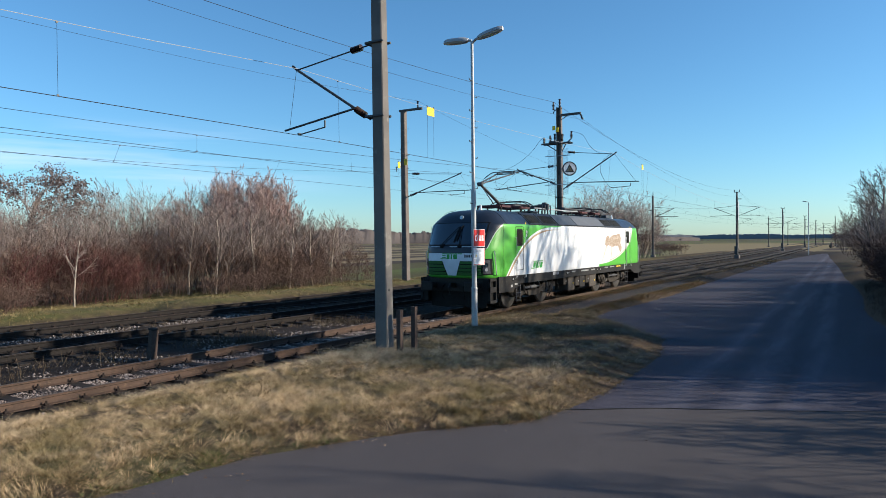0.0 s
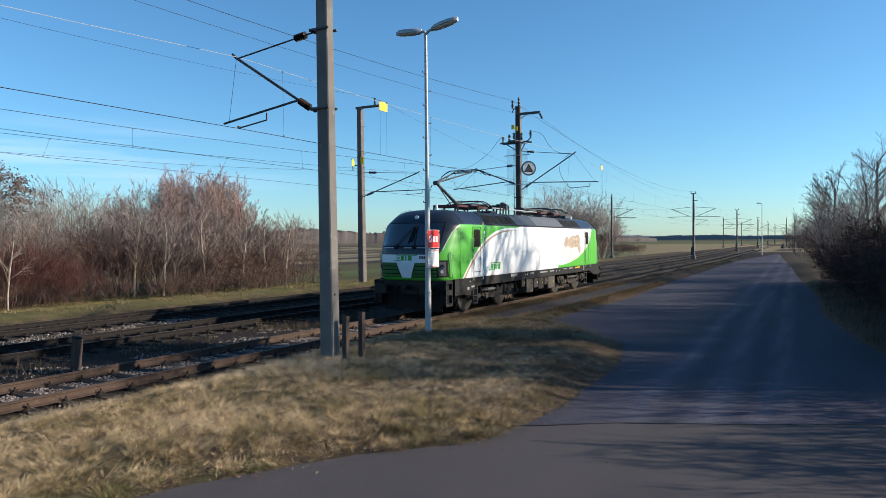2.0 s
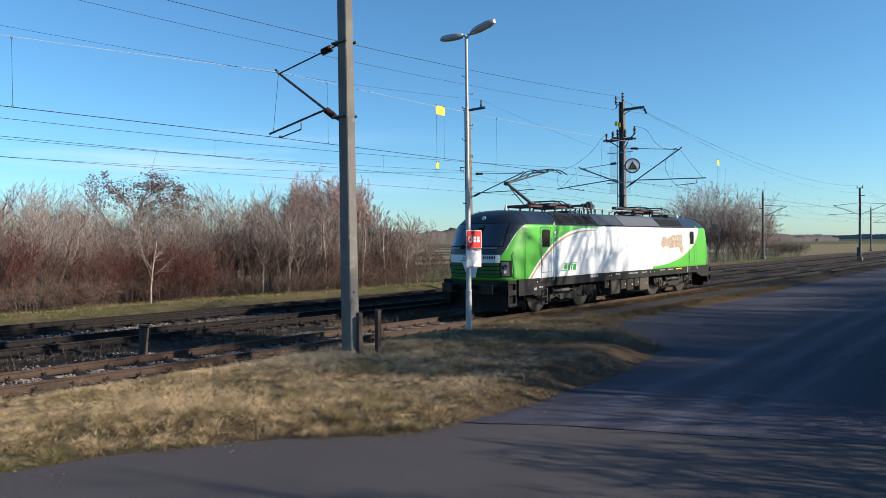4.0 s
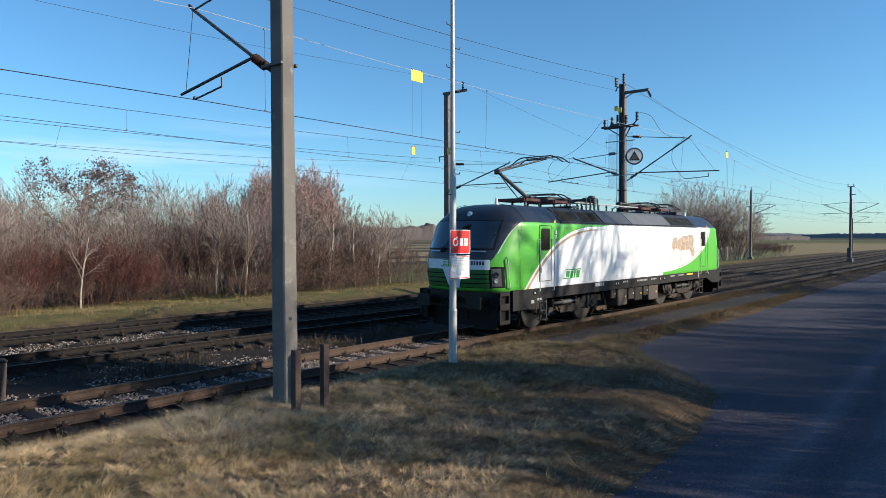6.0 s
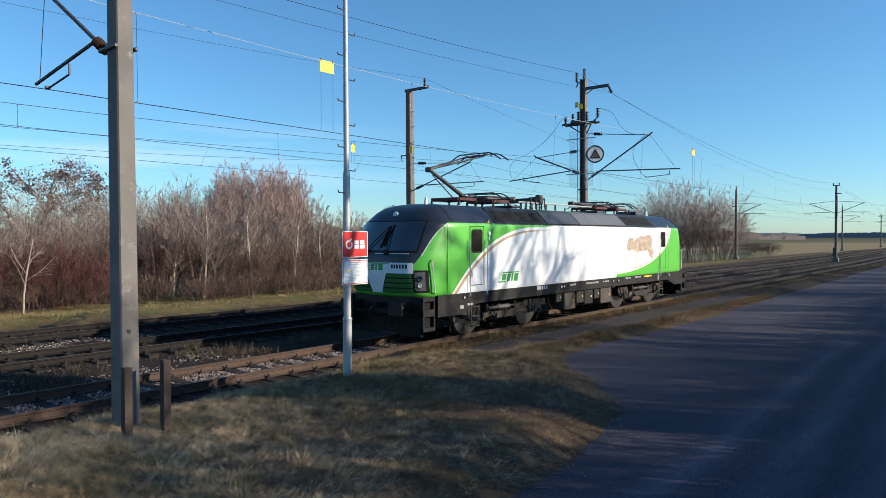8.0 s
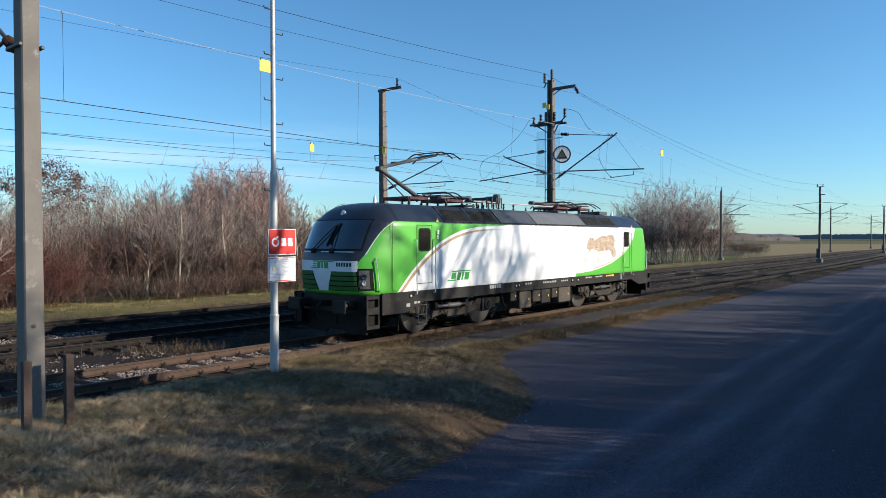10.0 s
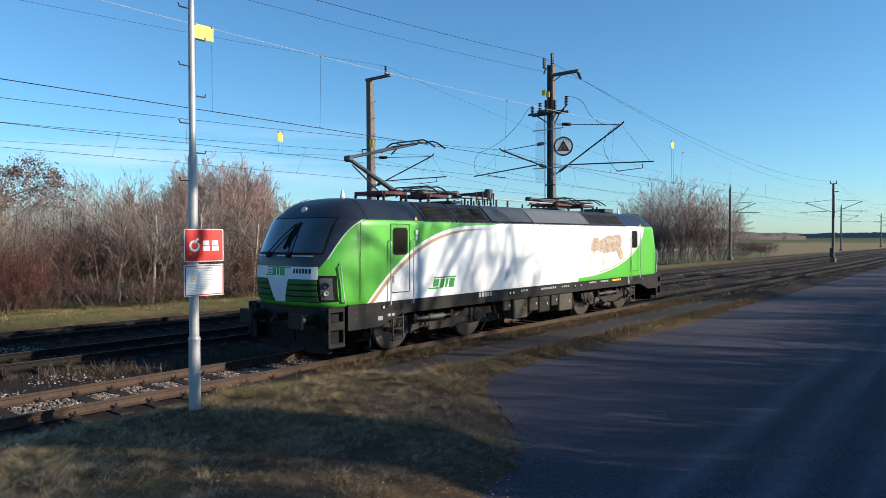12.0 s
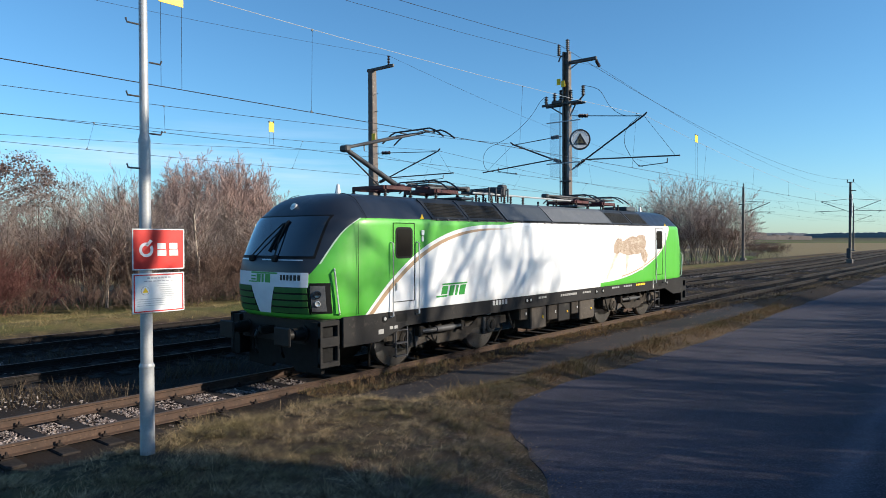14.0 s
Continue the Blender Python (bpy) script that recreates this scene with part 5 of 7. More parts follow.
part("bolt_hole", MB().lathe((MA[0] + 0.142, MA[1] - 0.02, 1.45), (1, 0, 0), [(0, 0.03), (0.012, 0.03), (0.014, 0.02)], 10), M_BLACKPRINT, mast)
cantilever(mast, MA[0], MA[1], -1, (2.82, MA[1], 6.97), (2.82, MA[1], 5.30), (0.55, MA[1], 6.72), (0.15, MA[1], 5.27), 5.40, 1.45, (0.62, MA[1], 5.13))

# short square posts
for i, (px, py, h) in enumerate(((3.79, -17.275, 1.05), (3.81, -16.755, 1.08))):
    st = thing("marker_post", "short rusty steel channel post standing in dry grass", "post", (px, py, 0), "pair of posts")
    part("channel", MB().prism([(-0.052, -0.05), (0.052, -0.05), (0.052, 0.05), (0.038, 0.05), (0.038, -0.034), (-0.038, -0.034), (-0.038, 0.05), (-0.052, 0.05)], "z", 0.02, h), M_SLEEPERPOST, st)
    part("base_plate", MB().box((0, 0, 0.10), (0.22, 0.22, 0.03), 0.005), M_MASTBROWN, st)
st = thing("fouling_post", "stubby weathered wooden marker between the tracks", "post", (-1.9, -19.3, -0.2))
part("stub", MB().box((0, 0, 0.34), (0.17, 0.17, 0.72), 0.02, Matrix.Rotation(0.12, 3, "Y")), M_SLEEPERPOST, st)
part("cap", MB().box((0.04, 0, 0.71), (0.19, 0.19, 0.05), 0.015, Matrix.Rotation(0.12, 3, "Y")), M_SLEEPER, st)

# lamp post with two lamps and two boards
LP = (3.10, -12.80)
lamp = thing("yard_lamp", "grey steel lamp post with two lamp heads and climbing pegs", "street lamp", (LP[0], LP[1], 0))
part("lower_pole", MB().tube([(0, 0, 0.0), (0, 0, 1.22)], 0.086, 0.082, 20), M_STEEL, lamp, smooth=True)
part("collar", MB().lathe((0, 0, 1.20), (0, 0, 1), [(0, 0.086), (0.02, 0.090), (0.05, 0.074), (0.05, 0.066)], 20), M_STEEL, lamp, smooth=True)
part("middle_pole", MB().tube([(0, 0, 1.22), (-0.01, 0, 3.9)], 0.070, 0.067, 20), M_STEEL, lamp, smooth=True)
part("upper_pole", MB().tube([(-0.01, 0, 3.88), (-0.03, 0, 8.0)], 0.052, 0.040, 16), M_STEEL, lamp, smooth=True)
part("reducer", MB().lathe((-0.01, 0, 3.86), (0, 0, 1), [(0, 0.069), (0.02, 0.069), (0.10, 0.052), (0.10, 0.04)], 18), M_STEEL, lamp, smooth=True)
for i in range(9):
    sy = 1 if i % 2 else -1
    zc = 3.55 + i * 0.42
    part("climbing_peg", MB().tube([(0, sy * 0.06, zc), (0, sy * 0.20, zc), (0, sy * 0.215, zc + 0.045)], 0.011, n=6), M_DARKSTEEL, lamp)
for s, tilt in ((-1, 0.05), (1, 0.16)):
    body, lensm = MB(), MB()
    for mb, z0, z1, w in ((body, 0.0, 0.13, 0.15), (lensm, -0.055, 0.0, 0.125)):
        us = [0.10, 0.22, 0.40, 0.70, 0.90, 1.0]
        ws = [0.35, 0.8, 1.0, 1.0, 0.8, 0.35]
        secs = []
        for u, k in zip(us, ws):
            sec = []
            for j in range(10):
                g = math.pi * j / 9
                zz = (math.sin(g)) * (z1 - z0) * (0.5 + 0.5 * k)
                zz = z0 + zz if z1 > 0.01 else z1 - math.sin(g) * (z1 - z0) * k
                sec.append((s * (0.06 + u * 0.86), math.cos(g) * w * k, 8.02 + zz + tilt * u))
            secs.append(sec)
        base = len(mb.v)
        for sec in secs:
            mb.v += sec
        for i in range(len(secs) - 1):
            for j in range(9):
                q = base + i * 10 + j
                mb.f.append((q, q + 1, q + 11, q + 10))
            mb.f.append((base + i * 10 + 9, base + i * 10, base + i * 10 + 10, base + i * 10 + 19))
        mb.f.append(tuple(base + j for j in range(10)))
        mb.f.append(tuple(base + (len(secs) - 1) * 10 + j for j in range(10)))
    hd = part("lamp_head", body, M_STEEL, lamp, "cobra-shaped grey lamp head", smooth=True)
    part("lens", lensm, M_CLEARGLASS, hd, smooth=True)
    part("bracket_arm", MB().tube([(-0.03, 0, 7.94), (s * 0.06, 0, 8.03), (s * 0.22, 0, 8.06 + tilt * 0.15)], 0.035, n=10), M_STEEL, lamp)

board = thing("railway_sign", "red enamel board with white railway emblem on the lamp post", "sign", (LP[0] + 0.09, LP[1] + 0.11, 0))
part("plate", MB().box((0, 0, 2.60), (0.018, 0.64, 0.48), 0.006), M_RED, board)
rim = MB()
for a, b in (((-0.315, 2.365), (0.315, 2.365)), ((0.315, 2.365), (0.315, 2.835)), ((0.315, 2.835), (-0.315, 2.835)), ((-0.315, 2.835), (-0.315, 2.365))):
    rim.box((0.010, (a[0] + b[0]) / 2, (a[1] + b[1]) / 2), (0.006, abs(a[0] - b[0]) + 0.012, abs(a[1] - b[1]) + 0.012))
part("white_rim", rim, M_WHITE, board)
ringm = MB()
for i in range(22):
    g0, g1 = math.radians(70) + math.radians(325) * i / 22, math.radians(70) + math.radians(325) * (i + 1) / 22
    pts = [(-0.155 + r * math.cos(g), 2.595 + r * math.sin(g)) for g, r in ((g0, 0.052), (g0, 0.085), (g1, 0.085), (g1, 0.052))]
    ringm.prism(pts, "x", 0.0095, 0.014)
ringm.prism([(-0.165, 2.645), (-0.11, 2.715), (-0.08, 2.695), (-0.135, 2.632)], "x", 0.0095, 0.014)
part("emblem_ring", ringm, M_WHITE, board, "white ring emblem")
for yo in (0.035, 0.185):
    part("emblem_block", MB().box((0.0115, yo, 2.556), (0.005, 0.112, 0.072), 0.002).box((0.0115, yo - 0.004, 2.637), (0.005, 0.104, 0.070), 0.002), M_WHITE, board, "white emblem bars")
note = thing("notice_board", "white notice board with red border below the red sign", "sign", (LP[0] + 0.09, LP[1] + 0.11, 0))
part("plate", MB().box((0, 0, 2.085), (0.014, 0.645, 0.47), 0.005), M_WHITE, note)
rim = MB()
for a, b in (((-0.30, 1.872), (0.30, 1.872)), ((0.30, 1.872), (0.30, 2.298)), ((0.30, 2.298), (-0.30, 2.298)), ((-0.30, 2.298), (-0.30, 1.872))):
    rim.box((0.009, (a[0] + b[0]) / 2, (a[1] + b[1]) / 2), (0.005, abs(a[0] - b[0]) + 0.013, abs(a[1] - b[1]) + 0.013))
part("red_border", rim, M_RED, note)
for y0, w, z0, h in ((0.0, 0.30, 2.262, 0.020), (0.0, 0.38, 2.225, 0.013)):
    for i in range(7):
        part("text_bar", MB().box((0.008, y0 - w / 2 + w * (i + 0.5) / 7, z0), (0.004, w / 7 * 0.75, h)), M_GREYPRINT, note)
rnd = random.Random(11)
for i in range(11):
    z0 = 2.19 - i * 0.025
    y0 = -0.02 if i < 4 else (-0.27 if i > 6 else 0.0)
    part("text_line", MB().box((0.008, (y0 + 0.27 - rnd.uniform(0, 0.08)) / 2, z0), (0.003, 0.27 - y0 - rnd.uniform(0.02, 0.1), 0.006)), M_GREYPRINT, note)
part("warning_disc", MB().lathe((0.006, -0.17, 2.115), (1, 0, 0), [(0, 0.052), (0.004, 0.052), (0.0045, 0.045)], 20), M_GREYPRINT, note)
part("warning_disc_face", MB().lathe((0.0075, -0.17, 2.115), (1, 0, 0), [(0, 0.046), (0.004, 0.046), (0.0045, 0.04)], 20), M_WHITE, note)
part("warning_triangle", MB().prism([(-0.206, 2.093), (-0.134, 2.093), (-0.17, 2.153)], "x", 0.0125, 0.0145), M_YELLOW, note)
for zc in (2.72, 2.45, 2.2, 1.95):
    part("clamp_band", MB().lathe((LP[0], LP[1], zc), (0, 0, 1), [(0, 0.076), (0.03, 0.076)], 18), M_STEEL, None)
for o in [o for o in bpy.data.objects if o.name.startswith("clamp_band")]:
    o.parent = lamp
    o.matrix_basis = Matrix.Translation((-LP[0], -LP[1], 0))

# brown double mast behind the locomotive
MBX, MBY = -2.58, 7.0
mast = thing("overhead_mast", "rust-brown steel catenary mast with two brackets and switch gear", "mast", (0, 0, 0), "catenary masts")
part("post", h_beam(MB(), MBX, MBY, -0.2, 9.95, 0.28, 0.21, -0.06), M_MASTBROWN, mast)
part("footing", MB().box((MBX, MBY, -0.1), (0.7, 0.7, 0.3), 0.04), M_CONCRETE, mast)
part("top_arm", MB().box((MBX + 0.55, MBY, 9.50), (1.35, 0.11, 0.13), 0.015).tube([(MBX + 0.08, MBY, 9.25), (MBX + 0.45, MBY, 9.45)], 0.02, n=6), M_DARKSTEEL, mast)
part("top_bracket", MB().tube([(MBX - 0.42, MBY, 9.62), (MBX - 0.34, MBY, 9.80), (MBX - 0.05, MBY, 9.88), (MBX + 0.1, MBY, 9.88)], 0.03, n=6), M_DARKSTEEL, mast)
for a, b, r in (((-0.40, 9.84), (-0.40, 10.28), 0.085), ((-0.02, 9.95), (-0.02, 10.42), 0.085), ((1.20, 9.42), (1.34, 9.14), 0.07)):
    part("insulator", stick_insulator(MB(), (MBX + a[0], MBY, a[1]), (MBX + b[0], MBY, b[1]), r), M_INSUL, mast)
for dx, zb, zt in ((-0.98, 7.95, 8.32), (-0.60, 8.02, 8.42), (-0.32, 8.02, 8.5), (0.12, 8.05, 8.45), (0.66, 8.15, 8.55)):
    part("insulator", stick_insulator(MB(), (MBX + dx, MBY, zb), (MBX + dx, MBY, zt), 0.09), M_INSUL, mast)
cr = MB().box((MBX - 0.2, MBY - 0.16, 7.93), (1.75, 0.07, 0.09), 0.01).box((MBX - 0.2, MBY + 0.16, 7.93), (1.75, 0.07, 0.09), 0.01)
cr.tube([(MBX - 0.8, MBY, 7.9), (MBX - 0.1, MBY, 7.45)], 0.028, n=6).tube([(MBX + 0.35, MBY, 7.9), (MBX + 0.1, MBY, 7.45)], 0.028, n=6)
cr.tube([(MBX + 0.15, MBY, 7.95), (MBX + 0.45, MBY, 7.98), (MBX + 0.66, MBY, 8.15)], 0.03, n=6).box((MBX - 0.35, MBY, 8.0), (0.5, 0.5, 0.12), 0.02)
part("switch_frame", cr, M_DARKSTEEL, mast, "dark switch platform high on the mast")
part("switch_rod", MB().tube([(MBX - 0.24, MBY - 0.2, 7.9), (MBX - 0.22, MBY - 0.2, 1.2)], 0.017, n=6), M_DARKSTEEL, mast)
for dx, dz in ((-0.30, 8.78), (-0.10, 8.68)):
    part("yellow_tag", MB().box((MBX + dx, MBY - 0.2, dz), (0.17, 0.02, 0.24), 0.004), M_YELLOW, mast)
glass = Nodes("clear_guard_panel")
glass.b.inputs["Transmission Weight"].default_value, glass.b.inputs["Alpha"].default_value = 0.0, 0.11
M_GUARD = glass.done((0.55, 0.62, 0.68), 0.15, 0, 0.6)
for dx in (-0.40, 0.38):
    gp = part("guard_panel", MB().box((MBX + dx, MBY - 0.32, 6.3), (0.46, 0.008, 2.55), 0.002), M_GUARD, mast, "clear plastic guard panel")
for zc in (7.2, 5.6):
    part("panel_rail", MB().box((MBX - 0.03, MBY - 0.30, zc), (1.5, 0.03, 0.04), 0.006), M_STEEL, mast)
for zc in (4.3, 4.9, 3.7):
    part("clamp", MB().box((MBX, MBY - 0.16, zc), (0.46, 0.04, 0.06), 0.008), M_DARKSTEEL, mast)
cantilever(mast, MBX, MBY, -1, (MBX - 0.17, MBY, 6.70), (MBX - 0.17, MBY, 5.62), (-5.15, MBY, 6.56), (-6.7, MBY, 5.50), 5.66, -5.9, (-5.0, MBY, 5.34))
cantilever(mast, MBX, MBY, 1, (MBX + 0.17, MBY, 7.44), (MBX + 0.17, MBY, 5.35), (0.52, MBY, 7.12), (1.85, MBY, 5.58), 5.52, 1.40, (0.35, MBY, 5.30))
dsc = part("warning_disc", MB().lathe((-2.0, MBY - 0.10, 6.47), (0.55, -0.83, 0), [(-0.03, 0.40), (0.03, 0.40), (0.032, 0.36)], 36), M_BLACKPRINT, mast, "round white warning disc with yellow triangle")
fm = Matrix.Translation((-2.0, MBY - 0.10, 6.47)) @ Vector((0.55, -0.83, 0)).to_track_quat("Z", "Y").to_matrix().to_4x4()
f = part("disc_face", MB().lathe((0, 0, 0.031), (0, 0, 1), [(0, 0.335), (0.006, 0.335), (0.0065, 0.325)], 36), M_WHITE, dsc)
f.matrix_basis = fm
for name, r, z0, m in (("triangle_border", 0.30, 0.039, M_BLACKPRINT), ("triangle", 0.17, 0.044, M_SHADEDYELLOW)):
    f = part(name, MB().prism([(r * math.cos(math.radians(a)), r * math.sin(math.radians(a)) - 0.05) for a in (90, 210, 330)], "z", z0, z0 + 0.005), m, dsc)
    f.matrix_basis = fm
f = part("bolt_mark", MB().prism([(0.03, 0.08), (-0.04, -0.06), (0.005, -0.05), (-0.02, -0.14), (0.045, -0.02), (0.0, -0.03)], "z", 0.05, 0.053), M_BLACKPRINT, dsc)
f.matrix_basis = fm
for i in range(9):
    a = math.radians(150 - i * 15)
    f = part("text_bar", MB().box((0, 0, 0), (0.05, 0.045, 0.004)), M_GREYPRINT, dsc)
    f.matrix_basis = fm @ Matrix.Translation((0.305 * math.cos(a), 0.305 * math.sin(a), 0.040)) @ Matrix.Rotation(a - math.pi / 2, 4, "Z")
part("disc_bracket", MB().box((-2.3, MBY, 6.55), (0.4, 0.05, 0.05), 0.006).box((-2.3, MBY, 6.38), (0.4, 0.05, 0.05), 0.006), M_DARKSTEEL, mast)

# plain mast beyond the far track
MCX, MCY = -13.0, 6.6
mast = thing("overhead_mast", "weathered brown catenary mast with climbing pegs beyond the tracks", "mast", (0, 0, 0), "catenary masts")
part("post", box_mast(MB(), MCX + 0.06, MCY, -0.3, 10.8, 0.40, 0.30, -0.12), M_MASTBROWN, mast)
part("top_arm", MB().box((MCX + 0.5, MCY, 10.80), (1.75, 0.12, 0.14), 0.015), M_DARKSTEEL, mast)
part("insulator", stick_insulator(MB(), (MCX + 1.05, MCY, 10.86), (MCX + 1.05, MCY, 11.30), 0.08), M_INSUL, mast)
for i in range(12):
    sx = 1 if i % 2 else -1
    part("climbing_peg", MB().tube([(MCX + sx * 0.12, MCY, 5.0 + i * 0.42), (MCX + sx * 0.34, MCY, 5.0 + i * 0.42)], 0.013, n=5), M_DARKSTEEL, mast)
part("side_bracket", MB().box((MCX - 0.4, MCY, 7.25), (0.6, 0.06, 0.06), 0.01).tube([(MCX - 0.65, MCY, 7.25), (MCX - 0.62, MCY, 6.95)], 0.03, n=6), M_DARKSTEEL, mast)
part("yellow_tag", MB().box((MCX + 0.22, MCY - 0.2, 7.5), (0.24, 0.02, 0.4), 0.004), M_YELLOW, mast)
cantilever(mast, MCX, MCY, 1, (MCX + 0.2, MCY, 6.78), (MCX + 0.2, MCY, 5.30), (-8.9, MCY, 6.56), (-8.0, MCY, 5.54), 5.50, -8.6, (-9.6, MCY, 5.30))


def far_mast(x, y, h, arms):
    m = thing("overhead_mast", "brown catenary mast seen far along the line", "mast", (x, y, 0), "catenary masts")
    part("post", box_mast(MB(), 0, 0, -0.2, h, 0.27, 0.20), M_MASTBROWN, m)
    part("footing", MB().box((0, 0, 0.0), (0.6, 0.6, 0.5), 0.04), M_CONCRETE, m)
    if len(arms) > 1:
        part("top_bracket", MB().box((0, 0, h + 0.03), (0.7, 0.08, 0.08), 0.01), M_DARKSTEEL, m)
        part("side_bracket", MB().box((0.2, 0, h - 0.9), (0.7, 0.1, 0.1), 0.01), M_DARKSTEEL, m)
        for sx in (-0.3, 0.3):
            part("insulator", MB().tube([(sx, 0, h), (sx, 0, h + 0.35)], 0.05, n=6), M_INSUL, m)
    else:
        part("side_bracket", MB().box((-0.15, 0, h - 2.0), (0.6, 0.1, 0.1), 0.01), M_DARKSTEEL, m)
        part("insulator", MB().tube([(0, 0, h), (0, 0, h + 0.45)], 0.05, n=6), M_INSUL, m)
    if len(arms) > 1:
        part("guard_panel", MB().box((0.2, -0.2, 6.2), (0.06, 0.4, 2.5), 0.01), M_STEEL, m)
        part("control_box", MB().box((-0.05, -0.28, 0.9), (0.42, 0.3, 1.1), 0.03), M_DARKSTEEL, m)
    for s in arms:
        part("cantilever", MB().tube([(s * 0.15, 0, 6.9), (s * 2.9, 0, 6.65)], 0.025, n=6).tube([(s * 0.15, 0, 5.5), (s * 2.9, 0, 6.65)], 0.035, n=6)
             .tube([(s * 0.6, 0, 5.6), (s * 3.4, 0, 5.55)], 0.03, n=6).tube([(s * 2.9, 0, 5.55), (s * 2.6, 0, 5.3)], 0.02, n=5), M_DARKSTEEL, m)
    return m


for x, y, h, arms in ((-3.6, 70.5, 8.7, (-1, 1)), (-14.0, 67.5, 8.5, (1,)), (-4.65, 133, 8.7, (-1, 1)), (-13.2, 131, 8.5, (1,)), (-5.5, 196, 8.7, (-1, 1)), (-14.7, 193, 8.5, (1,)),
                      (-6.9, 258, 8.7, (-1, 1)), (-15.9, 256, 8.5, (1,)), (-8.2, 320, 8.7, (-1, 1)), (1.5, 210, 8.6, (-1,))):
    far_mast(x, y, h, arms)
fl = thing("yard_lamp", "slim grey lamp post with one curved arm far down the road", "street lamp", (3.7, 87, 0))
part("pole", MB().tube([(0, 0, -0.1), (0, 0, 7.7)], 0.075, 0.05, 10), M_STEEL, fl)
part("lamp_arm", MB().tube([(0, 0, 7.7), (-0.10, 0, 7.86), (-0.32, 0, 7.92)], 0.05, 0.04, 8), M_STEEL, fl)
part("lamp_head", MB().box((-0.52, 0, 7.94), (0.55, 0.25, 0.13), 0.05), M_STEEL, fl)

# ---- wires ----
def catenary(name, pts, sag, r, material, label):
    """A wire hung from point to point."""
    path = []
    for a, b in zip(pts, pts[1:]):
        a, b = Vector(a), Vector(b)
        n = max(4, int((b - a).length / 4))
        s = sag * min(1.0, (b - a).length / 60) ** 2
        for i in range(n):
            t = i / n
            q = a.lerp(b, t)
            q.z -= 4 * s * t * (1 - t)
            path.append(q)
    path.append(Vector(pts[-1]))
    return tagged(part(name, MB().tube(path, r, n=5, caps=False), material), label, "wire", "overhead wires")


def line_z(pts, sag, y):
    for a, b in zip(pts, pts[1:]):
        if a[1] <= y <= b[1]:
            ln = (Vector(b) - Vector(a)).length
            t = (y - a[1]) / (b[1] - a[1])
            return a[2] + (b[2] - a[2]) * t - 4 * sag * min(1.0, ln / 60) ** 2 * t * (1 - t), a[0] + (b[0] - a[0]) * t
    return None


SYSTEMS = [
    ([(0.5, -78, 6.75), (0.58, -16.95, 6.74), (0.52, 7, 7.14), (-0.3, 70.5, 6.7), (-1.8, 133, 6.7), (-3.3, 196, 6.7), (-6.5, 320, 6.7)], [(0.2, -78, 4.72), (0.62, -16.95, 5.12), (0.35, 7, 5.20), (0, 70.5, 5.3), (-1.8, 133, 5.3), (-6.5, 320, 5.3)], 1.1),
    ([(-4.9, -56, 6.6), (-5.15, 7, 6.58), (-6.2, 70.5, 6.7), (-7.7, 133, 6.7), (-12.3, 320, 6.7)], [(-5.2, -56, 5.34), (-5.0, 7, 5.32), (-5.9, 70.5, 5.3), (-7.6, 133, 5.3), (-12.3, 320, 5.3)], 0.85),
    ([(-9.2, -56, 6.6), (-8.9, 6.6, 6.58), (-10.6, 67.5, 6.7), (-12.0, 131, 6.7), (-16.6, 320, 6.7)], [(-9.0, -56, 5.3), (-9.6, 6.6, 5.28), (-10.4, 67.5, 5.3), (-12.0, 131, 5.3), (-16.6, 320, 5.3)], 0.85),
]
for i, (carrier, contact, sag) in enumerate(SYSTEMS):
    catenary("carrier_wire", carrier, sag, 0.0065, M_WIREBRIGHT if i == 0 else M_WIRE, "bright twisted carrier wire above the siding" if i == 0 else "thin dark carrier wire above a running track")
    catenary("contact_wire", contact, 0.03, 0.0075 if i == 0 else 0.0065, M_WIRE, "dark copper contact wire hung level over the track")
    y = -52.0
    while y < 128:
        y += 7.3
        a, b = line_z(carrier, sag, y), line_z(contact, 0.03, y)
        if a and b and a[0] - b[0] > 0.08:
            tagged(part("dropper", MB().tube([(a[1], y, a[0]), (b[1], y, b[0])], 0.0036, n=4, caps=False).box((b[1], y, b[0] + 0.015), (0.02, 0.035, 0.035)).box((a[1], y, a[0] - 0.01), (0.02, 0.035, 0.035)), M_WIRE),
                   "thin dropper hanging between carrier and contact wire", "wire", "droppers")
for pts, r, m, lb in (([(-2.5, -56, 10.2), (MBX - 0.42, 7, 10.3), (-3.5, 70.5, 9.0), (-5.0, 133, 9.0), (-9.5, 320, 9.0)], 0.008, M_WIRE, "dark feeder line along the mast tops"),
                      ([(-1.2, -56, 9.3), (MBX + 1.36, 7, 9.12), (-2.9, 70.5, 8.2), (-4.5, 133, 8.2), (-9.1, 320, 8.2)], 0.005, M_WIRE, "thin dark earth line along the masts"),
                      ([(-11.9, -56, 11.2), (MCX + 1.05, MCY, 11.3), (-13.3, 67.5, 9.0), (-14.8, 131, 9.0), (-19.5, 320, 9.0)], 0.006, M_WIRE, "dark feeder line beyond the tracks"),
                      ([(-12.6, -56, 6.9), (MCX - 0.62, MCY, 6.95), (-13.9, 67.5, 6.6), (-15.4, 131, 6.6)], 0.006, M_WIRE, "return line along the far masts")):
    catenary("feeder_line", pts, 1.3, r, m, lb)
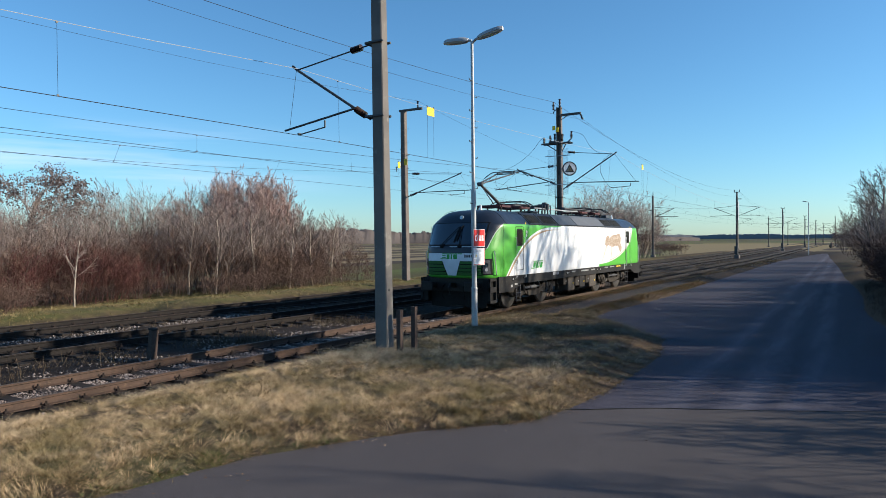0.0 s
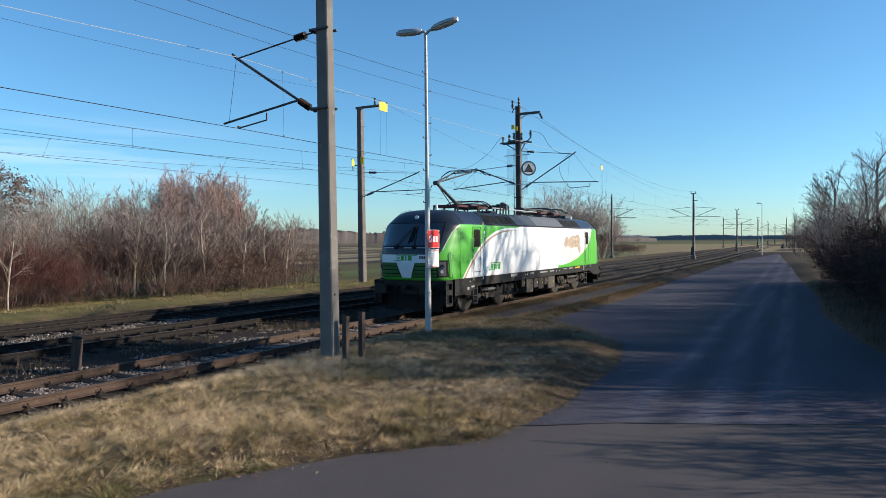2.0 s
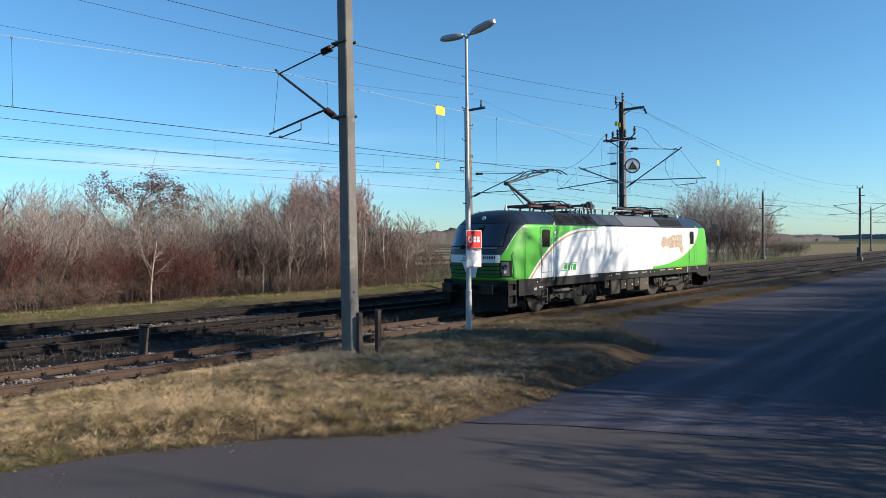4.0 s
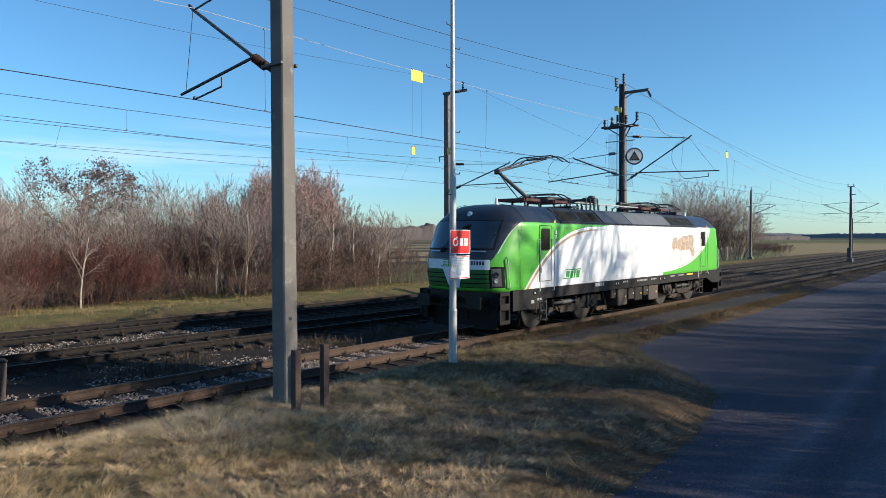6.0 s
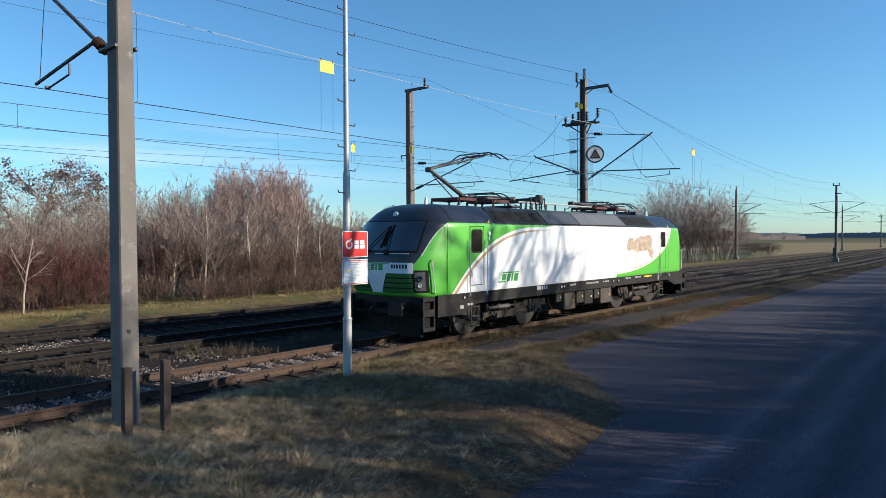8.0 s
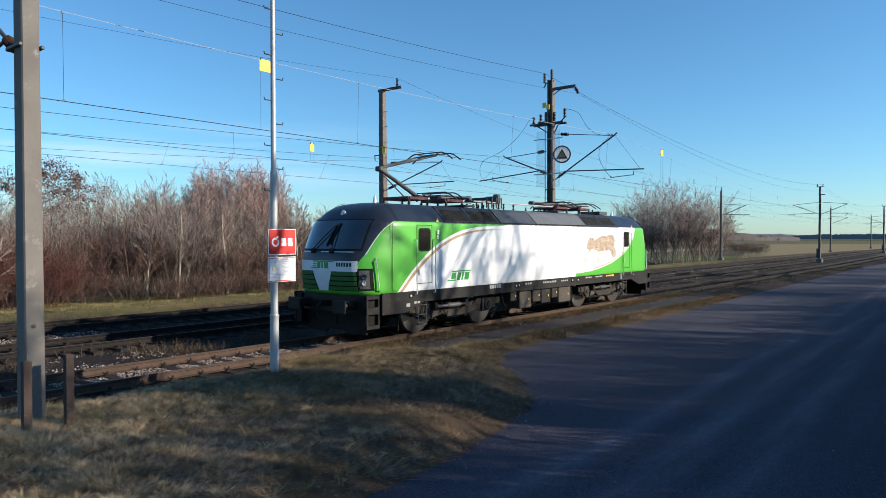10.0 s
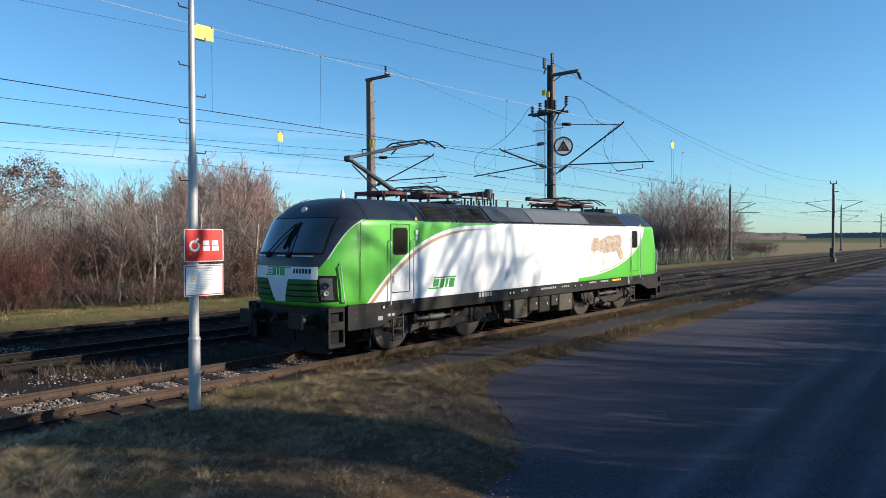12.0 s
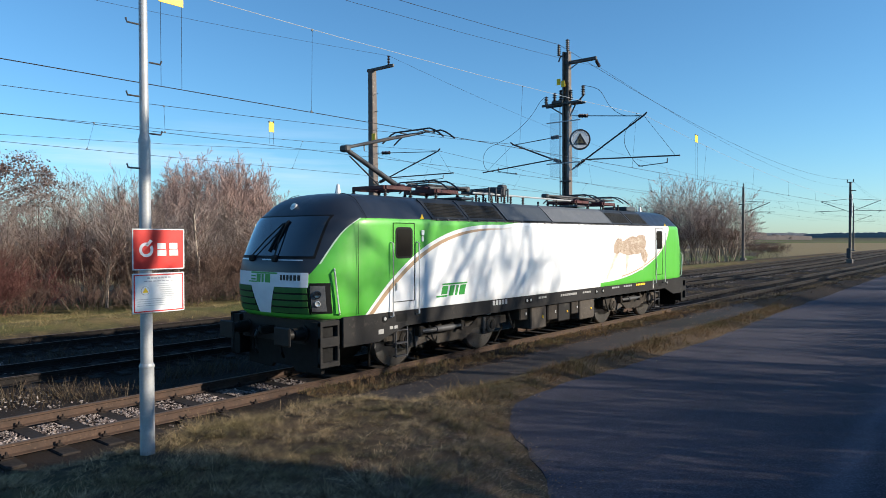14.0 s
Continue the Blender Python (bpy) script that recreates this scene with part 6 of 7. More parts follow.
for pts in ([(MBX - 0.98, MBY, 8.34), (-3.85, 7.0, 8.15), (-4.2, 7.0, 7.72), (-4.72, 7.0, 7.28), (-5.4, 7.0, 6.88), (-6.0, 7.0, 6.66)], [(-6.0, 7.0, 6.66), (-6.45, 7.0, 6.5), (-6.68, 7.0, 6.15), (-6.62, 7.0, 5.75), (-6.35, 7.0, 5.52)],
            [(MBX + 0.66, MBY, 8.55), (-1.3, 7.1, 8.3), (-0.9, 7.2, 7.65), (-0.35, 7.2, 7.25), (0.3, 7.3, 7.2)], [(0.3, 7.3, 7.2), (-0.25, 7.3, 6.8), (-0.35, 7.3, 6.2), (0.05, 7.3, 5.5), (0.36, 7.3, 5.3)]):
    q = [Vector(p) for p in pts]
    sm = []
    for i in range(len(q) - 1):
        p0, p1, p2, p3 = q[max(i - 1, 0)], q[i], q[i + 1], q[min(i + 2, len(q) - 1)]
        for j in range(6):
            t = j / 6
            sm.append(0.5 * ((2 * p1) + (p2 - p0) * t + (2 * p0 - 5 * p1 + 4 * p2 - p3) * t * t + (3 * p1 - p0 - 3 * p2 + p3) * t ** 3))
    sm.append(q[-1])
    tagged(part("jumper_cable", MB().tube(sm, 0.009, n=5), M_WIRE), "looped jumper cable hanging from the switch mast", "cable", "jumpers")
for x, y, z, w, h in ((0.57, -11.08, 6.60, 0.42, 0.27), (-4.95, -5.15, 5.80, 0.17, 0.28), (0.5, 12.3, 6.85, 0.3, 0.3)):
    yb = thing("yellow_warning_board", "small yellow board clipped to the overhead carrier wire", "sign", (x, y, z), "wire boards")
    part("plate", MB().box((0, 0, 0), (0.01, w, h), 0.003), M_YELLOW, yb)
    for dy in (-w * 0.42, w * 0.42):
        part("hanger", MB().tube([(0, dy, -h / 2), (0, dy, (5.14 if x > 0 else 5.33) - z)], 0.004, n=4), M_WIRE, yb)
        part("clip", MB().box((0, dy, h / 2), (0.03, 0.04, 0.06), 0.008), M_DARKSTEEL, yb)

# ---- plants ----
def bark(name, a, b, c):
    k = Nodes(name)
    co = k.coords()
    n = k.noise(k.stretch(co, 1, 1, 0.25), 14, 4, 0.7)
    col = k.mix(k.random(), a, b)
    col = k.mix(k.ramp(n, 0.42, 0.66), col, c)
    return k.done(col, 0.85, 0, 0.15)


M_BARKGREY = bark("grey_bark", (0.11, 0.088, 0.072), (0.15, 0.12, 0.10), (0.065, 0.052, 0.043))
M_BARKPALE = bark("pale_bark", (0.40, 0.345, 0.28), (0.33, 0.285, 0.23), (0.15, 0.12, 0.10))
M_TWIGGREY = bark("grey_twigs", (0.235, 0.190, 0.170), (0.30, 0.245, 0.22), (0.15, 0.118, 0.105))
M_TWIGRED = bark("red_twigs", (0.125, 0.052, 0.046), (0.10, 0.048, 0.042), (0.075, 0.036, 0.032))
M_TWIGROSE = bark("rosy_twigs", (0.40, 0.285, 0.255), (0.34, 0.255, 0.23), (0.25, 0.18, 0.165))
M_TWIGBROWN = bark("brown_twigs", (0.130, 0.085, 0.068), (0.175, 0.118, 0.092), (0.080, 0.054, 0.045))
M_TWIGPALE = bark("pale_twigs", (0.35, 0.27, 0.235), (0.42, 0.33, 0.29), (0.24, 0.185, 0.165))
# Backlit shade of the roadside thicket, put into a darker brown twig colour.
M_TWIGSHADED = bark("shaded_brown_twigs", (0.052, 0.035, 0.034), (0.070, 0.047, 0.043), (0.026, 0.019, 0.017))
M_DEADLEAF = pieces("dead_oak_leaves", ((0.105, 0.066, 0.056), (0.165, 0.115, 0.097), (0.075, 0.050, 0.045)), 0.8, 0)


def grow(out, rng, p, d, ln, r, lv, top, spec):
    """One branch and all that it bears; out: a mesh builder for each level."""
    n, spread, lift, ratio, wob = spec[lv]
    last = lv == top
    segs = 4 if lv == 0 else (3 if lv == 1 and top > 3 else (2 if lv == 1 else 1))
    pts = [p.copy()]
    dirs = []
    for i in range(segs):
        d = (d + Vector((rng.uniform(-1, 1), rng.uniform(-1, 1), rng.uniform(-0.6, 0.6))) * wob + Vector((0, 0, lift))).normalized()
        dirs.append(d)
        pts.append(pts[-1] + d * (ln / segs))
    r = max(r, spec[-1][0])
    if last:
        q = d.cross(Vector((rng.uniform(-1, 1), rng.uniform(-1, 1), rng.uniform(-1, 1)))).normalized() * r * 1.25
        out[-1].add([p + q, p - q, pts[-1]], [(0, 1, 2)])
        return
    out[min(lv, len(out) - 1)].tube(pts, r, r * 0.5, 7 if lv == 0 and r > 0.04 else (5 if lv == 1 and r > 0.02 else 3), caps=False)
    first = 0.35 if lv == 0 else 0.15
    for k in range(n):
        t = first + (1 - first) * (k + rng.random()) / n
        q = min(int(t * segs), segs - 1)
        at = pts[q].lerp(pts[q + 1], t * segs - q)
        base = dirs[q]
        side = base.cross(Vector((rng.uniform(-1, 1), rng.uniform(-1, 1), rng.uniform(-1, 1))))
        if side.length < 0.01:
            continue
        nd = (base * math.cos(spread) + side.normalized() * math.sin(spread * rng.uniform(0.7, 1.25))).normalized()
        grow(out, rng, at, nd, ln * ratio * rng.uniform(0.7, 1.15) * (1.15 - 0.55 * t), r * (1 - 0.5 * t) * rng.uniform(0.45, 0.62), lv + 1, top, spec)


def plant(name, label, category, seed, stems, ln, r, spec, mats, fan=0.25, leaves=0, group="", ring=0.0):
    """A template of a bare tree or bush, out of sight under the plain until copied."""
    rng = random.Random(seed)
    ob = thing(name, label, category, (0, 0, 0), group)
    out = [MB(), MB()]
    top = len(spec) - 1
    for i in range(stems):
        a = math.tau * (i + rng.random()) / stems
        f = fan * rng.uniform(0.3, 1.3) if stems > 1 else 0.03
        d = Vector((math.cos(a) * f, math.sin(a) * f, 1)).normalized()
        p = Vector((math.cos(a), math.sin(a), 0)) * rng.uniform(0, ring) - Vector((0, 0, 0.12))
        grow(out, rng, p, d, ln * rng.uniform(0.72, 1.1) if stems > 1 else ln, r * rng.uniform(0.6, 1.1) if stems > 1 else r, 0, top, spec)
    part("trunk" if stems == 1 else "branchwork", out[0], mats[0], ob, fix=False)
    part("crown", out[1], mats[1], ob, fix=False)
    if leaves:
        lf = MB()
        tips = [Vector(q) for q in out[1].v]
        for i in range(leaves):
            heart = tips[rng.randrange(len(tips))]
            if heart.z < 1.9:
                continue
            for j in range(rng.randint(3, 9)):
                c = heart + Vector((rng.gauss(0, 1), rng.gauss(0, 1), rng.gauss(0, 0.7))) * 0.13
                a = Vector((rng.uniform(-1, 1), rng.uniform(-1, 1), rng.uniform(-1, 0.3))).normalized() * rng.uniform(0.06, 0.125)
                b = a.cross(Vector((rng.uniform(-1, 1), rng.uniform(-1, 1), rng.uniform(-1, 1))))
                if b.length < 1e-4:
                    continue
                b = b.normalized() * a.length * 0.4
                lf.add([c, c + a * 0.5 + b, c + a, c + a * 0.45 - b], [(0, 1, 2), (0, 2, 3)])
        part("foliage", lf, M_DEADLEAF, ob, "withered brown leaves still hanging", fix=False)
    return ob


# spec rows: children, spread, upward pull, length ratio, wobble
TREE = [(12, 0.75, 0.05, 0.54, 0.10), (7, 0.7, 0.10, 0.55, 0.18), (6, 0.65, 0.08, 0.55, 0.25), (6, 0.6, 0.05, 0.6, 0.3), (0.0055, 0, 0.02, 0, 0.3)]
WILLOW = [(12, 0.50, 0.07, 0.50, 0.08), (7, 0.48, 0.14, 0.5, 0.14), (6, 0.5, 0.14, 0.55, 0.2), (8, 0.45, 0.1, 0.65, 0.25), (0.0068, 0, 0.05, 0, 0.25)]
SLIM = [(12, 0.26, 0.12, 0.36, 0.05), (6, 0.35, 0.16, 0.5, 0.12), (6, 0.4, 0.14, 0.55, 0.2), (3, 0.4, 0.1, 0.65, 0.25), (0.032, 0, 0.05, 0, 0.25)]
BUSH = [(6, 0.55, 0.05, 0.58, 0.13), (5, 0.6, 0.08, 0.58, 0.2), (6, 0.6, 0.06, 0.65, 0.25), (0.0062, 0, 0.05, 0, 0.3)]
THICKET = [(7, 0.7, 0.02, 0.60, 0.18), (6, 0.75, 0.03, 0.60, 0.25), (3, 0.75, 0.02, 0.65, 0.3), (0.0105, 0, 0.02, 0, 0.35)]
TANGLE = [(6, 0.8, 0.0, 0.62, 0.22), (5, 0.85, 0.0, 0.62, 0.3), (4, 0.8, 0.0, 0.65, 0.35), (0.0062, 0, 0.0, 0, 0.4)]
OAK = [(11, 1.0, 0.0, 0.85, 0.16), (6, 0.75, 0.05, 0.52, 0.2), (5, 0.75, 0.05, 0.5, 0.3), (4, 0.7, 0.02, 0.55, 0.3), (0.007, 0, 0, 0, 0.3)]
BIRCH = [(9, 0.85, 0.03, 0.46, 0.12), (5, 0.7, 0.06, 0.55, 0.2), (4, 0.65, 0.06, 0.55, 0.25), (0.0045, 0, 0, 0, 0.3)]
SMALL = [(12, 0.8, 0.05, 0.5, 0.12), (6, 0.7, 0.08, 0.55, 0.2), (4, 0.65, 0.06, 0.55, 0.25), (0.005, 0, 0, 0, 0.3)]

KINDS = {
    "tree_a": plant("bare_tree", "tall bare grey winter tree with fine spreading twigs", "tree", 1, 1, 8.2, 0.15, TREE, (M_BARKGREY, M_TWIGGREY), group="bare trees"),
    "tree_b": plant("bare_tree", "bare winter tree with crooked limbs and fine twigs", "tree", 2, 1, 7.4, 0.13, TREE, (M_BARKGREY, M_TWIGBROWN), group="bare trees"),
    "poplar_a": plant("bare_willow", "upright bare willow with rosy fine twigs", "tree", 3, 3, 6.6, 0.055, WILLOW, (M_BARKGREY, M_TWIGROSE), 0.26, group="bare willows", ring=0.7),
    "poplar_b": plant("bare_willow", "upright bare willow with greyish fine twigs", "tree", 4, 3, 6.2, 0.05, WILLOW, (M_BARKPALE, M_TWIGGREY), 0.28, group="bare willows", ring=0.7),
    "poplar_slim": plant("bare_willow", "narrow upright bare willow beside the road", "tree", 14, 5, 6.8, 0.09, SLIM, (M_BARKGREY, M_TWIGGREY), 0.05, group="bare willows", ring=0.35),
    "bush_grey": plant("bare_bush", "dense leafless grey-brown bush with many stems", "bush", 5, 14, 2.9, 0.022, BUSH, (M_BARKGREY, M_TWIGBROWN), 0.55, group="bare bushes", ring=0.9),
    "bush_red": plant("dogwood_bush", "dense leafless bush with dark red stems", "bush", 6, 20, 2.4, 0.014, BUSH, (M_TWIGRED, M_TWIGRED), 0.4, group="dogwood bushes", ring=1.1),
    "bush_low": plant("bramble_bush", "low tangled leafless bramble bush", "bush", 7, 14, 1.7, 0.013, TANGLE, (M_TWIGBROWN, M_TWIGBROWN), 0.8, group="bramble bushes", ring=0.9),
    "bush_tall": plant("bare_bush", "tall leafless thicket with slender pale stems", "bush", 8, 11, 4.0, 0.026, BUSH, (M_BARKGREY, M_TWIGGREY), 0.4, group="bare bushes", ring=0.9),
    "thicket": plant("roadside_bush", "dense leafless bush crowding the road edge, backlit shade put into its colour", "bush", 15, 12, 2.7, 0.022, THICKET, (M_TWIGSHADED, M_TWIGSHADED), 0.6, group="roadside bushes", ring=1.0),
    "thicket_low": plant("roadside_bush", "low bramble tangle at the road edge, shade put into its colour", "bush", 16, 13, 1.8, 0.014, THICKET, (M_TWIGSHADED, M_TWIGSHADED), 0.9, group="roadside bushes", ring=1.1),
    "bush_pale": plant("bare_bush", "broad pale leafless thicket of many fine stems", "bush", 18, 13, 4.2, 0.030, BUSH, (M_BARKPALE, M_TWIGPALE), 0.5, group="bare bushes", ring=1.0),
    "birch": plant("young_birch", "young pale-barked tree without leaves", "tree", 9, 1, 3.7, 0.05, BIRCH, (M_BARKPALE, M_TWIGGREY)),
    "pale": plant("bare_tree", "slender bare tree with crooked pale trunk", "tree", 10, 1, 5.0, 0.085, SMALL, (M_BARKPALE, M_TWIGGREY), group="bare trees"),
    "oak": plant("oak_tree", "spreading oak still holding withered brown leaves", "tree", 12, 1, 4.6, 0.13, OAK, (M_BARKGREY, M_TWIGGREY), leaves=950),
}


used_kinds = set()


def put_plant(kind, x, y, size=1.0, turn=0.0, drop=0.0):
    src = KINDS[kind]
    z = gz(x, y) - drop
    m = pose(x, y, z, 0, 0, turn) @ Matrix.Diagonal((size, size, size, 1))
    if kind not in used_kinds:
        used_kinds.add(kind)
        src.matrix_basis = m
        src["base"] = 1
        return src
    c = copy_thing(src, Matrix())
    c.matrix_basis = m
    return c


rnd = random.Random(21)
# west side hedge: young tree, oak, red dogwood, thickets
put_plant("oak", -46.0, -0.6, 1.68, 130, 0.3)
put_plant("birch", -22.6, -9.4, 1.0, 10)
for x, y, s in ((-24.2, -8.0, 1.0), (-25.0, -6.3, 1.05), (-23.8, -6.6, 0.9), (-25.6, -9.4, 1.0), (-24.6, -11.2, 0.9), (-26.5, -7.4, 1.1), (-24.4, -4.9, 0.8)):
    put_plant("bush_red", x, y, s, rnd.uniform(0, 360))
for i in range(34):
    y = -24 + i * 1.04 + rnd.uniform(-0.4, 0.4)
    gap = -5.2 < y < -2.0
    x = rnd.uniform(-27.5, -23.2) - (2.2 if gap else 0)
    if -11 < y < -5.0 and x > -26:
        x -= 3
    kind = rnd.choice(("bush_grey", "bush_grey", "bush_tall", "bush_low", "bush_red" if y < 0 else "bush_grey"))
    put_plant(kind, x, y, rnd.uniform(0.85, 1.25), rnd.uniform(0, 360))
for i in range(30):
    y = -24 + i * 1.2 + rnd.uniform(-0.5, 0.5)
    put_plant("bush_low", rnd.uniform(-23.6, -21.3) - (2.6 if -12 < y < -2 else 0), y, rnd.uniform(0.7, 1.15), rnd.uniform(0, 360))
for x, y, k, s in ((-27.5, 5.0, "poplar_a", 0.82), (-29.0, 6.2, "poplar_a", 0.98), (-27.0, 7.2, "poplar_b", 0.9), (-28.5, 8.4, "poplar_a", 1.06), (-26.8, 9.2, "poplar_a", 0.98), (-28.8, 10.2, "poplar_a", 1.02), (-27.0, 11.2, "poplar_b", 0.78), (-29.5, 12.2, "poplar_a", 0.78), (-29.2, 4.2, "poplar_a", 0.84), (-30.6, 3.2, "poplar_a", 0.76), (-28.5, -0.5, "poplar_b", 0.62),
                   (-30.0, 2.2, "poplar_b", 0.68), (-26.5, 3.2, "poplar_b", 0.60), (-23.4, 3.6, "pale", 1.0), (-23.0, 6.4, "pale", 0.9), (-23.6, 0.4, "pale", 1.0), (-23.2, 9.0, "pale", 0.85), (-24.5, -1.0, "pale", 0.95),
                   (-33.0, -14.0, "tree_b", 0.75), (-29.0, -19.0, "tree_a", 0.72), (-26.5, -16.5, "pale", 1.0), (-34.0, 6.0, "tree_a", 0.65), (-38.0, -8.0, "tree_b", 0.7), (-36.0, 9.0, "poplar_b", 0.7), (-32.0, 5.0, "poplar_b", 0.72),
                   (-24.0, 10.5, "bush_tall", 0.9), (-25.5, 11.2, "bush_grey", 1.0), (-27.0, 8.4, "bush_tall", 1.1), (-24.8, 4.4, "bush_tall", 1.1), (-25.2, 1.6, "bush_tall", 1.05), (-23.5, 7.8, "bush_grey", 0.9)):
    put_plant(k, x, y, s, rnd.uniform(0, 360))
for i in range(36):
    y = -24 + i * 1.12 + rnd.uniform(-0.4, 0.4)
    if -11.5 < y < -2.5:
        continue
    put_plant(rnd.choice(("bush_grey", "bush_grey", "bush_tall")), rnd.uniform(-28.5, -25.2), y, rnd.uniform(0.85, 1.1), rnd.uniform(0, 360))
# crowns that close the hedge's skyline, and growth round the foot of the oak
for x, y, k, s in ((-29.6, 6.8, "poplar_a", 0.98), (-28.2, 7.6, "poplar_b", 1.0), (-30.2, 9.4, "poplar_a", 0.98), (-27.8, 10.4, "poplar_b", 0.92), (-29.9, 11.2, "poplar_a", 0.88),
                   (-28.0, 13.0, "poplar_b", 0.72), (-27.2, 5.8, "poplar_b", 0.84), (-28.6, 1.6, "poplar_b", 0.72), (-30.4, 0.6, "poplar_b", 0.74), (-29.8, -2.0, "poplar_b", 0.62), (-27.6, 0.0, "bush_tall", 1.35),
                   (-28.4, -2.6, "bush_tall", 1.3), (-29.0, -5.0, "bush_tall", 1.25), (-29.4, 3.0, "bush_tall", 1.4), (-31.0, -7.0, "bush_tall", 1.3), (-30.2, -10.0, "bush_tall", 1.2), (-31.5, -12.5, "bush_tall", 1.35),
                   (-44.0, -6.0, "bush_tall", 1.5), (-48.5, -3.0, "bush_tall", 1.3), (-49.0, 0.5, "bush_tall", 1.3), (-46.0, 3.5, "bush_tall", 1.5), (-45.0, 6.5, "bush_tall", 1.6), (-47.0, 9.5, "bush_tall", 1.6),
                   (-43.0, -9.5, "bush_tall", 1.5), (-47.5, -8.0, "tree_b", 0.72), (-48.0, 6.0, "tree_a", 0.72), (-46.5, 12.0, "tree_a", 0.75), (-42.0, -13.5, "tree_b", 0.8)):
    put_plant(k, x, y, s, rnd.uniform(0, 360))
# low bushes in the far field
for i in range(9):
    put_plant(rnd.choice(("bush_grey", "bush_low")), -30 + i * 1.4 + rnd.uniform(-0.5, 0.5), 105 + rnd.uniform(-3, 3), rnd.uniform(0.7, 0.95), rnd.uniform(0, 360))
# thicket beyond the locomotive
for x, y, k, s in ((-18.0, 72, "bush_pale", 1.85), (-20.0, 71, "bush_pale", 2.1), (-22.0, 73, "bush_pale", 2.1), (-24.5, 71, "bush_pale", 2.0), (-27.0, 73, "bush_pale", 1.9), (-16.3, 70, "bush_pale", 1.5), (-18.8, 68, "bush_pale", 1.7),
                   (-22.0, 69, "bush_pale", 1.85), (-16.5, 68.5, "bush_grey", 1.5), (-25.5, 69.5, "bush_pale", 1.75), (-20.5, 67.5, "bush_grey", 1.6), (-28.5, 72, "bush_grey", 1.6), (-24.0, 67.5, "bush_grey", 1.5)):
    put_plant(k, x, y, s, rnd.uniform(0, 360))
# east side thicket along the road
for i in range(24):
    y = -12.3 + i * 1.25 + rnd.uniform(-0.4, 0.4)
    edge = 14.6 - 0.10 * (y + 12) if y < 10 else 12.4 - 0.045 * (y - 10)
    edge += 0.9 * min(1.0, max(0.0, (y + 11) / 6))
    put_plant("thicket", edge + 2.0 + rnd.uniform(-0.3, 0.4), y, rnd.uniform(0.95, 1.2), rnd.uniform(0, 360))
    put_plant("thicket_low", edge + 0.6 + rnd.uniform(-0.2, 0.4), y + 0.6, rnd.uniform(0.8, 1.15), rnd.uniform(0, 360))
    if i % 2:
        continue
    put_plant("thicket", edge + 3.6 + rnd.uniform(-0.5, 0.8), y, rnd.uniform(0.95, 1.2), rnd.uniform(0, 360))
for i in range(18):
    y = 18.5 + i * 2.1 + rnd.uniform(-0.5, 0.5)
    edge = 12.6 - 0.045 * (y - 10)
    put_plant(rnd.choice(("bush_grey", "bush_tall", "bush_low")), edge + 1.1 + rnd.uniform(0, 1.2), y, rnd.uniform(0.9, 1.2), rnd.uniform(0, 360))
for x, y, k, s in ((24.0, 5.6, "tree_a", 1.5), (24.5, 8.2, "tree_b", 1.35), (18.5, 14.5, "tree_a", 0.55), (16.2, 22.0, "tree_b", 0.7), (14.8, 31.0, "tree_a", 0.8), (12.7, 41.0, "tree_b", 0.95),
                   (16.5, 44.0, "tree_a", 1.15), (12.0, 55.0, "tree_a", 0.8), (19.0, -6.0, "poplar_slim", 1.45), (17.4, -6.95, "poplar_slim", 0.95), (21.6, -7.7, "tree_b", 0.85), (20.9, -8.6, "tree_b", 1.05), (22.4, -9.6, "tree_a", 0.95), (19.6, -9.2, "tree_b", 0.72), (26.5, 1.6, "poplar_b", 1.3), (23.5, 1.4, "tree_b", 0.9), (23.0, 16.0, "tree_b", 0.95), (20.5, -15.2, "thicket", 1.3), (22.0, -13.4, "thicket", 1.5), (19.2, -16.8, "thicket", 1.0), (24.0, -16.2, "tree_b", 0.7), (21.4, -17.2, "thicket_low", 1.3), (10.2, 70.0, "bush_tall", 1.0),
                   (9.2, 85.0, "bush_grey", 1.2), (8.0, 100.0, "bush_tall", 1.0), (7.0, 120.0, "tree_b", 0.8)):
    put_plant(k, x, y, s, rnd.uniform(0, 360))
for x, y, k, s in ((-23.6, 11.5, "pale", 1.0), (-24.2, 13.4, "pale", 0.9), (-25.0, 12.2, "bush_tall", 1.0), (-23.8, 14.6, "bush_grey", 0.9), (-23.2, 12.6, "bush_low", 0.9), (-23.0, 15.8, "bush_low", 0.8), (-26.5, 14.0, "bush_tall", 0.9),
                   (18.0, -5.0, "bush_tall", 1.15), (19.5, -5.6, "bush_tall", 1.3), (17.4, -3.2, "bush_tall", 1.1), (18.0, -1.0, "bush_tall", 1.2),
                   (17.0, 0.8, "bush_tall", 1.2)):
    put_plant(k, x, y, s, rnd.uniform(0, 360))
for kind in set(KINDS) - used_kinds:
    for o in (*KINDS[kind].children_recursive, KINDS[kind]):
        bpy.data.objects.remove(o)


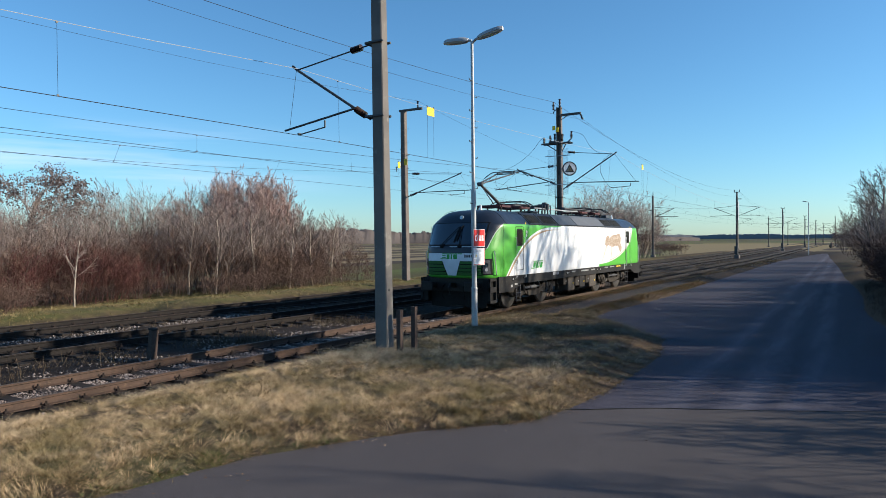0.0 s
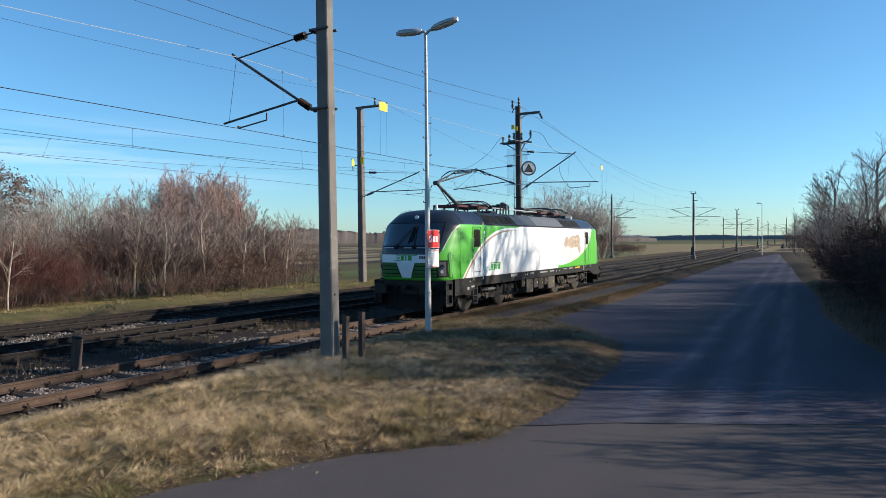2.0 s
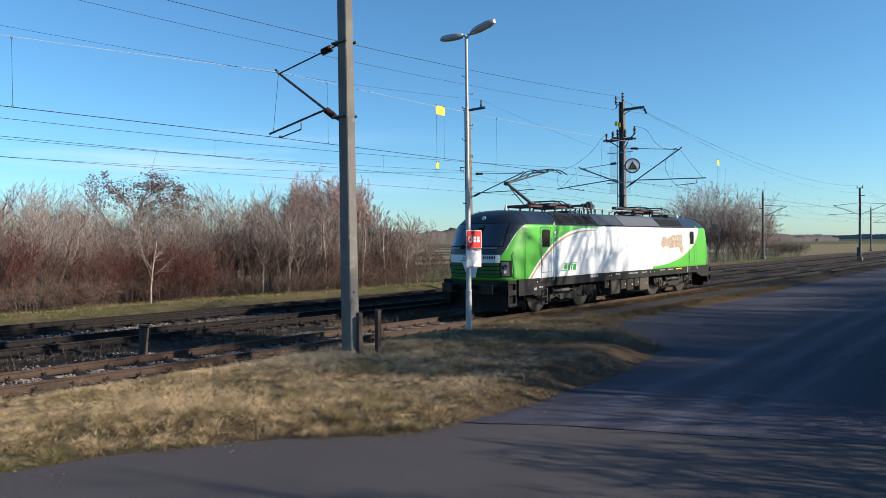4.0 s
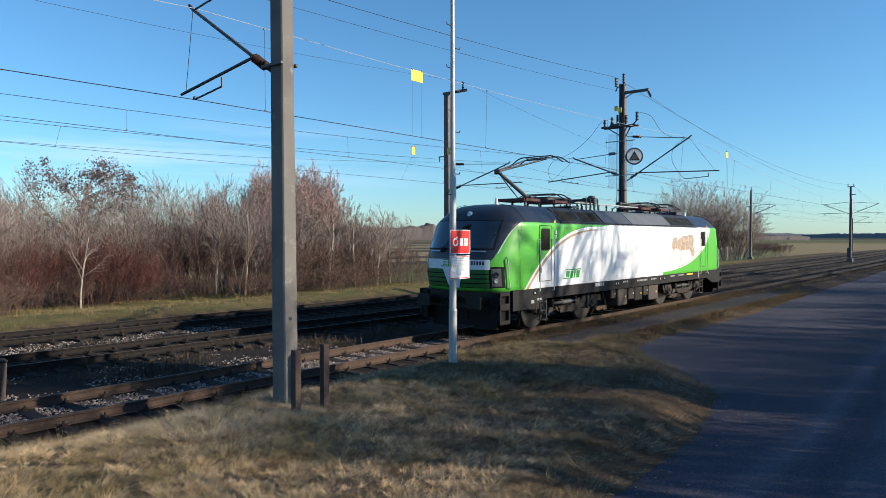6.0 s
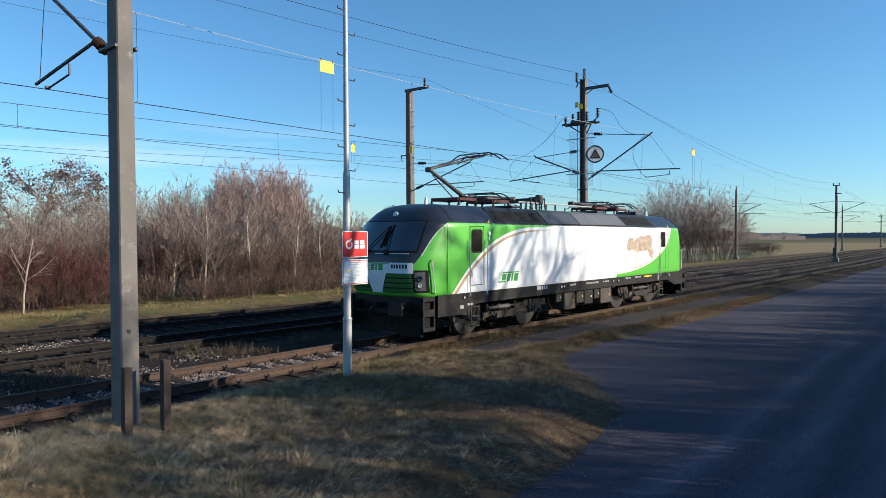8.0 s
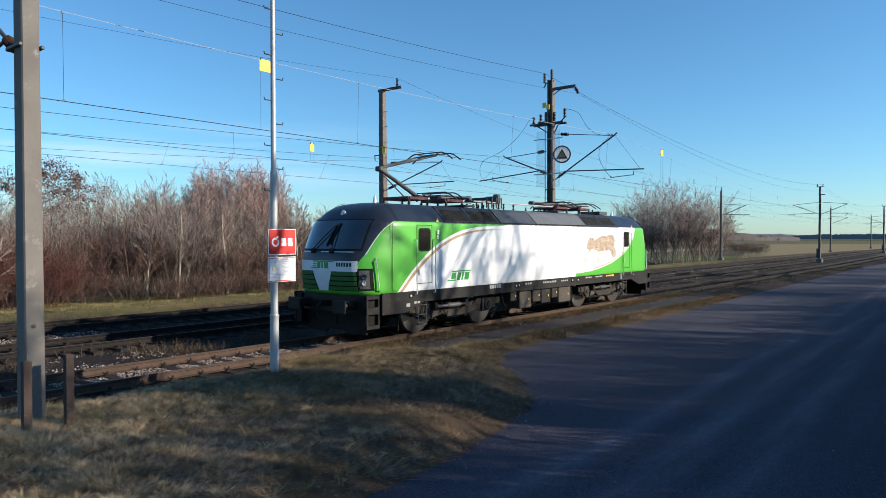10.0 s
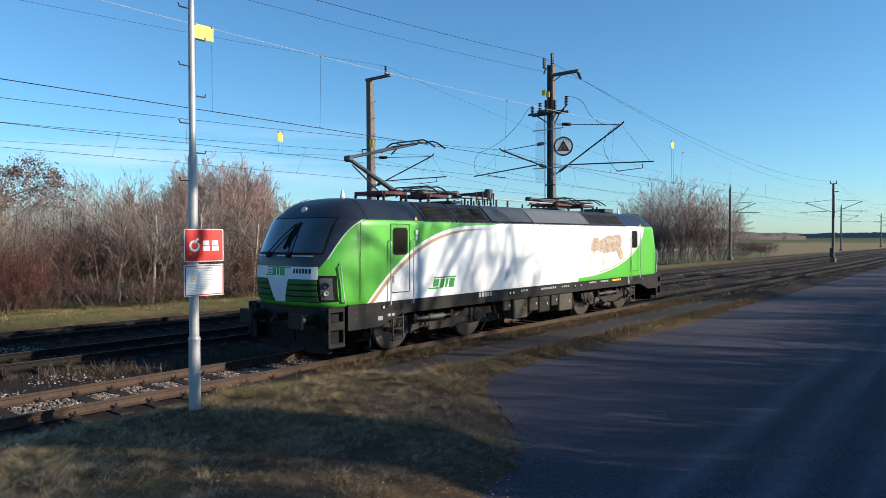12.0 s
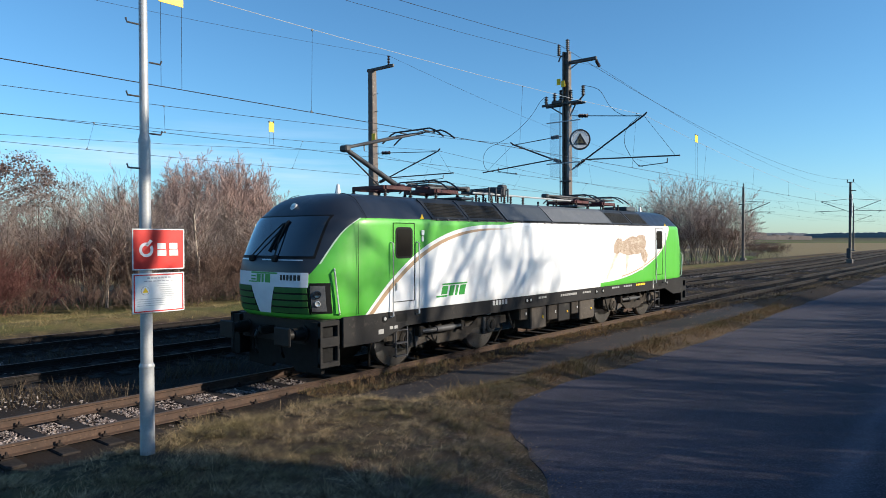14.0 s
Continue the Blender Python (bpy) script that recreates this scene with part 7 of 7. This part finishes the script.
# ---- grass, weeds, fallen leaves ----
def turf(name, tones, clump=9.0):
    """Blades in mixed tones that drift from patch to patch."""
    k = Nodes(name)
    co = k.coords()
    r = k.random(island=True)
    patchy, fine = k.noise(co, 0.9, 4, 0.6), k.noise(co, clump, 4, 0.7)
    col = k.mix(k.ramp(k.math("ADD", k.math("MULTIPLY", r, 0.40), k.math("MULTIPLY", fine, 1.1)), 0.60, 0.88), tones[0], tones[1])
    col = k.mix(k.math("MULTIPLY", k.ramp(k.math("ADD", patchy, k.math("MULTIPLY", r, 0.25)), 0.60, 0.78), 0.75), col, tones[2])
    return k.done(col, 0.75, 0, 0.2)


def blades(name, label, seed, count, x0, x1, y0, y1, h, w, tones, where, lean=0.5):
    """Many grass blades in one mesh; where(x, y) gives the chance to keep one."""
    g = np.random.default_rng(seed)
    px, py = g.uniform(x0, x1, count), g.uniform(y0, y1, count)
    keep = where(px, py) > g.random(count)
    px, py = px[keep], py[keep]
    n = len(px)
    tuft = 0.35 + 1.5 * (0.5 + 0.5 * wavy(px, py, 3.3, 0.5)) * (0.5 + 0.5 * wavy(px, py, 1.3, 2.0)) * (0.4 + 0.6 * (0.5 + 0.5 * wavy(px, py, 7.9, 3.0))) + 0.3 * g.random(n)
    hh = h * tuft * g.uniform(0.5, 1.25, n) * (0.45 + 0.95 * tufted(px, py))
    a = g.uniform(0, math.tau, n)
    bend = lean * hh * g.uniform(0.3, 1.6, n)
    flow = 0.9 * np.sin(px * 1.7 + py * 0.9)
    dx, dy = np.cos(a) * bend + 0.35 * bend * np.cos(flow), np.sin(a) * bend + 0.35 * bend * np.sin(flow)
    pa = a + math.pi / 2 + g.uniform(-0.6, 0.6, n)
    wx, wy = np.cos(pa) * w * g.uniform(0.6, 1.3, n), np.sin(pa) * w
    pz = ground_height(px, py) - 0.01
    v = np.empty((n, 3, 3))
    v[:, 0] = np.stack([px - wx, py - wy, pz], -1)
    v[:, 1] = np.stack([px + wx, py + wy, pz], -1)
    v[:, 2] = np.stack([px + dx, py + dy, pz + hh * g.uniform(0.6, 1.05, n)], -1)
    f = (np.arange(3 * n).reshape(n, 3))
    me = bpy.data.meshes.new(name)
    me.from_pydata(v.reshape(-1, 3).tolist(), [], f.tolist())
    me.materials.append(turf(name + "_tones_" + str(seed), tones))
    return tagged(new(name, me), label, "grass", kind="stuff")


STRAW = ((0.118, 0.077, 0.040), (0.78, 0.590, 0.350), (0.195, 0.152, 0.060))
OLIVE = ((0.10, 0.098, 0.028), (0.23, 0.205, 0.070), (0.075, 0.095, 0.022))


def tufted(x, y):
    """Close clumps with bare gaps between them."""
    return smooth((wavy(x, y, 11.0, 2) + 0.8 * wavy(x, y, 19.0, 5) + 0.45 * wavy(x, y, 5.3, 1) + 0.25) / 0.7)


def lawn(x, y):
    d = np.minimum(inside_dist(x, y, ROAD), inside_dist(x, y, STRIP))
    k = smooth((d - 0.02) / 0.25) * smooth((x - 1.75) / 0.5)
    patchy = 0.45 + 0.55 * smooth((wavy(x, y, 1.9, 4) + wavy(x, y, 4.7, 1) * 0.6 + 0.75) / 1.1)
    thin = 0.14 + 0.86 * smooth((-13.6 - y) / 2.2)
    bare = 1 - 0.8 * smooth((x - 4.6 + 0.8 * wavy(x, y, 1.1, 2)) / 2.2) * smooth((y + 19.5 + wavy(x, y, 1.7, 5)) / 2.5)
    return k * patchy * thin * bare * (0.13 + 0.87 * tufted(x, y))


def tussocks(name, label, seed, count, x0, x1, y0, y1, h, w, tones, where):
    """Clumps of arching blades, each clump with its own size and tone."""
    g = np.random.default_rng(seed)
    cx, cy = g.uniform(x0, x1, count), g.uniform(y0, y1, count)
    keep = where(cx, cy) > g.random(count)
    cx, cy = cx[keep], cy[keep]
    m = len(cx)
    size = g.uniform(0.45, 1.45, m) * (0.65 + 0.7 * (0.5 + 0.5 * wavy(cx, cy, 1.5, 2.0)))
    lean_a = 2.6 * wavy(cx, cy, 2.9, 3.0) + g.uniform(-1.8, 1.8, m)
    per = 44
    own = np.repeat(np.arange(m), per)
    n = len(own)
    a = g.uniform(0, math.tau, n)
    r = np.abs(g.normal(0, 0.062, n)) * size[own]
    px, py = cx[own] + np.cos(a) * r, cy[own] + np.sin(a) * r
    hh = h * size[own] * g.uniform(0.45, 1.15, n)
    out = hh * g.uniform(0.3, 1.5, n)
    dx = np.cos(a) * out + 0.8 * hh * np.cos(lean_a[own])
    dy = np.sin(a) * out + 0.8 * hh * np.sin(lean_a[own])
    wx, wy = -np.sin(a) * w, np.cos(a) * w
    pz = ground_height(px, py) - 0.01
    v = np.empty((n, 3, 3))
    v[:, 0] = np.stack([px - wx, py - wy, pz], -1)
    v[:, 1] = np.stack([px + wx, py + wy, pz], -1)
    v[:, 2] = np.stack([px + dx, py + dy, pz + hh * g.uniform(0.5, 1.0, n)], -1)
    me = bpy.data.meshes.new(name)
    me.from_pydata(v.reshape(-1, 3).tolist(), [], np.arange(3 * n).reshape(n, 3).tolist())
    me.materials.append(turf(name + "_tones", tones, 7.0))
    return tagged(new(name, me), label, "grass", kind="stuff")


def road_edge(x, y):
    d = inside_dist(x, y, ROAD)
    return np.exp(-((d - 0.25) / 0.38) ** 2) * (d > 0.03) * (x < 9) * smooth((-18.5 - y) / 2.0) * (0.35 + 0.65 * smooth((wavy(x, y, 2.7, 1) + 0.5) / 0.9))


tussocks("grass_tussocks", "pale arching tussocks of dead grass", 37, 19000, 1.8, 8.8, -27.5, -14.0, 0.115, 0.0027, ((0.115, 0.076, 0.040), (0.78, 0.595, 0.365), (0.185, 0.155, 0.060)), lawn)


def fringe(x, y):
    beside = np.exp(-((x - 2.2) / 0.35) ** 2) * smooth((-15.2 - y) / 1.5)
    mast_foot = 0.55 * np.exp(-((x - 3.3) / 0.9) ** 2) * smooth((-15.6 - y) / 0.8) * smooth((y + 20.5) / 1.5)
    return np.maximum(beside, mast_foot) * (0.15 + 0.85 * smooth((wavy(x, y, 2.0, 3) + 0.8 * wavy(x, y, 5.1, 1) + 0.2) / 0.8))


tussocks("pale_tussocks", "tall bleached tussocks of grass beside the siding", 42, 5200, 1.75, 5.0, -27.0, -15.0, 0.19, 0.0024, ((0.22, 0.165, 0.10), (0.70, 0.575, 0.40), (0.30, 0.235, 0.13)), fringe)
blades("dry_grass", "tufts of dry straw-coloured winter grass", 31, 620000, 1.8, 8.8, -27.5, -5.5, 0.115, 0.0028, STRAW, lawn, 1.7)


def matted(x, y):
    d = np.minimum(inside_dist(x, y, ROAD), inside_dist(x, y, STRIP))
    return smooth((d - 0.01) / 0.12) * smooth((x - 1.75) / 0.3) * (0.35 + 0.65 * smooth((wavy(x, y, 8.0, 1) + wavy(x, y, 3.1, 4) + 0.8) / 1.2))


blades("grass_thatch", "matted flat dead grass covering the bank", 44, 330000, 1.8, 9.0, -27.5, -14.0, 0.034, 0.0030, ((0.095, 0.066, 0.034), (0.50, 0.38, 0.220), (0.105, 0.105, 0.038)), matted, 4.2)
blades("green_grass", "short greenish grass among the straw", 32, 90000, 1.8, 8.8, -27.5, -5.5, 0.075, 0.0028, OLIVE, lawn, 1.2)


def trodden(x, y):
    d = np.minimum(inside_dist(x, y, ROAD), inside_dist(x, y, STRIP))
    return smooth((d - 0.02) / 0.15) * smooth((x - 3.6 + 0.8 * wavy(x, y, 1.1, 2)) / 2.2) * smooth((y + 20.5 + wavy(x, y, 1.7, 5)) / 2.5) * (0.25 + 0.75 * smooth((wavy(x, y, 6.1, 3) + wavy(x, y, 14.0, 1) + 0.6) / 0.9))


blades("matted_grass", "flattened brown dead grass and stalks on bare earth", 39, 330000, 3.0, 9.0, -22.0, -5.5, 0.055, 0.0030, ((0.070, 0.046, 0.035), (0.43, 0.315, 0.235), (0.050, 0.036, 0.028)), trodden, 3.4)


def rough_turf(x, y):
    d = np.minimum(inside_dist(x, y, ROAD), inside_dist(x, y, STRIP))
    k = smooth((d - 0.02) / 0.2) * smooth((x - 1.7) / 0.4) * smooth((y + 16.5) / 3.0)
    return k * (1 - 0.6 * smooth((x - 5.0) / 2.0)) * (0.2 + 0.8 * tufted(x, y))


blades("rough_grass", "rough olive and brown grass round the lamp post", 43, 330000, 1.8, 8.4, -17.0, -5.5, 0.12, 0.0026, ((0.042, 0.030, 0.019), (0.38, 0.285, 0.160), (0.105, 0.092, 0.036)), rough_turf, 1.5)
blades("edge_weeds", "low green weeds creeping over the asphalt edge", 38, 150000, 4.5, 9.0, -28, -16.0, 0.055, 0.0065, ((0.045, 0.070, 0.016), (0.11, 0.145, 0.040), (0.17, 0.15, 0.06)), road_edge, 1.6)


def ragged(x, y):
    d = inside_dist(x, y, ROAD)
    return np.exp(-((d - 0.10) / 0.17) ** 2) * (d > -0.13) * (x < 9.5) * smooth((wavy(x, y, 2.3, 4) + wavy(x, y, 6.7, 1) + 0.1) / 0.7)


blades("edge_tufts", "dead brown tufts leaning over the broken asphalt edge", 46, 160000, 3.0, 9.5, -22, 12, 0.12, 0.0040, ((0.055, 0.038, 0.026), (0.27, 0.195, 0.115), (0.085, 0.080, 0.030)), ragged, 1.5)


def weeds(x, y):
    k = np.exp(-((x - 3.85) / 0.42) ** 2) * smooth((y + 8.6) / 1.0) * smooth((14 - y) / 3)
    k = np.maximum(k, 1.0 * np.exp(-((x - 1.45) / 0.42) ** 2) * (x > 0.87) * smooth((y + 11) / 1.5))
    return k * (0.25 + 0.75 * smooth((wavy(x, y, 2.3, 6) + 0.5) / 0.9)) * (inside_dist(x, y, ROAD) > 0.02) * (inside_dist(x, y, STRIP) > 0.0)


blades("weeds", "brown and green weeds along broken asphalt", 33, 170000, 0.85, 5.0, -9, 14, 0.17, 0.0055, ((0.13, 0.075, 0.04), (0.20, 0.135, 0.065), (0.075, 0.08, 0.03)), weeds, 0.8)


def overgrown(x, y):
    k = np.exp(-((x - 2.2) / 0.9) ** 2) + 0.8 * np.exp(-((x + 2.4) / 0.7) ** 2) + 0.5 * np.exp(-(x / 0.5) ** 2)
    return k * smooth((y - 9.5) / 2.0) * smooth((wavy(x, y, 0.9, 2) + 0.8 * wavy(x, y, 2.3, 1) + 0.2) / 0.9)


blades("yard_weeds", "dead brown weeds growing over the yard and siding", 45, 150000, -4.0, 4.6, 9.5, 62, 0.16, 0.013, ((0.070, 0.050, 0.034), (0.19, 0.145, 0.09), (0.060, 0.060, 0.028)), overgrown, 1.2)


def between(x, y):
    k = np.exp(-((x + 2.5) / 0.75) ** 2) + 0.35 * np.exp(-((x + 7.1) / 0.5) ** 2)
    return k * smooth((wavy(x, y, 1.4, 2) + 0.35) / 0.9)


blades("track_weeds", "dead brown weeds between the tracks", 34, 110000, -8.2, -1.0, -28, 6, 0.27, 0.007, ((0.060, 0.043, 0.028), (0.11, 0.082, 0.052), (0.045, 0.038, 0.025)), between, 0.7)


def verge(x, y):
    return smooth((-11.5 - x) / 0.6) * (0.25 + 0.75 * smooth((wavy(x, y, 0.9, 1) + 0.6) / 1.0)) * (0.55 + 0.45 * smooth((-17.5 - x) / 3))


blades("verge_grass", "pale dry grass at the foot of the hedge", 35, 250000, -24.5, -11.6, -25, 16, 0.12, 0.0075, ((0.14, 0.105, 0.046), (0.34, 0.265, 0.13), (0.105, 0.115, 0.034)), verge, 1.0)


def roadside(x, y):
    d = inside_dist(x, y, ROAD)
    return smooth((d - 0.0) / 0.3) * (x > 9.5) * 0.8


# Grass tones are darkened to stand for the shade under the thicket.
blades("roadside_grass", "tangled grass under the roadside thicket, darkened in colour for its shade", 36, 50000, 11.5, 18.0, -17.8, 14, 0.2, 0.006, ((0.030, 0.022, 0.018), (0.065, 0.048, 0.034), (0.022, 0.019, 0.013)), roadside, 0.8)


def litter(name, label, seed, count, x0, x1, y0, y1, where, tones):
    g = np.random.default_rng(seed)
    px, py = g.uniform(x0, x1, count), g.uniform(y0, y1, count)
    keep = where(px, py) > g.random(count)
    px, py = px[keep], py[keep]
    n = len(px)
    s, a = g.uniform(0.009, 0.024, n), g.uniform(0, math.tau, n)
    onroad = np.minimum(inside_dist(px, py, ROAD), inside_dist(px, py, STRIP)) < 0.05
    pz = np.where(onroad, -0.045, ground_height(px, py)) + 0.008
    v = np.empty((n, 4, 3))
    for i, (u, q) in enumerate(((-1, 0), (0, 0.55), (1, 0), (0, -0.55))):
        v[:, i] = np.stack([px + s * (u * np.cos(a) - q * np.sin(a)), py + s * (u * np.sin(a) + q * np.cos(a)), pz + s * g.uniform(0, 0.6, n)], -1)
    b = 4 * np.arange(n)[:, None]
    me = bpy.data.meshes.new(name)
    me.from_pydata(v.reshape(-1, 3).tolist(), [], np.concatenate([b + np.array([[0, 1, 2]]), b + np.array([[0, 2, 3]])]).tolist())
    me.materials.append(pieces(name + "_tones_" + str(seed), tones, 0.8, 0))
    return tagged(new(name, me), label, "leaves", kind="stuff")


def edge_litter(x, y):
    d = np.abs(np.minimum(inside_dist(x, y, ROAD), inside_dist(x, y, STRIP) + 0.1))
    trodden = smooth((x - 4.4) / 2.0) * smooth((8.8 - x) / 0.3) * smooth((y + 20) / 2.5) * smooth((-6 - y) / 2) * (0.4 + 0.6 * smooth(wavy(x, y, 2.1, 3) + 0.5))
    return (0.85 * np.exp(-(d / 0.28) ** 2) + 0.10 * np.exp(-(d / 1.2) ** 2)) * np.where(inside_dist(x, y, ROAD) > 0, 1.0, 0.10 + 0.5 * smooth((wavy(x, y, 3.1, 2) + wavy(x, y, 7.7, 4) - 0.2) / 0.6)) + 0.45 * trodden * (inside_dist(x, y, ROAD) > 0)


LEAFTONES = ((0.11, 0.058, 0.03), (0.22, 0.13, 0.07), (0.42, 0.34, 0.25))
litter("fallen_leaves", "brown fallen leaves and chips along the asphalt edge", 41, 130000, 1.8, 16.5, -26, 14, edge_litter, LEAFTONES)

# ---- far woods ----
def woods(name, label, seed, rows, tones):
    """Distant tree lines: many small uneven crowns in one mesh."""
    g = np.random.default_rng(seed)
    base = np.array([(1, 0, 0), (0.3, 0.95, 0), (-0.8, 0.6, 0), (-0.8, -0.6, 0), (0.3, -0.95, 0), (0, 0, 1), (0, 0, -0.6)], float)
    tri = np.array([(0, 1, 5), (1, 2, 5), (2, 3, 5), (3, 4, 5), (4, 0, 5), (1, 0, 6), (2, 1, 6), (3, 2, 6), (4, 3, 6), (0, 4, 6)])
    V, F, n0 = [], [], 0
    for ax, ay, bx, by, n, h, deep, wide in rows:
        t = g.random(n)
        px, py = ax + (bx - ax) * t + g.normal(0, deep, n), ay + (by - ay) * t + g.normal(0, deep, n)
        top = h * g.uniform(0.8, 1.05, n) * (0.86 + 0.14 * np.sin(t * 37) * np.sin(t * 11 + 1))
        s = top * wide * g.uniform(0.5, 1.2, n)
        v = base[None] * g.uniform(0.6, 1.3, (n, 7, 1)) + g.uniform(-0.25, 0.25, (n, 7, 3))
        v = np.stack([v[:, :, 0] * s[:, None] + px[:, None], v[:, :, 1] * s[:, None] + py[:, None], top[:, None] * (0.5 + 0.5 * v[:, :, 2]) - 0.9], -1)
        V.append(v.reshape(-1, 3))
        F.append((tri[None] + 7 * np.arange(n)[:, None, None]).reshape(-1, 3) + n0)
        n0 += 7 * n
    me = bpy.data.meshes.new(name)
    me.from_pydata(np.concatenate(V).tolist(), [], np.concatenate(F).tolist())
    me.materials.append(pieces(name + "_tones", tones, 0.95, 0))
    return tagged(new(name, me), label, "woods", kind="stuff")


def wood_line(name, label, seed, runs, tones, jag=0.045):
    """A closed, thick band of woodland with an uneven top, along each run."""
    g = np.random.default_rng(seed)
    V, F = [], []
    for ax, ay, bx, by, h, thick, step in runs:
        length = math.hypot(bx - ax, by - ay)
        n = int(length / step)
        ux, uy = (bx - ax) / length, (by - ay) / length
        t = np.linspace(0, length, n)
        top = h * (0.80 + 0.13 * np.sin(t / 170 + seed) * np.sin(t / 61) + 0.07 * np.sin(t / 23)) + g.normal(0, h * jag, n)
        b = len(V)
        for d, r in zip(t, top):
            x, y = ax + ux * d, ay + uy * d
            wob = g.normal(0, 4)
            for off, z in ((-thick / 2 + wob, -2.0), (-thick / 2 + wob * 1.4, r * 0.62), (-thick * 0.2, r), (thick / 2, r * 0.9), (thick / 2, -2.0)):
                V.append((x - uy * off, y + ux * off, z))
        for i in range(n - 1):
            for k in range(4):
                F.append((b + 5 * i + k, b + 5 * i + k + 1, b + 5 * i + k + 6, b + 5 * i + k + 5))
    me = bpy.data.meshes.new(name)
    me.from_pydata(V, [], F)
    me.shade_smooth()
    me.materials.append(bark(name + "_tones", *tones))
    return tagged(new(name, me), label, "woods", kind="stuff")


# Distance haze is put into the blue-grey tones of this smooth band.
wood_line("far_woods", "line of bare woods across the plain, haze put into its blue-grey colour", 51, [(900, 2500, -500, 2300, 16, 60, 5), (-500, 2300, -2600, 900, 16, 60, 5), (-700, 60, -1500, -500, 12, 40, 5)],
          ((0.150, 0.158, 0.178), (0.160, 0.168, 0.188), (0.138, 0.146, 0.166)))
wood_line("field_copse", "dark bare copse beyond the ploughed field", 52, [(-172, 830, -214, 765, 4.5, 12, 2.2), (-205, 778, -245, 730, 9.5, 14, 2.2), (-232, 742, -420, 560, 13.5, 26, 2.2), (-420, 560, -640, 180, 14, 30, 2.2), (-640, 180, -700, -60, 14, 30, 2.2)],
          ((0.110, 0.094, 0.092), (0.125, 0.108, 0.104), (0.088, 0.075, 0.074)), 0.10)
woods("field_thicket", "low dark thicket along the far road", 53, [(9, 170, 17, 300, 260, 2.4, 4, 0.36)], ((0.11, 0.085, 0.07), (0.15, 0.115, 0.095), (0.08, 0.065, 0.055)))
